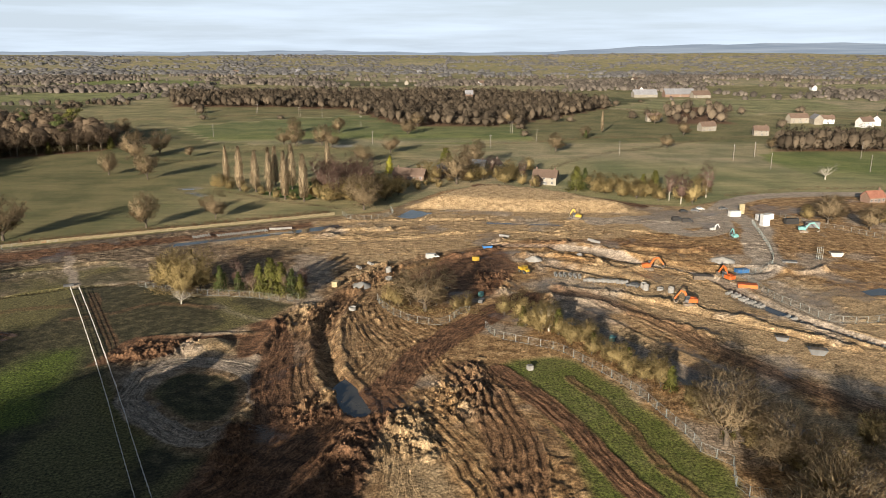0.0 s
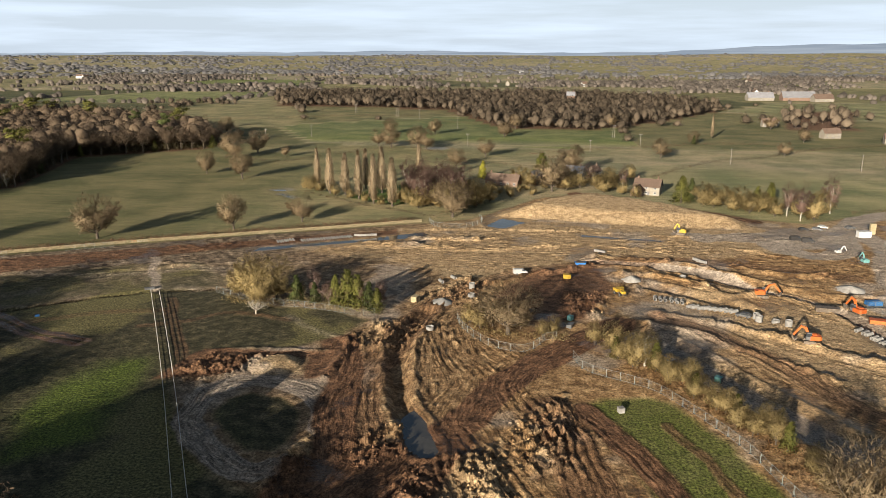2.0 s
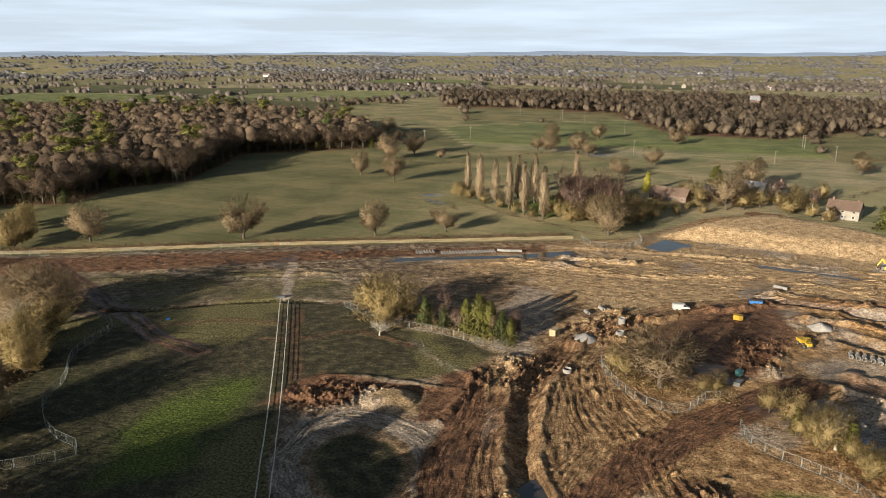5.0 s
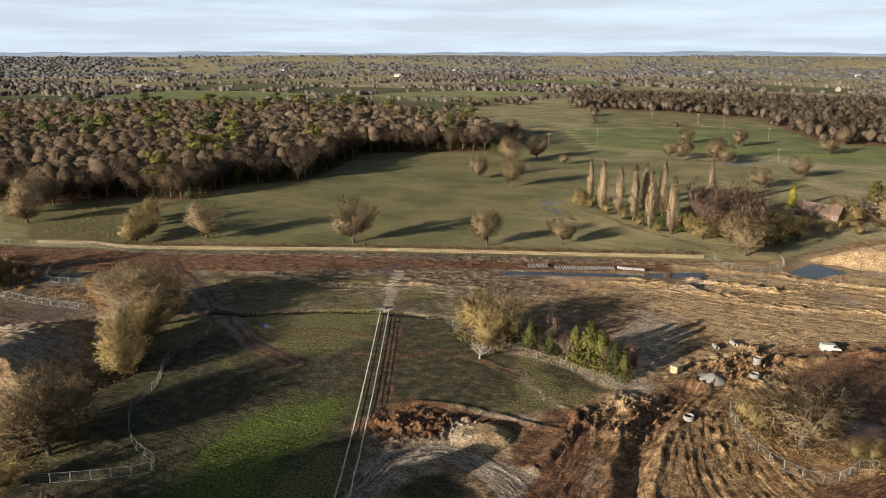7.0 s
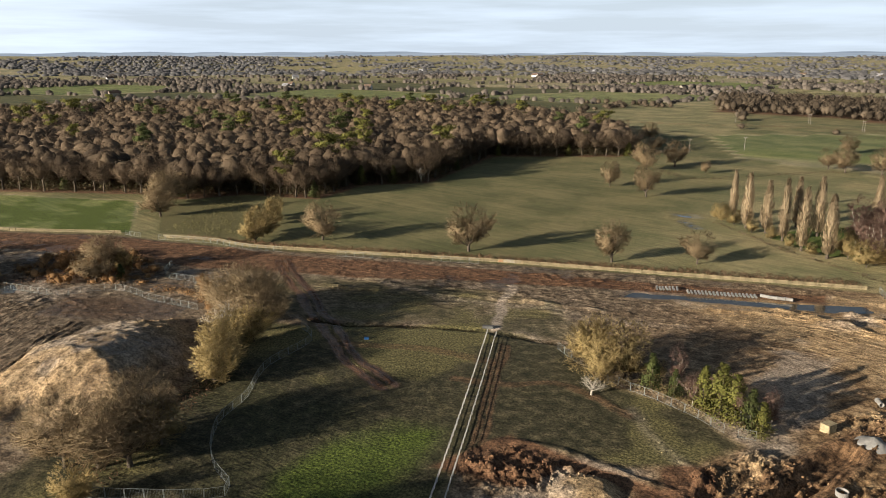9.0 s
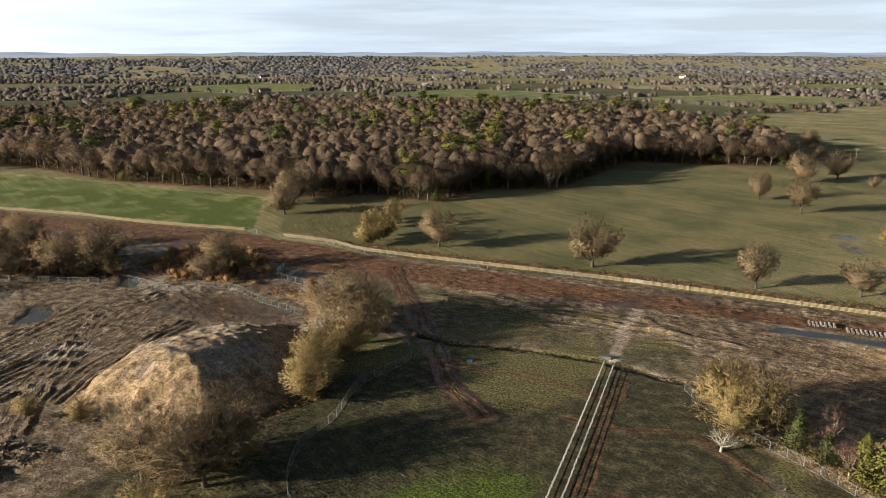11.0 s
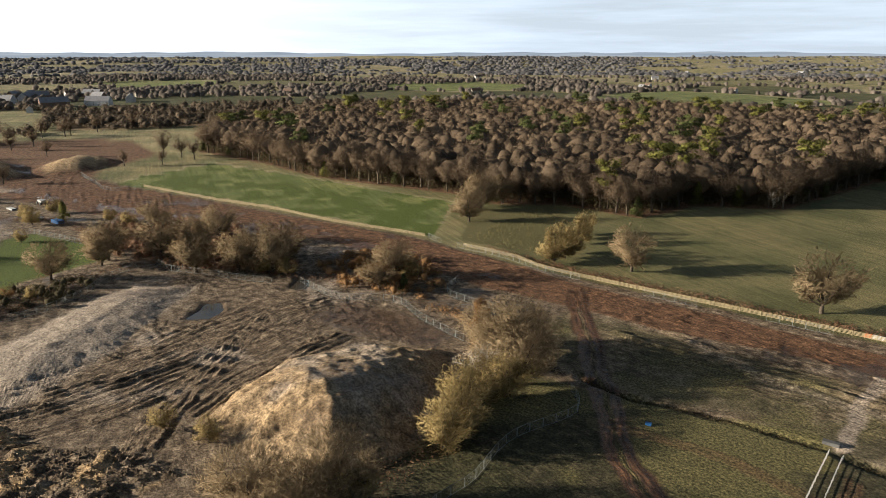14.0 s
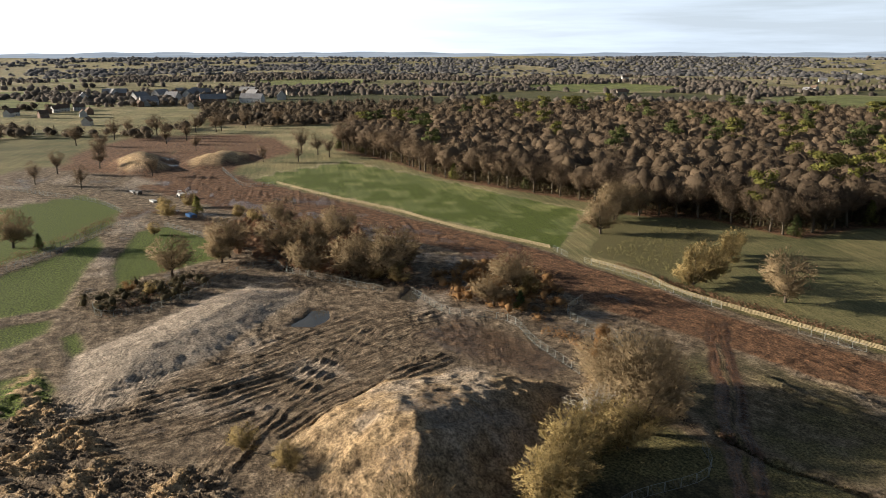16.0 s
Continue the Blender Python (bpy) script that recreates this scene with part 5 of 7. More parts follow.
for px, py, s, key in ((63, 121, 0.8, "oak2"), (67, 114, 0.75, "oak0"), (61, 127, 0.7, "bush1"), (72, 118, 0.9, "bush2"), (83, 127, 0.9, "bush0"), (78, 108, 0.9, "oak1"), (88, 116, 1.0, "bush1"), (74, 98, 1.0, "oak2"), (60, 96, 1.0, "oak0"), (96, 108, 0.9, "bush2"), (50, 84, 1.1, "oak1")):
    plant(key, px, py, s, "", "trees at the end of the hedge strip")

def heights(px, py):
    """The ground's height at many places."""
    i, j = np.clip(np.searchsorted(gx, px) - 1, 0, nx - 2), np.clip(np.searchsorted(gy, py) - 1, 0, ny - 2)
    return Z.reshape(ny, nx)[j, i]


def scatter(pts, gap, seed, inset=5.0):
    rng = np.random.RandomState(seed)
    xs, ys = [p[0] for p in pts], [p[1] for p in pts]
    a, b = np.meshgrid(np.arange(min(xs), max(xs), gap), np.arange(min(ys), max(ys), gap))
    a, b = a.ravel() + rng.uniform(-0.45, 0.45, a.size) * gap, b.ravel() + rng.uniform(-0.45, 0.45, b.size) * gap
    keep = poly_dist(a, b, pts) > inset
    return a[keep], b[keep], rng


# the wood: its edge tree by tree, the rest as one canopy
wood_rng = random.Random(11)
for (ax, ay), (bx, by) in list(zip(WOOD, WOOD[1:]))[:10] + [(WOOD[-1], WOOD[0]), (WOOD[-2], WOOD[-1]), (WOOD[-3], WOOD[-2])]:
    n = max(1, int(math.hypot(bx - ax, by - ay) / 8.5))
    nx_, ny_ = -(by - ay), bx - ax
    ln = math.hypot(nx_, ny_)
    for k in range(n):
        t = (k + wood_rng.random() * 0.6) / n
        back = wood_rng.uniform(0.5, 6)
        px, py = ax + (bx - ax) * t + nx_ / ln * back, ay + (by - ay) * t + ny_ / ln * back
        r = wood_rng.random()
        key = "wood%d" % wood_rng.randrange(4) if r < 0.86 else ("pine%d" % wood_rng.randrange(2) if r < 0.9 else "holly%d" % wood_rng.randrange(2))
        plant(key, px, py, wood_rng.uniform(0.85, 1.2), "", "trees at the edge of the wood", wood_rng.uniform(0.95, 1.25))
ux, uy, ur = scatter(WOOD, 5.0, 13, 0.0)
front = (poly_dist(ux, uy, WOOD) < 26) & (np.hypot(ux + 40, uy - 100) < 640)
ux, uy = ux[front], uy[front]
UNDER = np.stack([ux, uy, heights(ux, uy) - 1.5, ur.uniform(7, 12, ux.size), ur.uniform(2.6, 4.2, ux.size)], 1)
plant("dead0", -303, 396, 1.1, "dead white-limbed tree at the edge of the wood")
plant("pine0", -331, 318, 0.95, "lone tall pine with a bare pale trunk")


def crown_form(level):
    """Directions and triangles of an evenly divided crown."""
    bm = bmesh.new()
    bmesh.ops.create_icosphere(bm, subdivisions=level, radius=1.0)
    v, q = np.array([p.co[:] for p in bm.verts]), np.array([[p.index for p in k.verts] for k in bm.faces])
    bm.free()
    return v, q


def woodland(name, places, material, sprays, label, seed, stem=True, width=0.25, length=1.2, low=0.55, level=0, soft=0.0, core=0.88):
    """Many trees as one mesh: for each a stem and an uneven crown of many small twig sprays, closest together towards its outside;
    with a level, the twigs inside are one ragged, lumpy mass."""
    rng = np.random.RandomState(seed)
    vs, fs, ns, count = [], [], [], 0
    if level:
        ball, tris = crown_form(level)
    for px, py, pz, h, w in places:
        n = sprays
        if level:
            ph, a = rng.uniform(0, 6.28, 6), rng.uniform(0, 6.28)
            d = ball @ np.array([[math.cos(a), math.sin(a), 0], [-math.sin(a), math.cos(a), 0], [0, 0, 1.0]])
            lump = 0.88 + 0.11 * np.sin(d[:, 0] * 3.6 + ph[0]) * np.sin(d[:, 1] * 3.6 + ph[1] + d[:, 2] * 2) + 0.07 * np.sin(d[:, 0] * 9 + ph[2]) * np.sin(d[:, 1] * 9 + ph[3]) * np.sin(d[:, 2] * 7 + ph[4]) + rng.normal(size=len(d)) * 0.05 - 0.03
            e = core * d * np.array([w, w * rng.uniform(0.85, 1.15), h * (1 - low)]) * (lump * np.where(d[:, 2] < 0, 0.75, 1.0))[:, None]
            e[:, :2] += rng.normal(size=2) * 0.12 * w * np.maximum(d[:, 2:3], 0)
            fn = np.cross(e[tris[:, 1]] - e[tris[:, 0]], e[tris[:, 2]] - e[tris[:, 0]])
            vn = np.zeros(e.shape)
            for k in range(3):
                np.add.at(vn, tris[:, k], fn)
            vn = 0.5 * vn / (np.linalg.norm(vn, axis=1)[:, None] + 1e-9) + 0.6 * d + np.array([0, 0, 0.3 + soft]) + rng.normal(size=vn.shape) * 0.1
            vn /= np.linalg.norm(vn, axis=1)[:, None] + 1e-9
            vs.append(e + np.array([px, py, pz + h * low]))
            ns.append(vn)
            fs.append(tris + count)
            count += len(e)
        ph = rng.uniform(0, 6.28, 4)
        c = np.array([px, py, pz + h * low])
        size = np.array([w, w * rng.uniform(0.85, 1.1), h * (1 - low)])
        d = rng.normal(size=(n, 3))
        d /= np.linalg.norm(d, axis=1)[:, None]
        d[:, 2] = np.where(d[:, 2] < 0, d[:, 2] * 0.6, d[:, 2])
        lump = 0.86 + 0.14 * np.sin(d[:, 0] * 4.2 + ph[0]) * np.sin(d[:, 1] * 4.2 + ph[1]) + 0.10 * np.sin(d[:, 0] * 8 + ph[2]) * np.sin(d[:, 1] * 8 + ph[3] + d[:, 2] * 5)
        p = c + d * size * (lump * (0.5 + 0.66 * rng.rand(n) ** (0.2 if level else 0.3)))[:, None]
        out = d * 0.6 + rng.normal(size=(n, 3)) * 0.8
        out /= np.linalg.norm(out, axis=1)[:, None]
        side = np.cross(out, rng.normal(size=(n, 3)))
        side /= np.linalg.norm(side, axis=1)[:, None] + 1e-6
        ln, wd = length * rng.uniform(0.4, 1.1, n)[:, None], width * rng.uniform(0.5, 1.2, n)[:, None]
        nrm = d / size * size.mean() + rng.normal(size=(n, 3)) * 0.35 + np.array([0, 0, 0.25 + soft])
        flip = np.where((np.cross(side, out) * nrm).sum(1) < 0, -1.0, 1.0)[:, None]
        side = side * flip
        vs.append(np.stack([p - side * wd - out * ln * 0.5, p + side * wd - out * ln * 0.5, p + out * ln * 0.5], 1).reshape(-1, 3))
        ns.append(np.repeat(nrm / np.linalg.norm(nrm, axis=1)[:, None], 3, 0))
        fs.append(np.arange(count, count + 3 * n).reshape(-1, 3))
        count += 3 * n
        if stem:
            r = 0.016 * h
            vs.append(np.array([[px - r, py, pz - 0.5], [px + r, py, pz - 0.5], [px, py + r, pz - 0.5], [px + rng.normal() * 0.4, py, pz + h * 0.75]]))
            ns.append(np.array([[-0.8, -0.6, 0], [0.8, -0.6, 0], [0, 1, 0], [0, 0, 1.0]]))
            fs.append(np.array([[0, 1, 3], [1, 2, 3], [2, 0, 3]]) + count)
            count += 4
    v, f = np.concatenate(vs), np.concatenate(fs)
    me = bpy.data.meshes.new(name)
    me.vertices.add(len(v))
    me.vertices.foreach_set("co", v.ravel().astype(np.float32))
    me.loops.add(f.size)
    me.loops.foreach_set("vertex_index", f.ravel().astype(np.int32))
    me.polygons.add(len(f))
    me.polygons.foreach_set("loop_start", np.arange(0, f.size, 3, dtype=np.int32))
    me.update(calc_edges=True)
    me.materials.append(material)
    me.polygons.foreach_set("use_smooth", np.ones(len(f), bool))
    me.normals_split_custom_set_from_vertices(np.concatenate(ns))
    return tagged(new(name, me), label, "trees", kind="stuff")


# unseen belt of old trees south of the grass field, added to shade it
bx, by, br = scatter([(-122, 100), (-80, 106), (-62, 86), (-48, 62), (-30, 10), (-110, -10), (-138, 50)], 8.0, 8, 2.0)
# left open along the sun's heading so a lit band crosses the field
gap = np.abs(bx * 0.94 - by * 0.34 + 152) > 16
gap |= br.rand(bx.size) < 0.15
bx, by = bx[gap], by[gap]
woodland("tree_belt", np.stack([bx, by, heights(bx, by), br.uniform(18, 23, bx.size), br.uniform(5.5, 7.5, bx.size)], 1), M_WOODTWIG, 480, "dense leafless tree belt out of view, added for its shade on the grass field", 9, True, 0.22, 1.3, 0.55, 2)
wxs, wys, rr = scatter(WOOD, 9.4, 3, 7.0)
far = np.hypot(wxs + 40, wys - 100)
hs, ws = rr.uniform(15.5, 23.0, wxs.size), np.clip(rr.normal(7.8, 1.6, wxs.size), 4.0, 11.0)
pz = heights(wxs, wys)
# undergrowth, its dark colour also standing in for shade between the trunks
woodland("undergrowth", UNDER, M_UNDER, 70, "undergrowth along the edge of the wood, dark also for the shade there", 14, False, 0.3, 1.2, 0.45)
nearwood = far < 470
woodland("woodland_canopy", np.stack([wxs, wys, pz, hs, ws], 1)[nearwood], M_WOODTWIG, 240, "leafless grey-brown woodland trees standing close together", 1, True, 0.22, 2.0, 0.52, 3)
woodland("woodland_canopy", np.stack([wxs, wys, pz, hs, ws], 1)[~nearwood], M_WOODTWIG, 90, "leafless grey-brown woodland trees further back", 2, False, 0.4, 2.4, 0.52, 2)
# pines and other evergreens that stand among them
pine_rng = random.Random(21)
for k in range(70):
    i = pine_rng.randrange(wxs.size)
    plant("pine%d" % (k % 2), float(wxs[i]), float(wys[i]), pine_rng.uniform(0.92, 1.15), "", "pines in the wood", pine_rng.uniform(0.9, 1.3))


# thickets between the haul road and the spoil heaps
for k, pts in enumerate(([(-352, 82), (-321, 97), (-292, 123), (-277, 150), (-291, 161), (-330, 155), (-362, 140), (-374, 114), (-385, 90)], [(-284, 163), (-258, 165), (-240, 179), (-234, 192), (-256, 205), (-279, 201), (-298, 186)], [(-262, 58), (-268, 80), (-288, 92), (-300, 88), (-290, 66), (-276, 54)])):
    tx, ty, tr = scatter(pts, 4.2, 90 + k, 1.0)
    woodland("thicket", np.stack([tx, ty, heights(tx, ty) - 0.4, tr.uniform(1.6, 5.2, tx.size), tr.uniform(1.6, 3.0, tx.size)], 1), (M_HEDGE, M_RUSSET, M_UNDER)[k], 90, "dark leafless thicket of brambles and saplings", 93 + k, True, 0.12, 1.1, 0.45, 1, 0.0, 0.7)


# clods of turned earth: loose lumps where machines have dug
def clod_scatter():
    rng = np.random.RandomState(31)
    inner = (x > -284) & (x < 112) & (y > 64) & (y < 312)
    cell = np.where((x > -212) & (x < 66), 0.45, 0.85) * np.where((y > 108) & (y < 200), 0.45, 0.85)
    share = cell * (1.3 * clods ** 1.5 + 0.12 * churn * smooth(0.45, 0.6, mid)) * inner
    pick = np.nonzero(rng.rand(x.size) < share)[0]
    ball, tris = crown_form(1)
    n, k = len(pick), len(ball)
    size = np.clip(np.exp(rng.normal(-1.8, 0.4, n)), 0.08, 0.36) * (0.7 + 0.4 * np.clip(clods[pick], 0, 1))
    a = rng.uniform(0, 6.283, n)
    q = ball[None] * (1 + rng.uniform(-0.45, 0.45, (n, k, 1))) * (size[:, None] * rng.uniform(0.5, 1.6, (n, 3)))[:, None, :] * np.array([1, 1, 0.75])
    q = np.stack([q[..., 0] * np.cos(a)[:, None] - q[..., 1] * np.sin(a)[:, None], q[..., 0] * np.sin(a)[:, None] + q[..., 1] * np.cos(a)[:, None], q[..., 2]], -1)
    q += np.stack([x[pick] + rng.uniform(-0.3, 0.3, n), y[pick] + rng.uniform(-0.3, 0.3, n), Z[NEAR][pick] + size * 0.05], 1)[:, None, :]
    f = (tris[None] + (np.arange(n) * k)[:, None, None]).reshape(-1, 3)
    me = bpy.data.meshes.new("clods")
    me.vertices.add(n * k)
    me.vertices.foreach_set("co", q.ravel().astype(np.float32))
    me.loops.add(f.size)
    me.loops.foreach_set("vertex_index", f.ravel().astype(np.int32))
    me.polygons.add(len(f))
    me.polygons.foreach_set("loop_start", np.arange(0, f.size, 3, dtype=np.int32))
    me.update(calc_edges=True)
    for name in ("zone_a", "zone_b", "zone_c", "ruts"):
        c = np.zeros(X.size * 4, np.float32)
        mesh.attributes[name].data.foreach_get("color", c)
        c = c.reshape(-1, 4)[NEAR][pick]
        if name == "ruts":
            c[:, 2] = 0
        me.attributes.new(name, "FLOAT_COLOR", "POINT").data.foreach_set("color", np.repeat(c, k, 0).ravel())
    me.materials.append(mesh.materials[0])
    return tagged(new("clods", me), "loose clods of turned brown earth on the site", "earth", kind="stuff")


clod_scatter()


# ---- farmland, hedges and far woods ----
def hedge_line(name, pts, height, width, material, label, seed, gap=1.3, sprays=16):
    """A leafless hedge: sprays of twigs along a line, uneven in height."""
    rng = np.random.RandomState(seed)
    c = curve(pts, 8)
    places = []
    for (ax, ay), (bx, by) in zip(c, c[1:]):
        n = max(1, int(math.hypot(bx - ax, by - ay) / gap))
        for k in range(n):
            t = (k + rng.rand()) / n
            px, py = ax + (bx - ax) * t + rng.normal() * width * 0.25, ay + (by - ay) * t + rng.normal() * width * 0.25
            h = height * rng.uniform(0.6, 1.25)
            places.append((px, py, height_at(px, py) - 0.25 * h, h * 1.2, width * rng.uniform(0.5, 0.9)))
    return woodland(name, places, material, sprays, label, seed, False, 0.13, 0.8, 0.45)


hedge_line("hedge", [(-283, 231), (-250, 244), (-198, 272), (-157, 294), (-98, 323), (-55, 344)], 2.2, 1.8, M_HEDGE, "low russet winter hedge behind the timber fence", 31, 0.8, 34)
for k, pts in enumerate((
        [(-219, 534), (-186, 514), (-160, 545), (-130, 590), (-111, 606), (-82, 582), (-56, 546), (-26, 523), (20, 500)],
        [(-416, 834), (-372, 834), (-313, 848), (-246, 886), (-150, 900)],
        [(-170, 835), (-118, 830), (-52, 800), (0, 776), (60, 760), (130, 800)],
        [(-10, 575), (45, 613), (85, 628), (139, 658), (200, 660)],
        [(70, 480), (95, 520), (125, 555), (164, 582), (223, 636), (300, 670)],
        [(200, 985), (300, 975), (385, 960), (446, 880), (500, 760)],
        [(-128, 405), (-112, 393), (-90, 376), (-66, 362), (-45, 350)],
        [(150, 385), (200, 405), (260, 410), (340, 420)],
        [(-225, 520), (-240, 570), (-255, 600)])):
    hedge_line("hedge", pts, 2.2 if k != 6 else 1.3, 2.6 if k != 6 else 1.6, M_HEDGE if k % 2 else M_WOODTWIG, "leafless field hedge with russet and grey twigs", 40 + k, 1.6)
hedge_line("bramble_bank", [(28, 192), (40, 172), (52, 152), (62, 132), (76, 112)], 2.2, 6.0, M_RUSSET, "russet bramble and scrub under the hedge trees", 61, 0.8, 22)
hedge_line("bramble_bank", [(-165, 172), (-152, 158), (-145, 146), (-138, 132), (-126, 112), (-112, 92)], 2.2, 6.0, M_HEDGE, "dark brambles under the tree belt", 62, 0.8, 22)
hedge_line("bramble_bank", [(-228, 186), (-214, 192), (-200, 190), (-186, 184), (-172, 176)], 2.4, 3.0, M_RUSSET, "russet brambles along the ditch", 63, 0.7, 26)
hedge_line("bramble_bank", [(-262, 62), (-270, 72), (-284, 80), (-298, 92), (-312, 106), (-300, 128), (-284, 146), (-262, 172), (-248, 182)], 2.4, 6.0, M_HEDGE, "dark brambles round the spoil heap", 64, 0.8, 22)
hedge_line("bramble_bank", [(-318, 14), (-346, 22), (-372, 30), (-392, 34), (-410, 48), (-398, 66), (-376, 82), (-350, 98), (-325, 120)], 2.6, 5.0, M_HEDGE, "dark hedge between the lawns", 65, 0.9, 22)
hedge_line("bramble_bank", [(-18, 214), (-12, 208), (-2, 206), (6, 208), (10, 206)], 1.5, 3.5, M_TWIGGREEN, "olive scrub in the fenced tree area", 66, 0.6, 22)
hedge_line("bramble_bank", [(-96, 228), (-84, 222), (-72, 226), (-60, 223), (-45, 222)], 1.8, 3.5, M_TWIGGREEN, "olive scrub under the clump of trees", 67, 0.6, 22)

# far trees: along the edges of the fields and in woods of their own
far_rng = np.random.RandomState(77)


def far_places(r0, r1, count, w0, w1, edge_reach, wood_share, tall=1.0):
    ang = np.radians(far_rng.uniform(-50, 128, count))
    rad = np.sqrt(far_rng.uniform(r0 ** 2, r1 ** 2, count))
    px, py = -30 - np.sin(ang) * rad, 60 + np.cos(ang) * rad
    ids, edges = patch(px, py)
    woody = ((SHADE[ids] * 97.3) % 1) < wood_share
    keep = (edges < edge_reach) | woody
    keep &= ~pastures(px, py) | ((edges < 4) & (far_rng.rand(count) < 0.25))
    keep &= open_land(px, py)
    px, py = px[keep], py[keep]
    w = far_rng.uniform(w0, w1, px.size)
    return np.stack([px, py, heights(px, py) - 1.0, w * tall * far_rng.uniform(1.3, 2.1, px.size), w], 1)


woodland("far_trees", far_places(480, 1150, 9500, 4.0, 7.2, 8, 0.3), M_FARTREE, 70, "leafless hedgerow trees and copses between fields", 71, True, 0.4, 2.8, 0.45, 2, 0.15, 0.72)
for k, pts in enumerate(FAR_WOODS):
    cx_, cy_, cr = scatter(pts, (12.0, 26.0, 8.0)[k], 80 + k, 0.0)
    woodland("far_wood", np.stack([cx_, cy_, heights(cx_, cy_) - 0.5, cr.uniform(9, 20, cx_.size), cr.uniform(4.5, 8.0, cx_.size)], 1), M_FARTREE, 70, "leafless brown wood between far pastures", 83 + k, True, 0.4, 2.8, 0.45, 2, 0.15, 0.72)
woodland("far_trees", far_places(1150, 2300, 23000, 5.0, 9.5, 9, 0.3, 0.8), M_MIDTREE_HAZED, 3, "far leafless woods and hedgerows across the plain, greyed with painted haze", 72, False, 1.0, 4.0, 0.3, 1, 0.8, 0.9)
woodland("far_trees", far_places(2300, 4300, 20000, 9.0, 18.0, 18, 0.5, 0.45), M_DISTREE_HAZED, 1, "distant woods towards the horizon, haze mixed into their grey", 73, False, 2.0, 7.0, 0.2, 1, 1.2, 0.9)


# the last line of the land, far off: a plain glowing backdrop of hazed hills
def backdrop():
    m = bpy.data.materials.new("haze_glow")
    m.use_nodes = True
    n, l = m.node_tree.nodes, m.node_tree.links
    n.remove(n["Principled BSDF"])
    # emission stands in for the blue haze over the far land
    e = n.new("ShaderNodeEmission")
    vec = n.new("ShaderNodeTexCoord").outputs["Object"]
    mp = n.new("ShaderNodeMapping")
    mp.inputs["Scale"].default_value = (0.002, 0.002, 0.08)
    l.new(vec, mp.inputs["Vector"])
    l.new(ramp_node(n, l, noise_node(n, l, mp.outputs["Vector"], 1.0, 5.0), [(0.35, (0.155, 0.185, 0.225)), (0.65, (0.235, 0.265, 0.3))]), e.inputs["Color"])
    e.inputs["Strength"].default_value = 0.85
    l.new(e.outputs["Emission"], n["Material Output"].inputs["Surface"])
    g = Geo()
    steps = 180
    for k in range(steps + 1):
        a = radians(-70 + 220 * k / steps)
        deg = math.degrees(a)
        hill = 42 * max(0.0, min(1.0, (-deg - 9) / 8.0)) * max(0.0, min(1.0, (deg + 62) / 20.0))
        top = 70 + 7 * math.sin(k * 0.31) * math.sin(k * 0.11 + 1) + 3 * math.sin(k * 1.7) + hill
        px, py = -30 - math.sin(a) * 4760, 60 + math.cos(a) * 4760
        g.v += [(px, py, -60), (px, py, top)]
        if k:
            g.f.append((2 * k - 2, 2 * k, 2 * k + 1, 2 * k - 1))
    return solo("backdrop", g, m, "distant hills on the horizon, their haze painted as a blue glow", "backdrop", None, "", "structure")


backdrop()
# tussocks in rows on the rough plot
tuft_rng = np.random.RandomState(15)
tufts = []
for row in range(26):
    for k in range(60):
        px, py = -300 - row * 2.4 + k * 1.1 + tuft_rng.normal() * 0.35, 229 + row * 2.9 + k * 0.75 + tuft_rng.normal() * 0.35
        if tuft_rng.rand() < 0.7:
            tufts.append((px, py))
tufts = np.array(tufts)
tufts = tufts[poly_dist(tufts[:, 0], tufts[:, 1], [(-352, 258), (-346, 298), (-285, 266), (-268, 247), (-300, 230)]) > 0.5]
woodland("tussocks", np.stack([tufts[:, 0], tufts[:, 1], heights(tufts[:, 0], tufts[:, 1]) - 0.2, tuft_rng.uniform(0.8, 1.7, len(tufts)), tuft_rng.uniform(0.35, 0.75, len(tufts))], 1), M_TUFT, 14, "straw-coloured tussocks of tall grass in rows", 16, False, 0.1, 0.9, 0.35)
# trees that stand by themselves in the pastures
for k, (px, py, s) in enumerate(((-299, 690, 1.0), (-260, 620, 0.8), (-187, 540, 0.5), (-142, 706, 0.9), (-132, 610, 0.9), (-120, 602, 1.0), (-100, 608, 1.1), (-90, 595, 0.9), (-99, 704, 0.9), (-56, 510, 0.8), (-40, 560, 0.9), (-26, 760, 0.9), (-33, 690, 0.9),
        (70, 790, 0.9), (87, 566, 0.9), (127, 660, 0.7), (226, 790, 0.9), (222, 680, 0.8), (262, 585, 0.6), (275, 592, 0.6), (288, 590, 0.6), (300, 586, 0.6), (312, 595, 0.6), (295, 600, 0.6), (322, 604, 0.6), (180, 590, 0.7))):
    plant("oak%d" % (k % 3), px, py, s, "leafless hedgerow tree in the pastures", "pasture trees")
plant("poplar0", 152, 706, 0.8, "single tall poplar in the pastures")
plant("holly0", 127, 655, 0.8)
for k, (px, py, s) in enumerate(((-357, 262, 1.1), (-350, 255, 0.95), (-360, 275, 0.9))):
    plant("oak%d" % k, px, py, s, "leafless oak at the corner of the wood", "corner oaks")
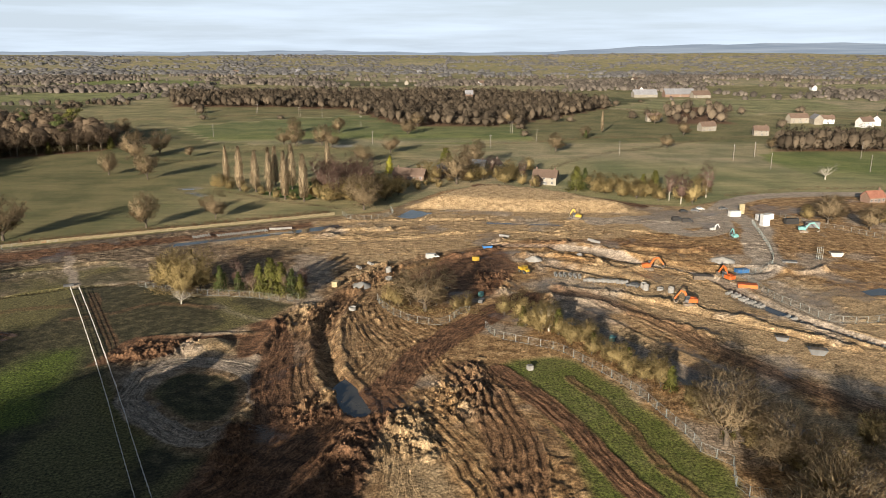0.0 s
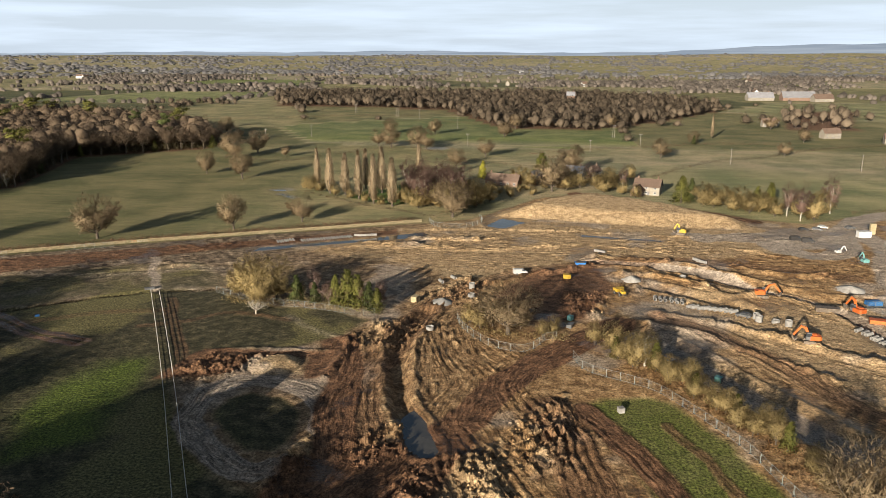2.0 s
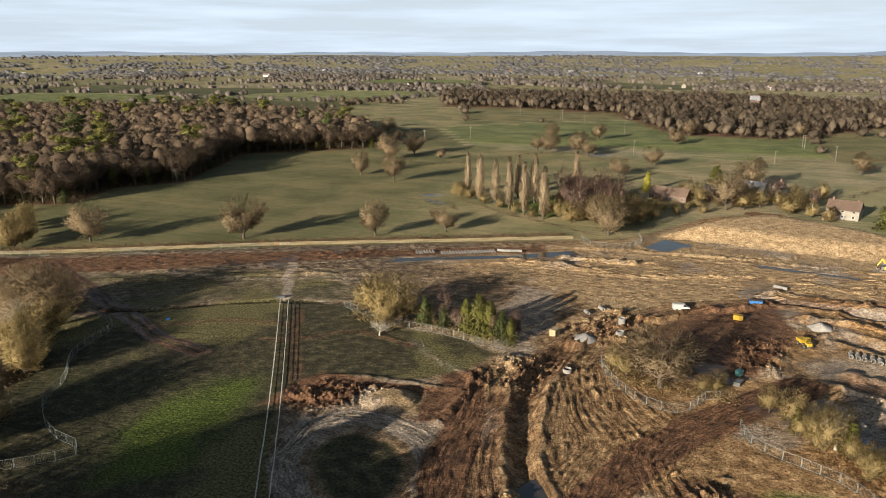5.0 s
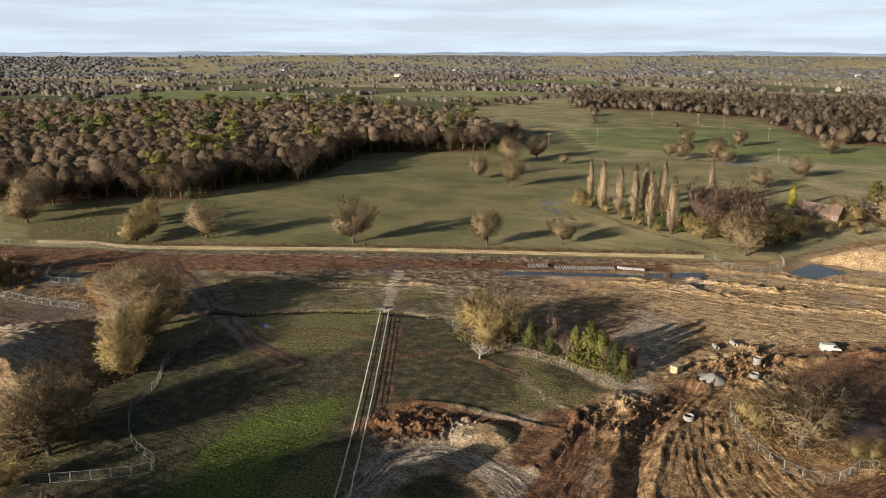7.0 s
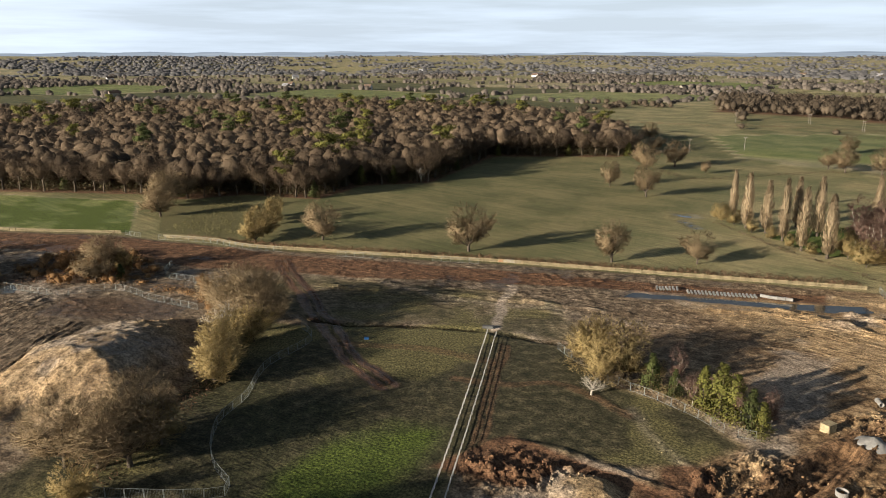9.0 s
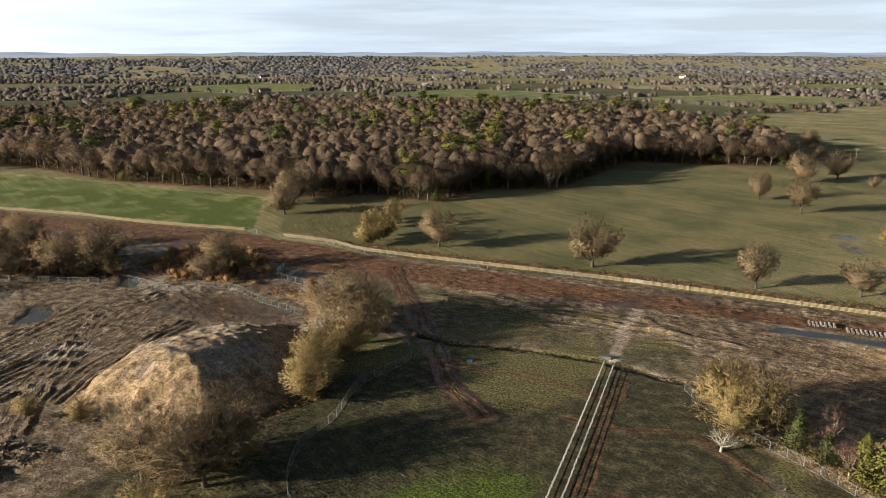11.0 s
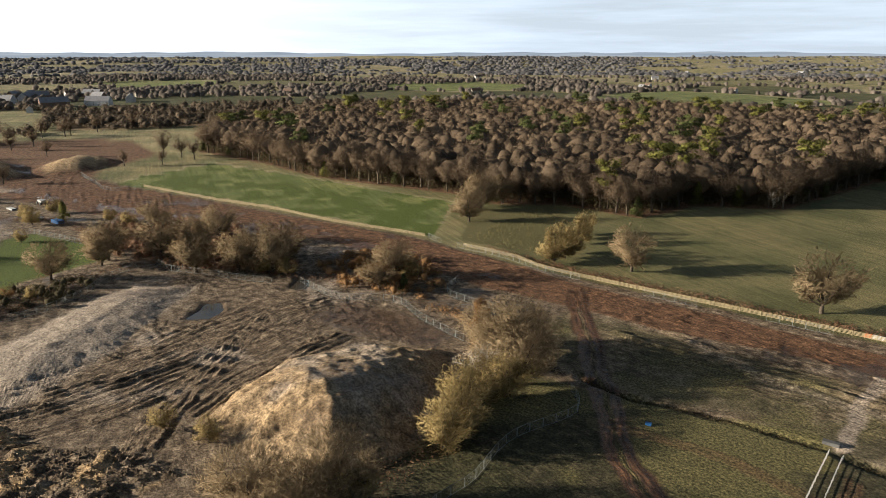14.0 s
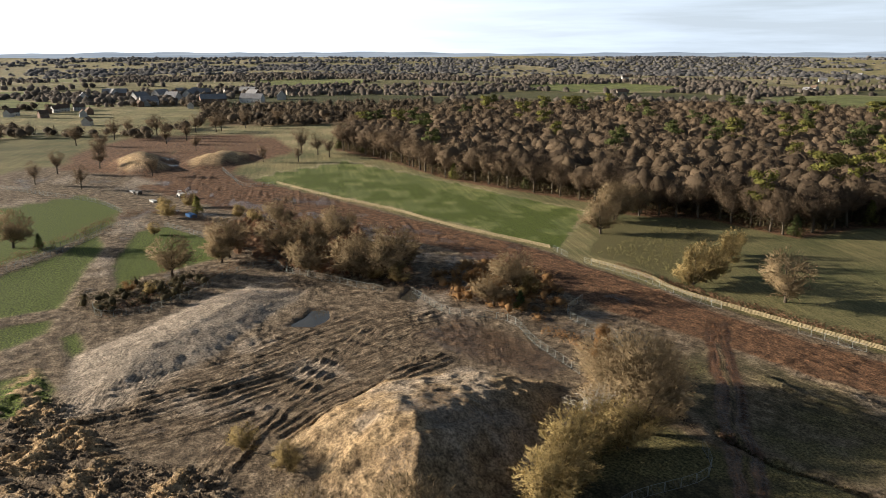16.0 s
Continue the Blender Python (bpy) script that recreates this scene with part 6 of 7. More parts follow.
for k, (px, py, s) in enumerate(((-710, 23, 0.8), (-690, 10, 0.8), (-640, 40, 0.7), (-612, 120, 1.1), (-570, 94, 0.6), (-769, -37, 0.9), (-776, -17, 0.9), (-738, 1, 0.9), (-777, 22, 0.9), (-790, 44, 0.9), (-814, 65, 1.0), (-845, 96, 1.0), (-566, 118, 0.6), (-600, 132, 0.9), (-585, 140, 0.8), (-520, 30, 0.7), (-480, 0, 0.7), (-560, -10, 0.8), (-540, -30, 0.8), (-600, -20, 0.9), (-500, -30, 0.7), (-650, -30, 0.9), (-690, -60, 0.9), (-730, -40, 1.0), (-760, -10, 1.0), (-780, 40, 1.0))):
    plant("wood%d" % (k % 4), px, py, s, "leafless tree along the haul road", "trees along the haul road")


# ---- water ----
def water(name, pts, level=-0.3):
    xs, ys = [p[0] for p in pts], [p[1] for p in pts]
    cx, cy = sum(xs) / len(xs), sum(ys) / len(ys)
    ring = [(cx + (a - cx) * 1.12 - cx, cy + (b - cy) * 1.12 - cy, 0) for a, b in curve(pts + pts[:1], 4)[:-1]]
    g = Geo().add([(0, 0, 0)] + ring, [(0, k + 1, (k + 1) % len(ring) + 1) for k in range(len(ring))])
    return solo("water", g, M_WATER, "shallow muddy standing water reflecting the sky", "water", pose(cx, cy, level), kind="structure")


for key, pts in PONDS.items():
    water(key, pts)


# ---- fences ----
def frame_mesh(length=3.42, height=2.0):
    """A tube frame: a ring with square section."""
    r, vs, fs = 0.05, [], []
    for inset in (0, r):
        for py in (-r / 2, r / 2):
            vs += [(inset, py, 0.1 + inset), (length - inset, py, 0.1 + inset), (length - inset, py, height + 0.1 - inset), (inset, py, height + 0.1 - inset)]
    for a, b in ((0, 4), (4, 12), (12, 8), (8, 0)):
        fs += [(a + k, a + (k + 1) % 4, b + (k + 1) % 4, b + k) for k in range(4)]
    return recalc(Geo().add(vs, fs).mesh("panel", M_GALV))


def infill_mesh(length=3.42, height=2.0, wires=13):
    """The wire infill: one wire that runs up and down across the panel."""
    path = []
    for k in range(wires):
        px = 0.1 + (length - 0.2) * k / (wires - 1)
        ends = [(px, 0.14), (px, height + 0.06)]
        path += ends if k % 2 == 0 else ends[::-1]
    w, vs, fs = 0.006, [], []
    for px, pz in path:
        vs += [(px - w, -w, pz), (px + w, -w, pz), (px + w, w, pz), (px - w, w, pz)]
    for k in range(len(path) - 1):
        fs += [(4 * k + i, 4 * k + (i + 1) % 4, 4 * k + 4 + (i + 1) % 4, 4 * k + 4 + i) for i in range(4)]
    return Geo().add(vs, fs).mesh("infill", M_GALV)


def foot_mesh():
    g = Geo()
    g.box((0, 0, 0.07), (0.24, 0.66, 0.16), taper=0.85, bevel=0.05)
    return recalc(g.mesh("foot", M_BLACK))


def rail_mesh(length=3.0):
    g = Geo()
    g.box((length / 2, 0.1, 0), (length, 0.04, 0.19))
    return recalc(g.mesh("rail", M_TIMBER))


def post_mesh():
    g = Geo()
    g.tube((0, 0, -0.3), (0, 0, 1.5), 0.085, 0.075, 8)
    return recalc(g.mesh("post", M_TIMBER))


PANEL, INFILL, FOOT, RAIL, POST = frame_mesh(), infill_mesh(), foot_mesh(), rail_mesh(), post_mesh()


def bays(pts, step):
    """Even steps along a smooth line: place, heading and length of each bay."""
    c = curve(pts, 10)
    run, out, target = [0.0], [c[0]], step
    for a, b in zip(c, c[1:]):
        d = math.hypot(b[0] - a[0], b[1] - a[1])
        while d > 0 and run[0] + d >= target:
            t = (target - run[0]) / d
            out.append((a[0] + (b[0] - a[0]) * t, a[1] + (b[1] - a[1]) * t))
            target += step
        run[0] += d
    return out


def panel_fence(pts, label="temporary fence of galvanised mesh panels on rubber feet", closed=False):
    places = bays(pts, 3.5)
    f = thing("panel_fence", label, "fence", pose(places[0][0], places[0][1], height_at(*places[0])))
    ox, oy, oz = f.matrix_basis.translation
    for a, b in zip(places, places[1:]):
        rz = math.degrees(math.atan2(b[1] - a[1], b[0] - a[0])) + random.uniform(-1.5, 1.5)
        za, zb = height_at(*a), height_at(*b)
        p = part("panel", PANEL, None, f, "", pose(a[0] - ox, a[1] - oy, za - oz, 0, -math.degrees(math.atan2(zb - za, 3.5)), rz))
        part("infill", INFILL, None, p)
        part("foot", FOOT, None, p, "black rubber foot")
    return f


def rail_fence(pts, label="pale timber post and rail fence along the haul road"):
    places = bays(pts, 3.0)
    f = thing("timber_fence", label, "fence", pose(places[0][0], places[0][1], height_at(*places[0])))
    ox, oy, oz = f.matrix_basis.translation
    for a, b in zip(places, places[1:]):
        rz = math.degrees(math.atan2(b[1] - a[1], b[0] - a[0]))
        za, zb = height_at(*a), height_at(*b)
        tilt = -math.degrees(math.atan2(zb - za, 3.0))
        part("post", POST, None, f, "", pose(a[0] - ox, a[1] - oy, za - oz))
        for pz in (0.3, 0.64, 0.98, 1.3):
            part("rail", RAIL, None, f, "", pose(a[0] - ox, a[1] - oy, za - oz + pz, 0, tilt, rz))
    return f


rail_fence([(-480, 106), (-427, 139), (-392, 164), (-354, 185), (-329, 203), (-309.5, 217)])
rail_fence([(-291, 224), (-269, 235), (-247, 240.5), (-198, 267), (-157.5, 289), (-98.5, 317), (-49, 341.5)])
panel_fence([(-537, 70), (-500, 80), (-478, 86), (-470, 96), (-474, 106)])
panel_fence([(-309, 216), (-301, 217), (-296, 219)])
panel_fence([(-290, 221), (-268, 232), (-250, 236), (-233, 244)], "mesh panel fence in front of the timber fence")
panel_fence([(-214, 253), (-198, 262)], "mesh panel fence in front of the timber fence")
panel_fence([(-182, 272), (-166, 281)], "mesh panel fence in front of the timber fence")
panel_fence([(-48, 341), (-44, 333), (-37, 330), (-29, 334), (-24, 343), (-26, 352)], "ring of mesh panels round a broad oak")
panel_fence([(-127, 120), (-109, 136), (-118, 140), (-125, 143.5), (-133.5, 151), (-138.5, 161), (-149, 174), (-154, 192), (-164, 196.5)], "mesh panel fence between grass field and tree belt")
panel_fence([(-101, 231.5), (-93, 227.5), (-77.5, 222), (-71, 221.5), (-60, 219.5), (-49, 215.5)], "mesh panel fence before a clump of trees")
panel_fence([(-48.5, 216.5), (-45, 217.5)], "single mesh panel standing at an angle")
panel_fence([(12, 194), (15, 186), (25, 180.5), (31.5, 175.5), (42, 157.5), (46.3, 145), (49.8, 133), (50.4, 127), (54.6, 122.5), (52.7, 117), (53.7, 112.5), (60, 111)], "mesh panel fence between green and hedge strip")
panel_fence([(-20.5, 217), (-18.5, 211), (-14, 203.5), (-8, 197.5), (-2, 195.5), (2, 198.5), (5, 205), (8, 206)], "mesh panel fence round a protected oak")
panel_fence([(-271, 59), (-262, 63.5), (-264, 75.5), (-279, 88), (-296, 95), (-307.5, 109), (-295, 118), (-268, 147.5)], "mesh panel fence round the spoil heap")
panel_fence([(-269, 155), (-247, 162), (-237, 178), (-219, 180.5), (-199, 185.5)], "mesh panel fence along the ditch")
panel_fence([(-250, 205), (-238, 196), (-222, 202), (-214, 213)], "mesh panels round a grassed hollow")
panel_fence([(-222, 194), (-212, 205), (-210, 212)], "mesh panels round a grassed hollow")
panel_fence([(-490, -45), (-457, -4), (-438, 19), (-410, 37)], "mesh panel fence along a green lawn")
panel_fence([(-300, 6), (-319, 16), (-331, 23), (-355, 30), (-384, 36.5)], "mesh panel fence along a hedge")
panel_fence([(-305, 16), (-333, 28), (-356, 35), (-380, 41), (-378, 50), (-381, 56)], "mesh panel fence along a hedge")
panel_fence([(-379, 61), (-361, 75), (-339, 91)], "mesh panel fence at the edge of a lawn")
panel_fence([(140, 324), (129, 280), (120, 256), (112, 249), (101, 242)], "mesh panel fence along the site road")
panel_fence([(103, 236), (104, 220), (108, 208), (113, 198), (126, 198), (134, 206)], "mesh panel fence along the pipe trench")
panel_fence([(158, 336), (165.5, 318), (175, 308), (183, 292), (196, 270)], "mesh panel fence round the compound")
panel_fence([(-90, 226), (-86, 234), (-94, 238)], "mesh panels behind the clump")

# two low fences that line a straight path over the grass
def path_fence(side):
    places = bays([(px + side * 0.866, py + side * 0.5) for px, py in PATH], 2.4)
    f = thing("path_fence", "low pale post and rail fence lining a straight path over grass", "fence", pose(places[0][0], places[0][1], height_at(*places[0])), "fences along the path")
    ox, oy, oz = f.matrix_basis.translation
    for a, b in zip(places, places[1:]):
        rz = math.degrees(math.atan2(b[1] - a[1], b[0] - a[0])) + random.uniform(-1.2, 1.2)
        za, zb = height_at(*a), height_at(*b)
        part("post", PATH_POST, None, f, "", pose(a[0] - ox, a[1] - oy, za - oz))
        for pz in (0.32, 0.68, 1.04):
            part("rail", PATH_RAIL, None, f, "", pose(a[0] - ox, a[1] - oy, za - oz + pz, 0, -math.degrees(math.atan2(zb - za, 2.4)), rz))
    return f


random.seed(12)
PATH_POST = recalc(Geo().box((0, 0, 0.4), (0.12, 0.12, 1.5), bevel=0.02).mesh("post", M_NET))
PATH_RAIL = recalc(Geo().box((1.2, 0, 0), (2.44, 0.06, 0.09)).mesh("rail", M_NET))
path_fence(-1.25)
path_fence(1.25)
hedge_line("ditch_grass", [(-170, 203), (-157, 206), (-145, 216), (-133, 223), (-125, 228)], 0.5, 1.2, M_UNDER, "dead tussocky grass along a shallow ditch", 68, 0.6, 14)
hedge_line("ditch_grass", [(-117, 231), (-110, 233), (-100, 236), (-92, 236)], 0.5, 1.2, M_UNDER, "dead tussocky grass along a shallow ditch", 69, 0.6, 14)


# ---- machines, pipes and stores on the site ----
def track_unit(g, y0, length=3.6, height=0.85, width=0.55):
    """One crawler track: a long loop with rounded ends."""
    n = 8
    ring = []
    for k in range(n + 1):
        a = math.pi / 2 - math.pi * k / n
        ring.append((length / 2 - height / 2 + math.cos(a) * height / 2, height / 2 + math.sin(a) * height / 2))
    for k in range(n + 1):
        a = -math.pi / 2 - math.pi * k / n
        ring.append((-length / 2 + height / 2 + math.cos(a) * height / 2, height / 2 + math.sin(a) * height / 2))
    g.prism(ring, y0 - width / 2, y0 + width / 2)
    return g


def bar(g, a, b, w, h):
    """A beam between two points in the x-z plane."""
    a, b = Vector(a), Vector(b)
    d = b - a
    return g.box((a + b) / 2, (d.length, w, h), 0, 1, 0, -math.atan2(d.z, d.x))


def excavator(px, py, rz, paint, label, s=1.0, reach=1.0, swing=0.0):
    e = thing("excavator", label, "excavator", on_ground(px, py, rz, 0, s))
    for side in (-1.1, 1.1):
        part("track", track_unit(Geo(), side), M_STEEL, e, "muddy steel crawler track")
    part("undercarriage", Geo().box((0, 0, 0.75), (1.6, 1.8, 0.5), bevel=0.2).tube((0, 0, 0.9), (0, 0, 1.15), 0.75, 0.75, 14), M_STEEL, e)
    top = Matrix.Rotation(radians(swing), 4, "Z")
    part("body", Geo().box((-0.7, 0, 1.75), (3.0, 2.5, 1.15), bevel=0.3).box((-1.9, 0, 1.75), (0.8, 2.4, 1.0), bevel=0.3).box((-0.5, -0.4, 2.4), (1.6, 1.2, 0.25), bevel=0.1), paint, e, "", top)
    cab = part("cab", Geo().box((0.85, 0.75, 2.2), (1.5, 0.95, 1.9), taper=0.88, bevel=0.15), M_GREY, e, "dark grey cab", top)
    part("window", Geo().box((0.9, 0.75, 2.55), (1.53, 0.99, 0.8), taper=0.93, bevel=0.15), M_GLASS, cab, "dark cab glass")
    elbow = (3.6 * reach, -0.2, 4.5)
    wrist = (5.6 * reach, -0.2, 2.0)
    g = Geo()
    bar(g, (0.6, -0.2, 1.9), (2.0 * reach, -0.2, 4.1), 0.42, 0.62)
    bar(g, (1.9 * reach, -0.2, 4.05), elbow, 0.4, 0.55)
    part("boom", g, paint, e, "", top)
    part("stick", bar(Geo(), (elbow[0] - 0.3, -0.2, elbow[2] + 0.2), wrist, 0.34, 0.42), paint, e, "", top)
    part("ram", Geo().tube((1.9 * reach, -0.2, 4.6), (elbow[0] + 0.1, -0.2, elbow[2] + 0.5), 0.1, 0.08, 8), M_STEEL, e, "steel hydraulic ram", top)
    b = wrist
    out = [(b[0] + 0.35, b[2] + 0.1), (b[0] + 0.3, b[2] - 0.9), (b[0] - 0.2, b[2] - 1.35), (b[0] - 0.85, b[2] - 1.1), (b[0] - 1.0, b[2] - 0.5), (b[0] - 0.7, b[2] - 0.85), (b[0] - 0.2, b[2] - 1.0), (b[0] + 0.05, b[2] - 0.6)]
    part("bucket", Geo().prism(out, -0.85, 0.45), M_STEEL, e, "worn steel bucket", top)
    return e


excavator(73.0, 250, 0, M_ORANGE, "orange tracked excavator digging beside a trench", 1.0, 0.95)
excavator(74.5, 209.5, 165, M_ORANGE, "orange tracked excavator with its boom folded down", 1.0, 0.8, 10)
excavator(96.5, 237, 115, M_ORANGE, "orange tracked excavator with its boom raised by the pipes", 1.05, 0.75)
excavator(120.5, 294, 100, M_TEAL, "teal tracked excavator beside the site road", 0.85, 0.7)
excavator(155, 306, -20, M_TEAL, "teal tracked excavator in the compound", 1.0, 1.05)
excavator(62, 332, 160, M_YELLOW, "yellow tracked excavator at the foot of the sand heap", 1.0, 0.55)
excavator(117, 308, 20, M_WHITE, "small white tracked excavator by the compound", 0.7, 0.8)


def wheel(parent, px, py, r, w):
    g = Geo().tube((px, py - w / 2, r), (px, py + w / 2, r), r, r, 14)
    t = part("wheel", g, M_BLACK, parent, "black rubber tyre")
    part("rim", Geo().tube((px, py - w / 2 - 0.02, r), (px, py + w / 2 + 0.02, r), r * 0.5, r * 0.5, 10), M_GREY, t)
    return t


def car(px, py, rz, paint, label, van=False):
    c = thing("van" if van else "car", label, "van" if van else "car", on_ground(px, py, rz))
    g = Geo()
    if van:
        out = [(-2.4, 0.4), (2.5, 0.4), (2.55, 0.95), (1.75, 1.25), (1.1, 2.05), (-2.35, 2.1), (-2.45, 1.0)]
    else:
        out = [(-2.15, 0.38), (2.15, 0.38), (2.2, 0.75), (1.15, 0.95), (0.45, 1.45), (-1.3, 1.48), (-2.0, 0.98), (-2.2, 0.9)]
    g.prism(out, -0.88, 0.88)
    part("body", g, paint, c)
    w = Geo()
    if van:
        w.prism([(1.72, 1.28), (1.12, 1.98), (0.5, 1.98), (0.5, 1.28)], -0.9, 0.9)
    else:
        w.prism([(1.05, 0.98), (0.4, 1.4), (-1.25, 1.42), (-1.85, 1.0)], -0.895, 0.895)
    part("window", w, M_GLASS, c, "dark windows")
    for a in (-1.35, 1.4):
        for b in (-0.82, 0.82):
            wheel(c, a, b, 0.34, 0.24)
    return c


def dumper(px, py, rz, paint, label, s=1.0):
    d = thing("dumper", label, "dumper", on_ground(px, py, rz, 0, s))
    part("chassis", Geo().box((0, 0, 0.75), (4.2, 1.3, 0.4), bevel=0.1), M_STEEL, d)
    part("skip", Geo().prism([(0.3, 1.0), (1.9, 0.95), (2.6, 1.9), (0.0, 2.0)], -1.1, 1.1), paint, d)
    part("engine_cover", Geo().box((-1.5, 0, 1.3), (1.4, 1.5, 0.8), bevel=0.2), paint, d)
    part("seat", Geo().box((-0.6, 0, 1.35), (0.5, 0.6, 0.5), bevel=0.1), M_BLACK, d)
    g = Geo()
    for a in (-1.0, -0.2):
        for b in (-0.6, 0.6):
            g.box((a, b, 2.1), (0.08, 0.08, 1.4))
    g.box((-0.6, 0, 2.8), (1.0, 1.35, 0.08))
    part("roll_bar", g, paint, d)
    for a in (-1.4, 1.4):
        for b in (-0.95, 0.95):
            wheel(d, a, b, 0.6, 0.5)
    return d


dumper(28.6, 246.5, 120, M_YELLOW, "yellow site dumper standing on muddy ground")
dumper(-445, 58, 30, M_WHITE, "pale site dumper on the wet haul road", 1.3)
dumper(-458, 34, 45, M_GREY, "grey site dumper beside the haul road", 1.1)
car(62.5, 229.8, 150, M_GREY, "grey pickup parked beside the manhole rings")
car(-4, 265, 20, M_WHITE, "white van parked on the lower haul road", True)
car(107, 327, 10, M_BLACK, "dark lorry parked in the turning circle", True)
car(111, 324.5, -5, M_BLACK, "dark van parked in the turning circle", True)
car(122.5, 348, -30, M_GREY, "grey car parked beside the access road")
car(137.5, 352.5, 15, M_GREY, "dark car parked beside the access road")
car(126, 352, -20, M_WHITE, "white car parked beside the access road")
car(116, 346, 10, M_BLACK, "black car parked on the gravel turning area")

# concrete pipes
def pipe_mesh(length, r, wall=0.09):
    g = Geo().pipe((0, -length / 2, r), (0, length / 2, r), r, wall, 16)
    g.pipe((0, length / 2 - 0.12, r), (0, length / 2 + 0.16, r), r + 0.05, wall, 16)
    return recalc(g.mesh("concrete_pipe", M_CONCRETE))


def ring_mesh(r, h, wall=0.12):
    return recalc(Geo().pipe((0, 0, 0), (0, 0, h), r, wall, 20).mesh("manhole_ring", M_CONCRETE))


SMALL_PIPE, LARGE_PIPE, RING_LOW, RING_HIGH = pipe_mesh(2.5, 0.36), pipe_mesh(2.4, 0.55), ring_mesh(1.1, 1.0), ring_mesh(1.0, 1.9)


def pipe_row(a, b, count, mesh, turn, label, group, jitter=6, skew=0.15):
    rng = random.Random(int(a[0] * 7 + a[1]))
    for k in range(count):
        t = k / max(1, count - 1)
        px, py = a[0] + (b[0] - a[0]) * t + rng.uniform(-skew, skew), a[1] + (b[1] - a[1]) * t + rng.uniform(-skew, skew)
        solo("concrete_pipe", mesh, None, label, "pipe", on_ground(px, py, turn + rng.uniform(-jitter, jitter), 0.02), group)


ANY = "pale concrete drainage pipe lying on the ground"
pipe_row((-94.5, 298.8), (-76.5, 308.8), 19, SMALL_PIPE, 30, ANY, "pipes in a row beside the long puddle", 3, 0.05)
pipe_row((-104, 296), (-98.5, 299.2), 7, SMALL_PIPE, 30, ANY, "pipes in a row beside the long puddle", 5, 0.1)
pipe_row((-74, 310), (-67.5, 312), 4, LARGE_PIPE, 100, ANY, "larger pipes beside the long puddle", 8)
pipe_row((48.5, 236.5), (60.5, 233), 9, LARGE_PIPE, -60, ANY, "pipes laid side by side by the trench", 5)
pipe_row((39, 243), (47, 240.5), 6, LARGE_PIPE, -5, ANY, "pipes in a row on the bank", 6)
pipe_row((91.5, 222.5), (97.5, 211.5), 9, LARGE_PIPE, -55, ANY, "pipes stacked beside the fence", 8, 0.4)
pipe_row((100.5, 202), (119, 178), 17, LARGE_PIPE, -50, ANY, "pipes spaced out along the trench", 14, 0.5)
pipe_row((-30, 251.5), (-26.5, 256), 2, LARGE_PIPE, 35, ANY, "pair of pipes on the churned earth")
pipe_row((25, 298.5), (26.6, 297), 2, LARGE_PIPE, 70, ANY, "pair of pipes on the ruts")
pipe_row((60.5, 290), (62.5, 287.5), 3, LARGE_PIPE, 40, ANY, "pipes on the bank of the cut")
for k, (px, py, mesh) in enumerate(((65.9, 226.7, RING_HIGH), (65.9, 229.2, RING_HIGH), (70.6, 226.6, RING_LOW), (73.4, 224.2, RING_HIGH), (-18.9, 244, RING_HIGH), (-18.3, 235.8, RING_LOW), (-27.2, 207.9, RING_LOW), (52, 269, RING_LOW))):
    solo("manhole_ring", mesh, None, "pale round concrete manhole ring standing on end", "manhole ring", on_ground(px, py, k * 20, 0), "manhole rings")
solo("manhole_ring", ring_mesh(1.9, 1.3, 0.15), None, "wide pale concrete ring beside the gravel track", "manhole ring", on_ground(75, 134, 0, 0.05))


# stores, skips and tanks
def container(px, py, rz, size, paint, label, name="container", lift=0.0):
    c = thing(name, label, "container", on_ground(px, py, rz, lift))
    lx, ly, lz = size
    g = Geo().box((0, 0, lz / 2), size)
    for k in range(int(lx / 0.5)):
        for side in (-1, 1):
            g.box((-lx / 2 + 0.3 + k * 0.5, side * ly / 2, lz / 2), (0.22, 0.08, lz - 0.3))
    part("body", g, paint, c)
    part("roof", Geo().box((0, 0, lz + 0.04), (lx + 0.1, ly + 0.1, 0.1), bevel=0.05), paint, c)
    part("door", Geo().box((lx / 2 + 0.04, 0, lz / 2), (0.08, ly * 0.8, lz * 0.85)), M_GREY, c)
    return c


def skip(px, py, rz, paint, label, s=1.0):
    k = thing("skip", label, "skip", on_ground(px, py, rz, 0, s))
    out = [(-1.2, 0.05), (1.2, 0.05), (1.9, 1.25), (-1.9, 1.25)]
    part("body", Geo().prism(out, -0.9, 0.9), paint, k)
    part("load", Geo().box((0, 0, 1.26), (3.3, 1.6, 0.12), taper=0.8, bevel=0.2), M_STEEL, k, "dark load of waste")
    for side in (-0.92, 0.92):
        part("lug", Geo().box((0.4, side, 0.8), (0.2, 0.1, 0.5)), paint, k)
    return k


def tank(px, py, rz, paint, label, r=1.1, length=3.6):
    t = thing("water_tank", label, "tank", on_ground(px, py, rz))
    part("drum", Geo().tube((-length / 2, 0, r + 0.3), (length / 2, 0, r + 0.3), r, r, 18).tube((length / 2, 0, r + 0.3), (length / 2 + 0.25, 0, r + 0.3), r, r * 0.6, 18).tube((-length / 2 - 0.25, 0, r + 0.3), (-length / 2, 0, r + 0.3), r * 0.6, r, 18), paint, t, "", None, True)
    for a in (-length / 3, length / 3):
        part("cradle", Geo().box((a, 0, 0.3), (0.3, r * 1.7, 0.6), taper=0.9), M_STEEL, t)
    return t


container(34.5, 193, -40, (5.2, 2.2, 1.5), M_BLUE, "low blue steel settling tank behind the hedge", "settling_tank")
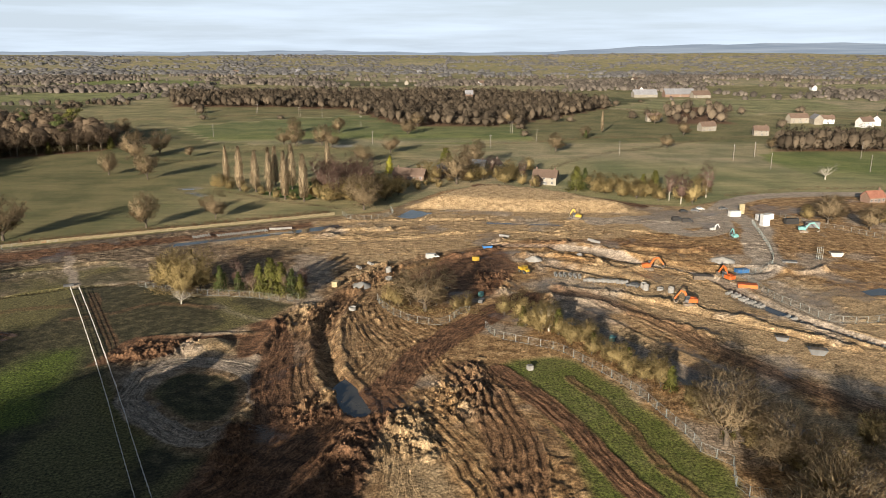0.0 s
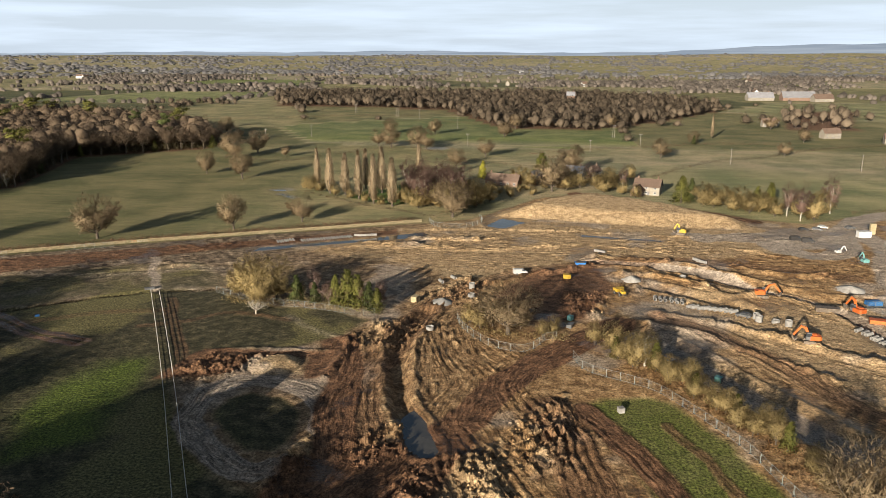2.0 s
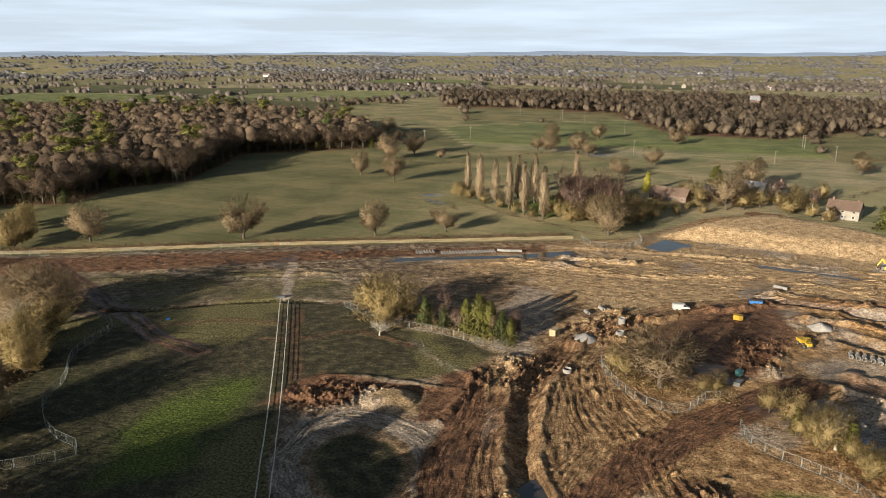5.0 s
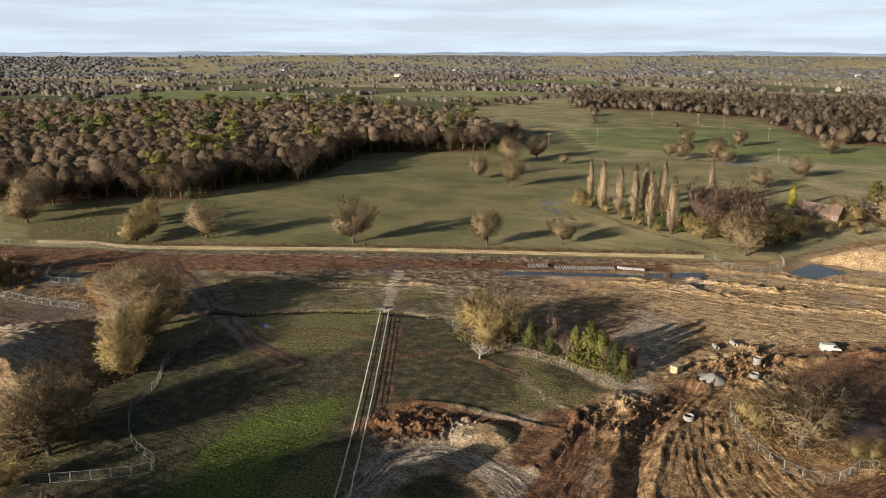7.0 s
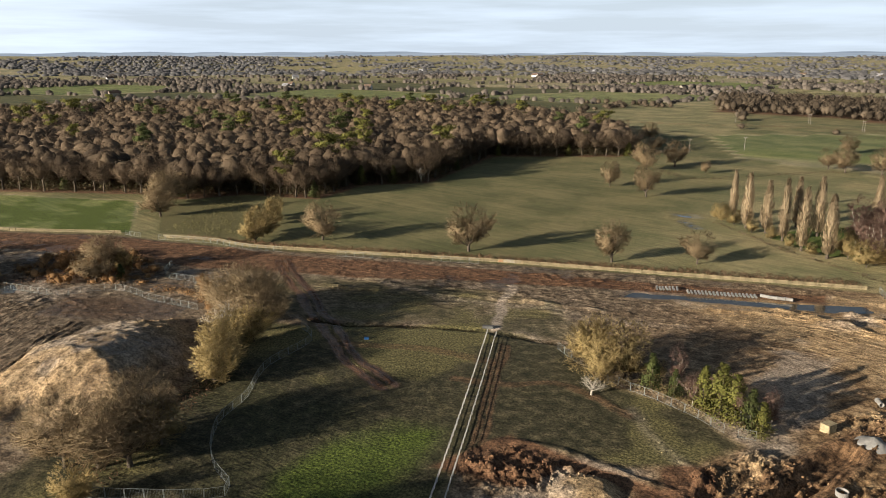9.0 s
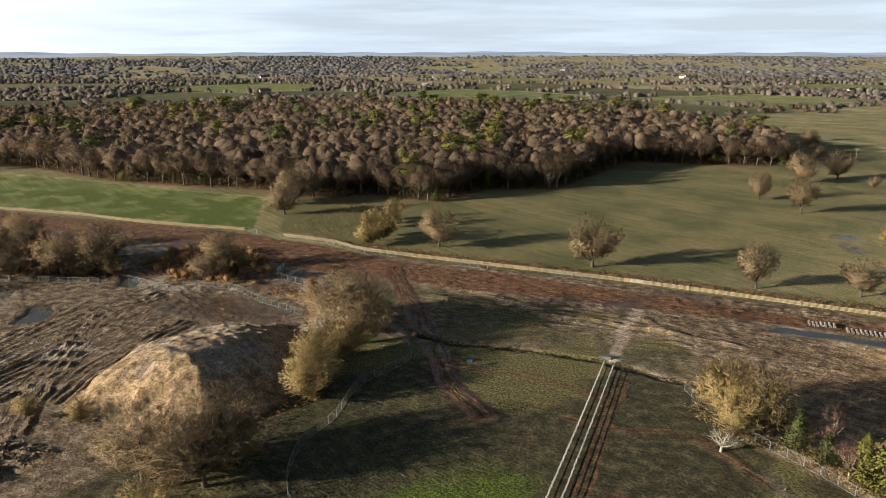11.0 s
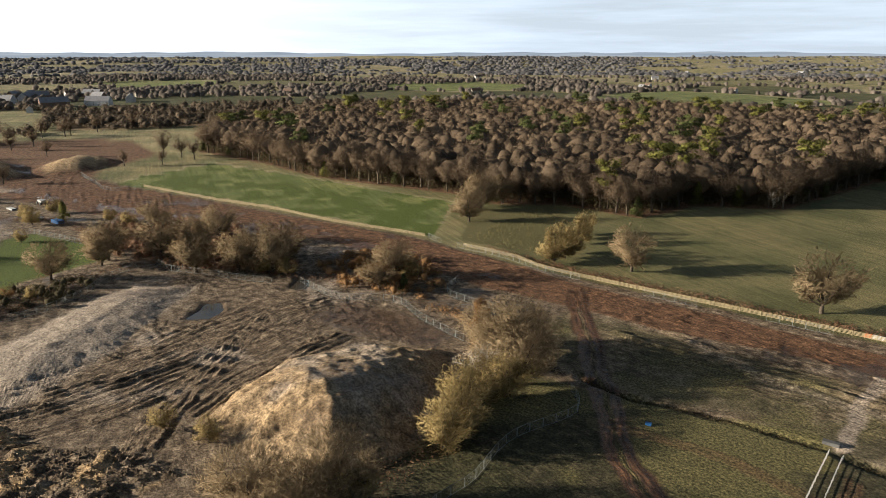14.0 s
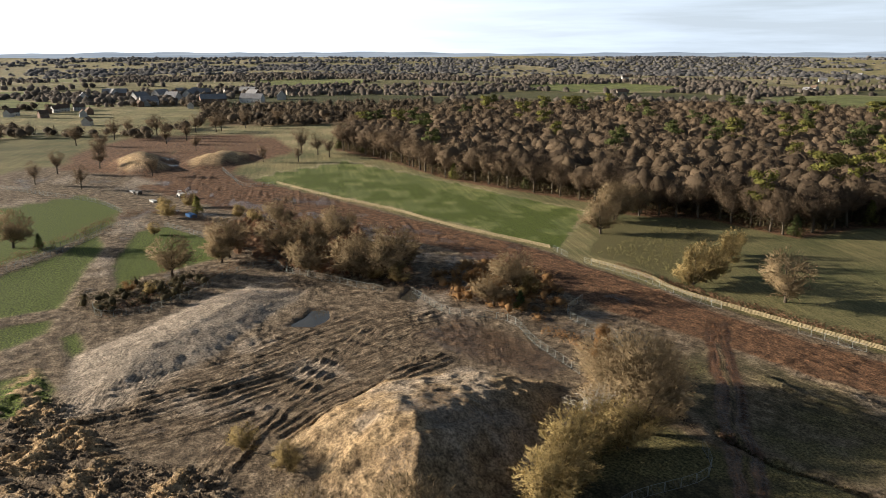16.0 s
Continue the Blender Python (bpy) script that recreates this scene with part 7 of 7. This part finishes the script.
container(46.4, 187, -35, (1.6, 1.4, 1.2), M_TEAL, "small pale green box beside the gravel track", "store_box")
skip(17.3, 277, 5, M_BLUE, "blue skip on the haul road", 1.1)
container(12.2, 261.8, -5, (2.6, 1.6, 1.4), M_YELLOW, "yellow steel box on dark earth", "store_box")
skip(91.2, 184, -20, M_GREY, "dull grey skip with red and grey waste", 0.9)
skip(96.3, 175, -15, M_GREY, "grey empty skip on the grass", 1.25)
skip(149, 267.5, -10, M_MAT, "pale skip on the churned earth", 1.3)
container(-35.4, 231.2, 70, (2.6, 1.9, 1.8), M_TIMBER, "rusty orange trench box standing on end", "trench_box")
container(11.9, 215.8, 70, (2.6, 1.5, 0.9), M_GREY, "dark trailer with boxes beside the road", "trailer")
container(12.1, 221.5, 60, (1.6, 1.3, 1.2), M_TEAL, "pale green covered box beside the road", "store_box")
tank(0.8, 226, 40, M_GREY, "grey water tank in the scrub", 0.6, 1.6)
container(21.3, 165.6, 20, (1.3, 1.2, 1.1), M_CONCRETE, "pale concrete block standing on the grass", "concrete_block")
container(143.5, 318.5, 10, (3.4, 2.6, 5.2), M_WHITE, "tall white silo box in the compound", "silo")
container(146, 330, 8, (3.0, 2.4, 2.6), M_WHITE, "white cabin in the compound", "site_cabin")
container(151.3, 332, 5, (3.2, 2.4, 2.6), M_WHITE, "white cabin in the compound", "site_cabin")
container(143.2, 344, 0, (2.2, 1.6, 4.6), M_TIMBER, "tall timber-coloured bin in the compound", "hopper")
container(137.5, 338, 10, (5.5, 2.3, 2.5), M_WHITE, "white lorry body beside the access road", "lorry_body")
container(163.5, 316, -15, (6.0, 2.4, 2.4), M_GREY, "grey storage container in the compound", "storage_container")
container(157, 322, 5, (6.0, 2.4, 2.4), M_BLACK, "dark storage container in the compound", "storage_container")
container(128, 260, -15, (5.0, 2.2, 0.5), M_GREY, "flat grey trench sheet stack", "sheet_stack")
container(106.5, 250, 10, (4.5, 2.4, 1.2), M_BLUE, "blue trench box beside the excavators", "trench_box")
container(88.5, 238, -8, (6.5, 2.4, 1.2), M_STEEL, "dark steel trench box in the cut", "trench_box")
container(100.2, 229.5, -15, (6.0, 2.4, 1.1), M_ORANGE, "long orange trailer body beside the excavator", "trailer")
container(-396, 70, 35, (6.0, 2.6, 1.4), M_BLUE, "blue container beside the haul road", "storage_container")
container(-406, 62, 20, (4.0, 2.4, 1.0), M_WHITE, "white sheeting stack beside the haul road", "sheet_stack")
container(-436, 46, 30, (6.0, 2.2, 0.7), M_WHITE, "white pipe stack beside the haul road", "sheet_stack")
container(-466, 30, 30, (5.0, 2.2, 0.7), M_WHITE, "white pipe stack beside the haul road", "sheet_stack")
container(-124.3, 231.5, 32, (3.0, 1.1, 0.6), M_GREY, "long dull grey trough on the grass", "trough")
container(-144, 203, 40, (1.2, 0.6, 0.5), M_BLUE, "small blue bin beside the ruts", "bin")


def scaffold(px, py, rz):
    t = thing("access_tower", "pale metal access tower on the churned earth", "scaffold", on_ground(px, py, rz))
    for a in (-0.9, 0.9):
        for b in (-0.5, 0.5):
            part("post", Geo().tube((a, b, 0), (a, b, 5.2), 0.07, 0.07, 8), M_GALV, t)
    for k in range(5):
        for b in (-0.5, 0.5):
            part("rail", Geo().tube((-0.9, b, 0.6 + k), (0.9, b, 0.6 + k), 0.05, 0.05, 6), M_GALV, t)
    for pz in (1.8, 3.8):
        part("deck", Geo().box((0, 0, pz), (1.9, 1.05, 0.1), bevel=0.03), M_TIMBER, t)
    return t


scaffold(140.7, 263.5, 15)


def barrier(px, py, rz, paint, label):
    b = thing("barrier", label, "barrier", on_ground(px, py, rz))
    out = [(-0.3, 0), (0.3, 0), (0.14, 0.45), (0.1, 1.0), (-0.1, 1.0), (-0.14, 0.45)]
    g = Geo().prism(out, -1.0, 1.0)
    part("body", g, paint, b)
    return b


for k, (px, py, paint) in enumerate(((-162.4, 288.2, M_ORANGE), (-160.6, 289.3, M_WHITE), (-158.7, 290.3, M_WHITE), (-156.6, 291.2, M_GREY))):
    barrier(px, py, -62, paint, "plastic water-filled barrier in the fence line")


def spoil(px, py, r, h, material, label, seed):
    rng = random.Random(seed)
    g = Geo()
    n, m = 18, 6
    for j in range(m):
        for k in range(n):
            a, q = 2 * math.pi * k / n, j / (m - 1)
            rad = r * (1 - q) * (1 + rng.uniform(-0.15, 0.15)) + 0.05
            g.v.append((math.cos(a) * rad, math.sin(a) * rad, h * (q ** 0.8) - 0.15 + rng.uniform(-0.06, 0.06) * h))
    for j in range(m - 1):
        for k in range(n):
            g.f.append((j * n + k, j * n + (k + 1) % n, (j + 1) * n + (k + 1) % n, (j + 1) * n + k))
    g.f.append(tuple(range((m - 1) * n, m * n)))
    return solo("gravel_mound", g, material, label, "heap", on_ground(px, py), "", "", True)


spoil(-27, 231.5, 3.4, 1.7, M_CONCRETE, "pale heap of aggregate by the junction", 3)
spoil(34, 263, 3.2, 1.6, M_MAT, "pale heap of sand on the bank", 4)
spoil(104, 262, 5.0, 1.6, M_MAT, "pale heap of stone by the site road", 5)


# ---- houses, barns and poles ----
def house(px, py, rz, size, walls, roof, label, chimneys=1, windows=3, name="house"):
    """Walls, gabled roof with eaves, chimneys, windows with frames and a door."""
    lx, ly, hz = size
    rise = ly * 0.48
    h = thing(name, label, "house", on_ground(px, py, rz))
    out = [(-ly / 2, -0.4), (ly / 2, -0.4), (ly / 2, hz), (0, hz + rise), (-ly / 2, hz)]
    g = Geo()
    vs = [(-lx / 2, a, b) for a, b in out] + [(lx / 2, a, b) for a, b in out]
    g.add(vs, [(0, 1, 2, 3, 4), (9, 8, 7, 6, 5)] + [(k, 5 + k, 5 + (k + 1) % 5, (k + 1) % 5) for k in range(5)])
    part("wall", g, walls, h)
    for side in (-1, 1):
        e = 0.45
        a, b = (side * (ly / 2 + e), hz - e * rise / (ly / 2)), (0, hz + rise)
        vs = []
        for px2 in (-lx / 2 - 0.4, lx / 2 + 0.4):
            vs += [(px2, a[0], a[1] + 0.02), (px2, b[0], b[1] + 0.02), (px2, b[0], b[1] + 0.24), (px2, a[0], a[1] + 0.24)]
        part("roof", Geo().add(vs, [(0, 1, 2, 3), (7, 6, 5, 4), (0, 4, 5, 1), (1, 5, 6, 2), (2, 6, 7, 3), (3, 7, 4, 0)]), roof, h)
    for k in range(chimneys):
        cx = (-0.38 + 0.76 * k / max(1, chimneys - 1)) * lx if chimneys > 1 else 0.32 * lx
        c = part("chimney", Geo().box((cx, 0, hz + rise + 0.3), (0.9, 0.7, 1.9), bevel=0.05), M_BRICK, h, "brown brick chimney")
        part("pot", Geo().tube((cx, 0, hz + rise + 1.2), (cx, 0, hz + rise + 1.7), 0.16, 0.13, 8), M_REDTILE, c)
    for side in (-1, 1):
        for k in range(windows):
            wx_ = (-0.5 + (k + 0.5) / windows) * lx
            for pz in ([1.4] if hz < 4 else [1.4, 4.0]):
                w = part("window", Geo().box((wx_, side * (ly / 2 + 0.02), pz), (1.25, 0.1, 1.25)), M_WHITE, h, "white window frame")
                part("pane", Geo().box((wx_, side * (ly / 2 + 0.06), pz), (1.02, 0.06, 1.02)), M_GLASS, w, "dark glass")
    part("door", Geo().box((lx * 0.08, -ly / 2 - 0.03, 1.0), (1.0, 0.1, 2.05)), M_GREY, h, "dark front door")
    return h


house(-20, 442, -18, (20, 7, 3.2), M_BRICK, M_TILE, "long low farmhouse with brown tiled roof among trees", 2, 5)
house(-2, 448, 70, (11, 6.5, 4.8), M_BRICK, M_SLATE, "farmhouse wing with grey slate roof among trees", 1, 3)
house(22, 466, -20, (11, 7, 5.0), M_RENDER, M_SLATE, "cream cottage with grey slate roof among trees", 1, 3)
house(34, 474, 60, (8, 6, 4.6), M_RENDER, M_TILE, "small cream cottage behind trees", 1, 2)
house(60, 425, -20, (14, 7.5, 4.8), M_RENDER, M_TILE, "cream cottage with steep brown roof beside evergreens", 2, 3)
house(54, 420, 65, (7, 5.5, 3.0), M_BRICK, M_TILE, "low brick wing of the cottage", 0, 2, "outbuilding")
house(222, 372, 15, (10, 6, 3.0), M_BRICK, M_REDTILE, "brick house with red tiled roof behind trees", 1, 4)
for k, (px, py, rz, size, wall, roof, label) in enumerate((
        (338, 1255, 5, (40, 16, 5), M_RENDER, M_SLATE, "long pale farm building in the far pastures"), (397, 1262, 3, (50, 18, 5), M_BRICK, M_SLATE, "long barn in the far pastures"), (425, 1235, 10, (30, 14, 5), M_RENDER, M_TILE, "farm building in the far pastures"),
        (383, 801, 10, (22, 9, 6), M_RENDER, M_TILE, "large white house among far trees"), (398, 790, 80, (18, 9, 6), M_RENDER, M_SLATE, "white house wing among far trees"), (412, 796, -10, (14, 8, 5), M_WHITE, M_TILE, "white cottage among far trees"),
        (232, 820, 0, (14, 8, 5), M_RENDER, M_TILE, "cream house at the edge of far trees"), (240, 828, 60, (10, 7, 5), M_RENDER, M_TILE, "cream house at the edge of far trees"), (257, 720, 15, (16, 8, 5), M_RENDER, M_TILE, "pale cottage beyond the pasture"),
        (293, 681, -10, (13, 8, 5), M_RENDER, M_TILE, "pale cottage beyond the pasture"), (432, 758, 20, (16, 9, 6), M_WHITE, M_TILE, "white house among far trees"), (454, 776, 60, (14, 9, 6), M_WHITE, M_TILE, "white house among far trees"), (40, 1148, 0, (12, 12, 12), M_BRICK, M_SLATE, "square brick tower house above far trees"))):
    house(px, py, rz, size, wall, roof, label, 1, 3)
# the small town beyond the haul road
town = random.Random(9)
for k in range(30):
    px, py = town.uniform(-1420, -860), town.uniform(-220, 90)
    if px > -1050:
        py = town.uniform(-260, -90)
    large = px < -1180
    house(px, py, town.uniform(0, 180), (town.uniform(22, 42), 14, 6.5) if large else (town.uniform(9, 14), 8, 5), M_WHITE if k % 3 else M_BRICK, M_SLATE if large else M_TILE, "pale works hall in the far town" if large else "house in the far town", 0 if large else 1, 4, "works_hall" if large else "house")
for k in range(34):
    ang, rad = radians(town.uniform(-30, 105)), town.uniform(1300, 2900)
    px, py = -30 - math.sin(ang) * rad, 60 + math.cos(ang) * rad
    house(px, py, town.uniform(0, 180), (town.uniform(10, 20), 9, 6), M_WHITE if k % 2 else M_RENDER, M_TILE if k % 3 else M_SLATE, "pale house far off among trees", 1, 3)


def pole(px, py, h, rz, twin=False):
    t = thing("power_pole", "weathered wooden power pole in the pasture", "pole", on_ground(px, py, rz), "power poles")
    for a in ((-0.9, 0.9) if twin else (0,)):
        part("pole", Geo().tube((a, 0, -0.4), (a, 0, h), 0.19, 0.13, 8), M_POLE, t)
    arm = part("crossarm", Geo().box((0, 0, h - 0.35), (2.8, 0.18, 0.2), bevel=0.03), M_POLE, t)
    for a in (-1.2, 0, 1.2):
        part("insulator", Geo().tube((a, 0, h - 0.25), (a, 0, h + 0.12), 0.09, 0.06, 8), M_WHITE, arm)
    return t


for px, py, h, rz, twin in ((131, 544, 10.5, 60, False), (207, 521, 11, 60, False), (229, 538, 11, 60, True), (216, 480, 10.5, 60, False), (303, 530, 11, 60, True), (276, 470, 10.5, 60, False), (65, 699, 11, 20, True), (38, 590, 10, 20, False), (81, 636, 10, 20, False), (-84, 758, 11, 20, False),
        (-59, 616, 10.5, 20, False), (-234, 935, 11, 10, True), (-382, 631, 10, 10, False), (-237, 631, 10.5, 10, False), (-209, 671, 10.5, 10, False), (-300, 900, 11, 10, False), (-170, 880, 11, 10, True), (-140, 860, 11, 10, False)):
    pole(px, py, h, rz, twin)
for px, py in ((-1000, 60), (-1100, 180)):
    pole(px, py, 22, 30, True)
